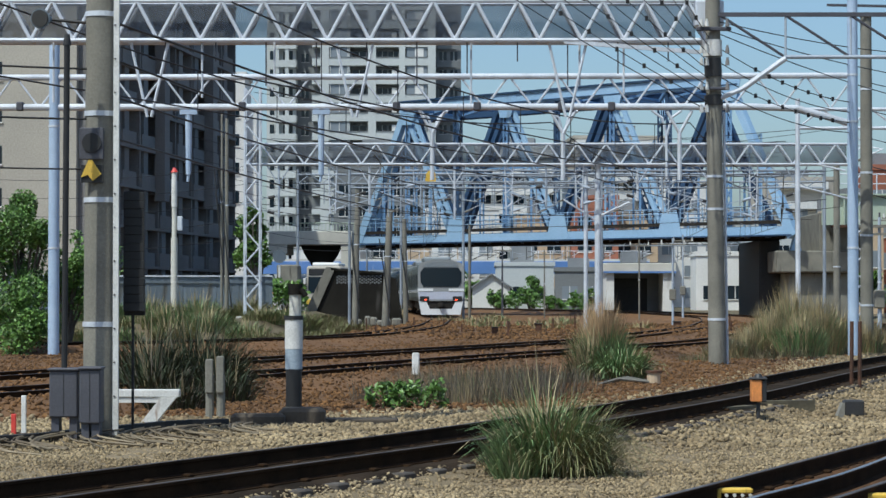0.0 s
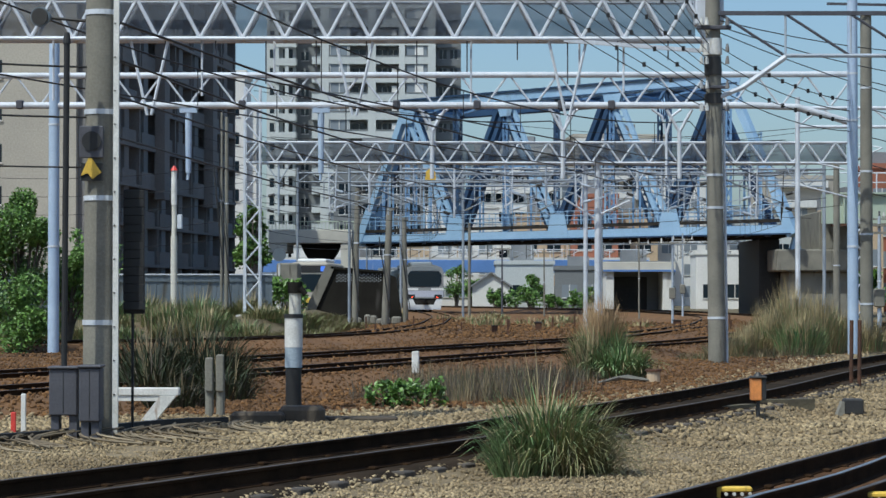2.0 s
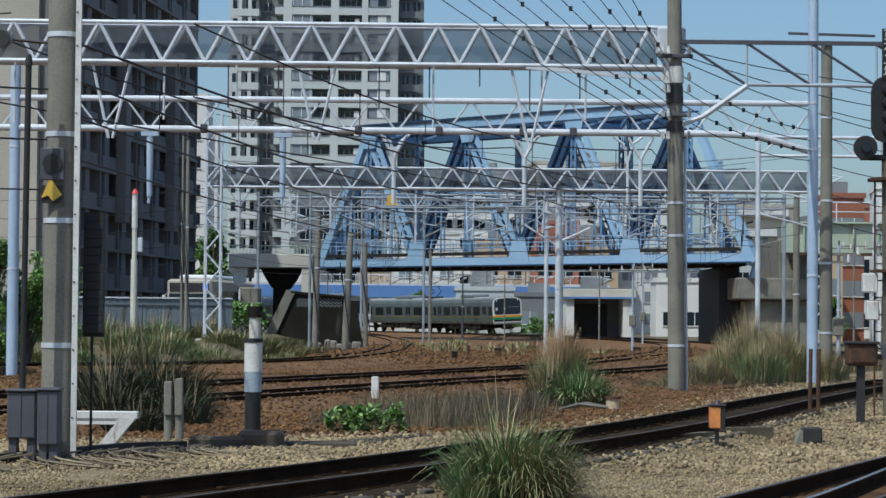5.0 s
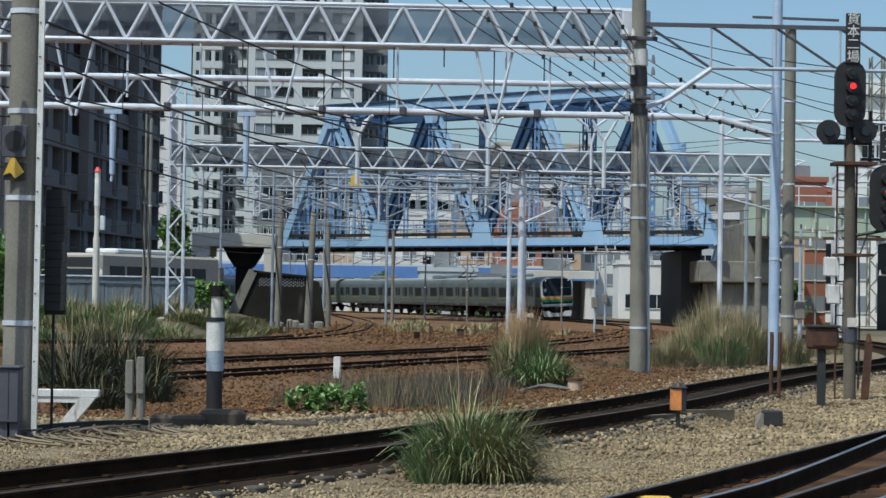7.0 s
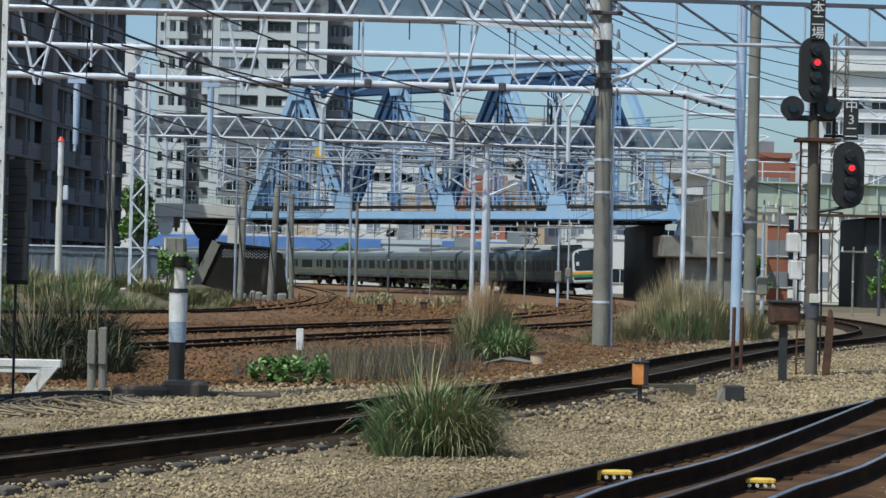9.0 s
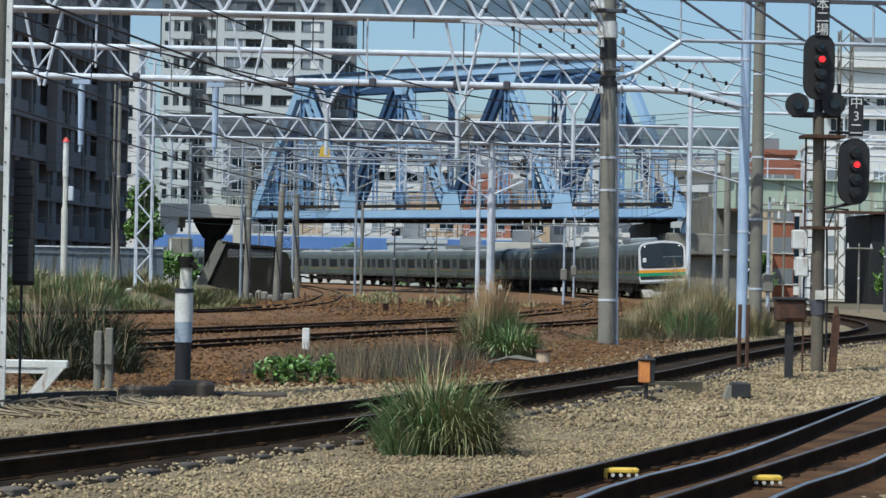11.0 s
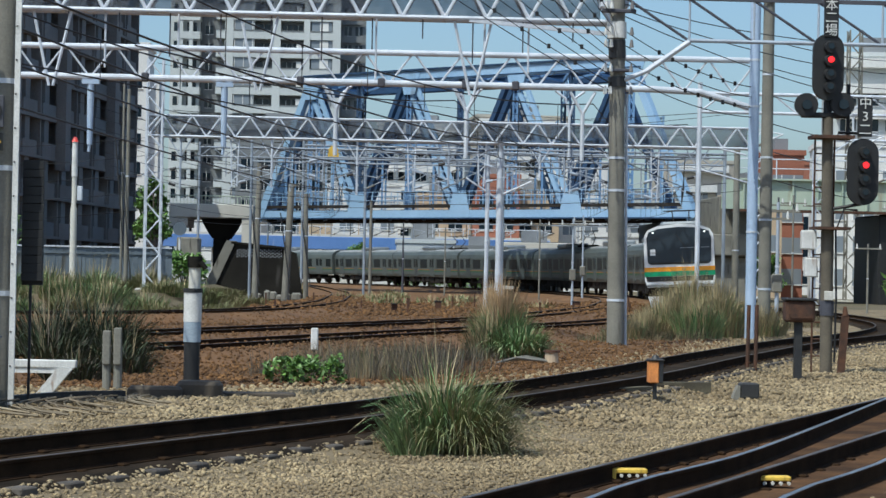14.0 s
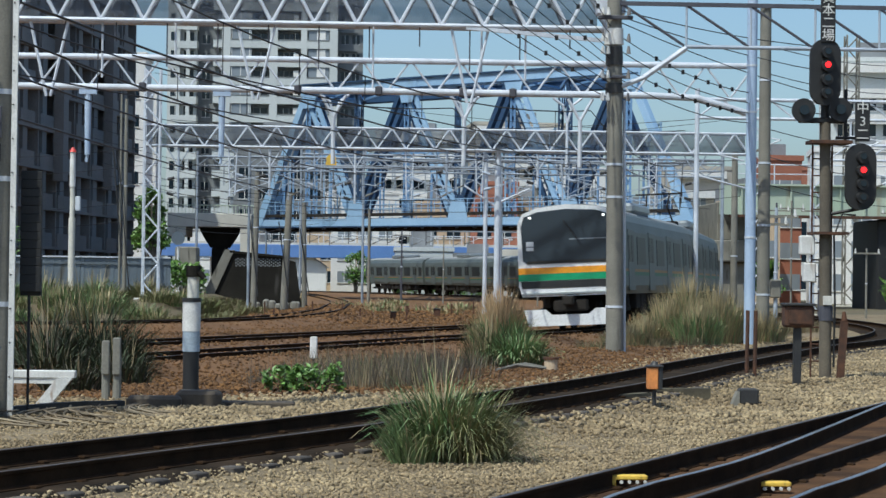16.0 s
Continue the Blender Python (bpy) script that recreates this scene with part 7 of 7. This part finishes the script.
# ---- loose stones ----
def stones(name, label, x0, x1, y0, y1, count, size, material, want_rust, seed):
    rs_ = np.random.RandomState(seed)
    y = rs_.uniform(y0 ** 0.5, y1 ** 0.5, count * 3) ** 2
    x = rs_.uniform(-0.235, 0.27, count * 3) * y + rs_.uniform(-0.5, 0.5, count * 3)
    xb = np.interp(y, BORDER_Y, BORDER_X)
    rusty_side = (xb - x) / 2.5 + 0.5 + rs_.uniform(-0.5, 0.5, len(x)) > 0.5
    keep = (x > x0) & (x < x1) & (rusty_side == want_rust)
    x, y = x[keep][:count], y[keep][:count]
    z = np.array([bed_z(a, b) for a, b in zip(x, y)])
    for path, fill in ((TRACK_A, 0.14), (TRACK_B, 0.14), (TRACK_D, 0.14), (TRACK_2, 0.21), (TRACK_C, 0.21), (TRACK_1, 0.21)):
        w0, w1 = (1.3, 2.4) if fill > 0.2 else (0.85, 1.5)
        pts = path
        pts = pts[(pts[:, 1] < y1 + 4) & (pts[:, 1] > y0 - 4) & (np.abs(pts[:, 0]) < 40)]
        d = np.full(len(x), 99.0)
        for p in pts:
            d = np.minimum(d, np.hypot(x - p[0], y - p[1]))
        z = np.maximum(z, np.where(d < w0, fill, np.where(d < w1, fill - (d - w0) / (w1 - w0) * (fill + 0.06), -1)))
        z = np.where((d < (0.86 if path is TRACK_A else 0.8 if path is TRACK_B or path is TRACK_D else 0.0)) | (np.abs(d - 0.566) < 0.11), -5, z)
    ok = z > -1
    x, y, z = x[ok], y[ok], z[ok]
    n = len(x)
    s = size * (0.55 + 1.5 * rs_.uniform(0, 1, n) ** 2.5)
    cube = np.array([(-1, -1, -0.7), (1, -1, -0.7), (1, 1, -0.7), (-1, 1, -0.7), (-0.7, -0.7, 0.8), (0.7, -0.7, 0.8), (0.7, 0.7, 0.8), (-0.7, 0.7, 0.8)])
    v = cube[None] * s[:, None, None] * rs_.uniform(0.55, 1.15, (n, 8, 3)) * np.array([1, 1, 0.8])
    a = rs_.uniform(0, 6.28, n)
    c, sn = np.cos(a)[:, None], np.sin(a)[:, None]
    vx, vy = v[:, :, 0] * c - v[:, :, 1] * sn, v[:, :, 0] * sn + v[:, :, 1] * c
    t1 = rs_.uniform(-0.5, 0.5, n)[:, None]
    vz = v[:, :, 2] + vx * t1
    verts = np.stack([vx + x[:, None], vy + y[:, None], vz + (z + s * 0.5)[:, None]], 2).reshape(-1, 3)
    quads = np.array([(3, 2, 1, 0), (4, 5, 6, 7), (0, 1, 5, 4), (1, 2, 6, 5), (2, 3, 7, 6), (3, 0, 4, 7)])
    faces = (quads[None] + (np.arange(n) * 8)[:, None, None]).reshape(-1, 4)
    me = bpy.data.meshes.new(name)
    me.vertices.add(len(verts))
    me.vertices.foreach_set("co", verts.ravel())
    me.loops.add(faces.size)
    me.loops.foreach_set("vertex_index", faces.ravel())
    me.polygons.add(len(faces))
    me.polygons.foreach_set("loop_start", np.arange(0, faces.size, 4))
    me.update(calc_edges=True)
    me.materials.append(material)
    tagged(new(name, me), label, "stones", kind="stuff")


stones("gravel_stones", "loose beige gravel stones between the near tracks", -7, 12, 13, 25, 80000, 0.0112, STONE, False, 1)
stones("gravel_stones", "loose beige gravel stones beyond the near track", -9, 24, 25, 72, 48000, 0.02, STONE, False, 2)
stones("ballast_stones", "loose rust-brown ballast stones on the main lines", -20, 14, 26, 85, 46000, 0.021, RUST_STONE, True, 3)
stones("ballast_stones", "coarse rust-brown ballast stones farther along the lines", -24, 24, 85, 130, 16000, 0.045, RUST_STONE, True, 4)


motions()
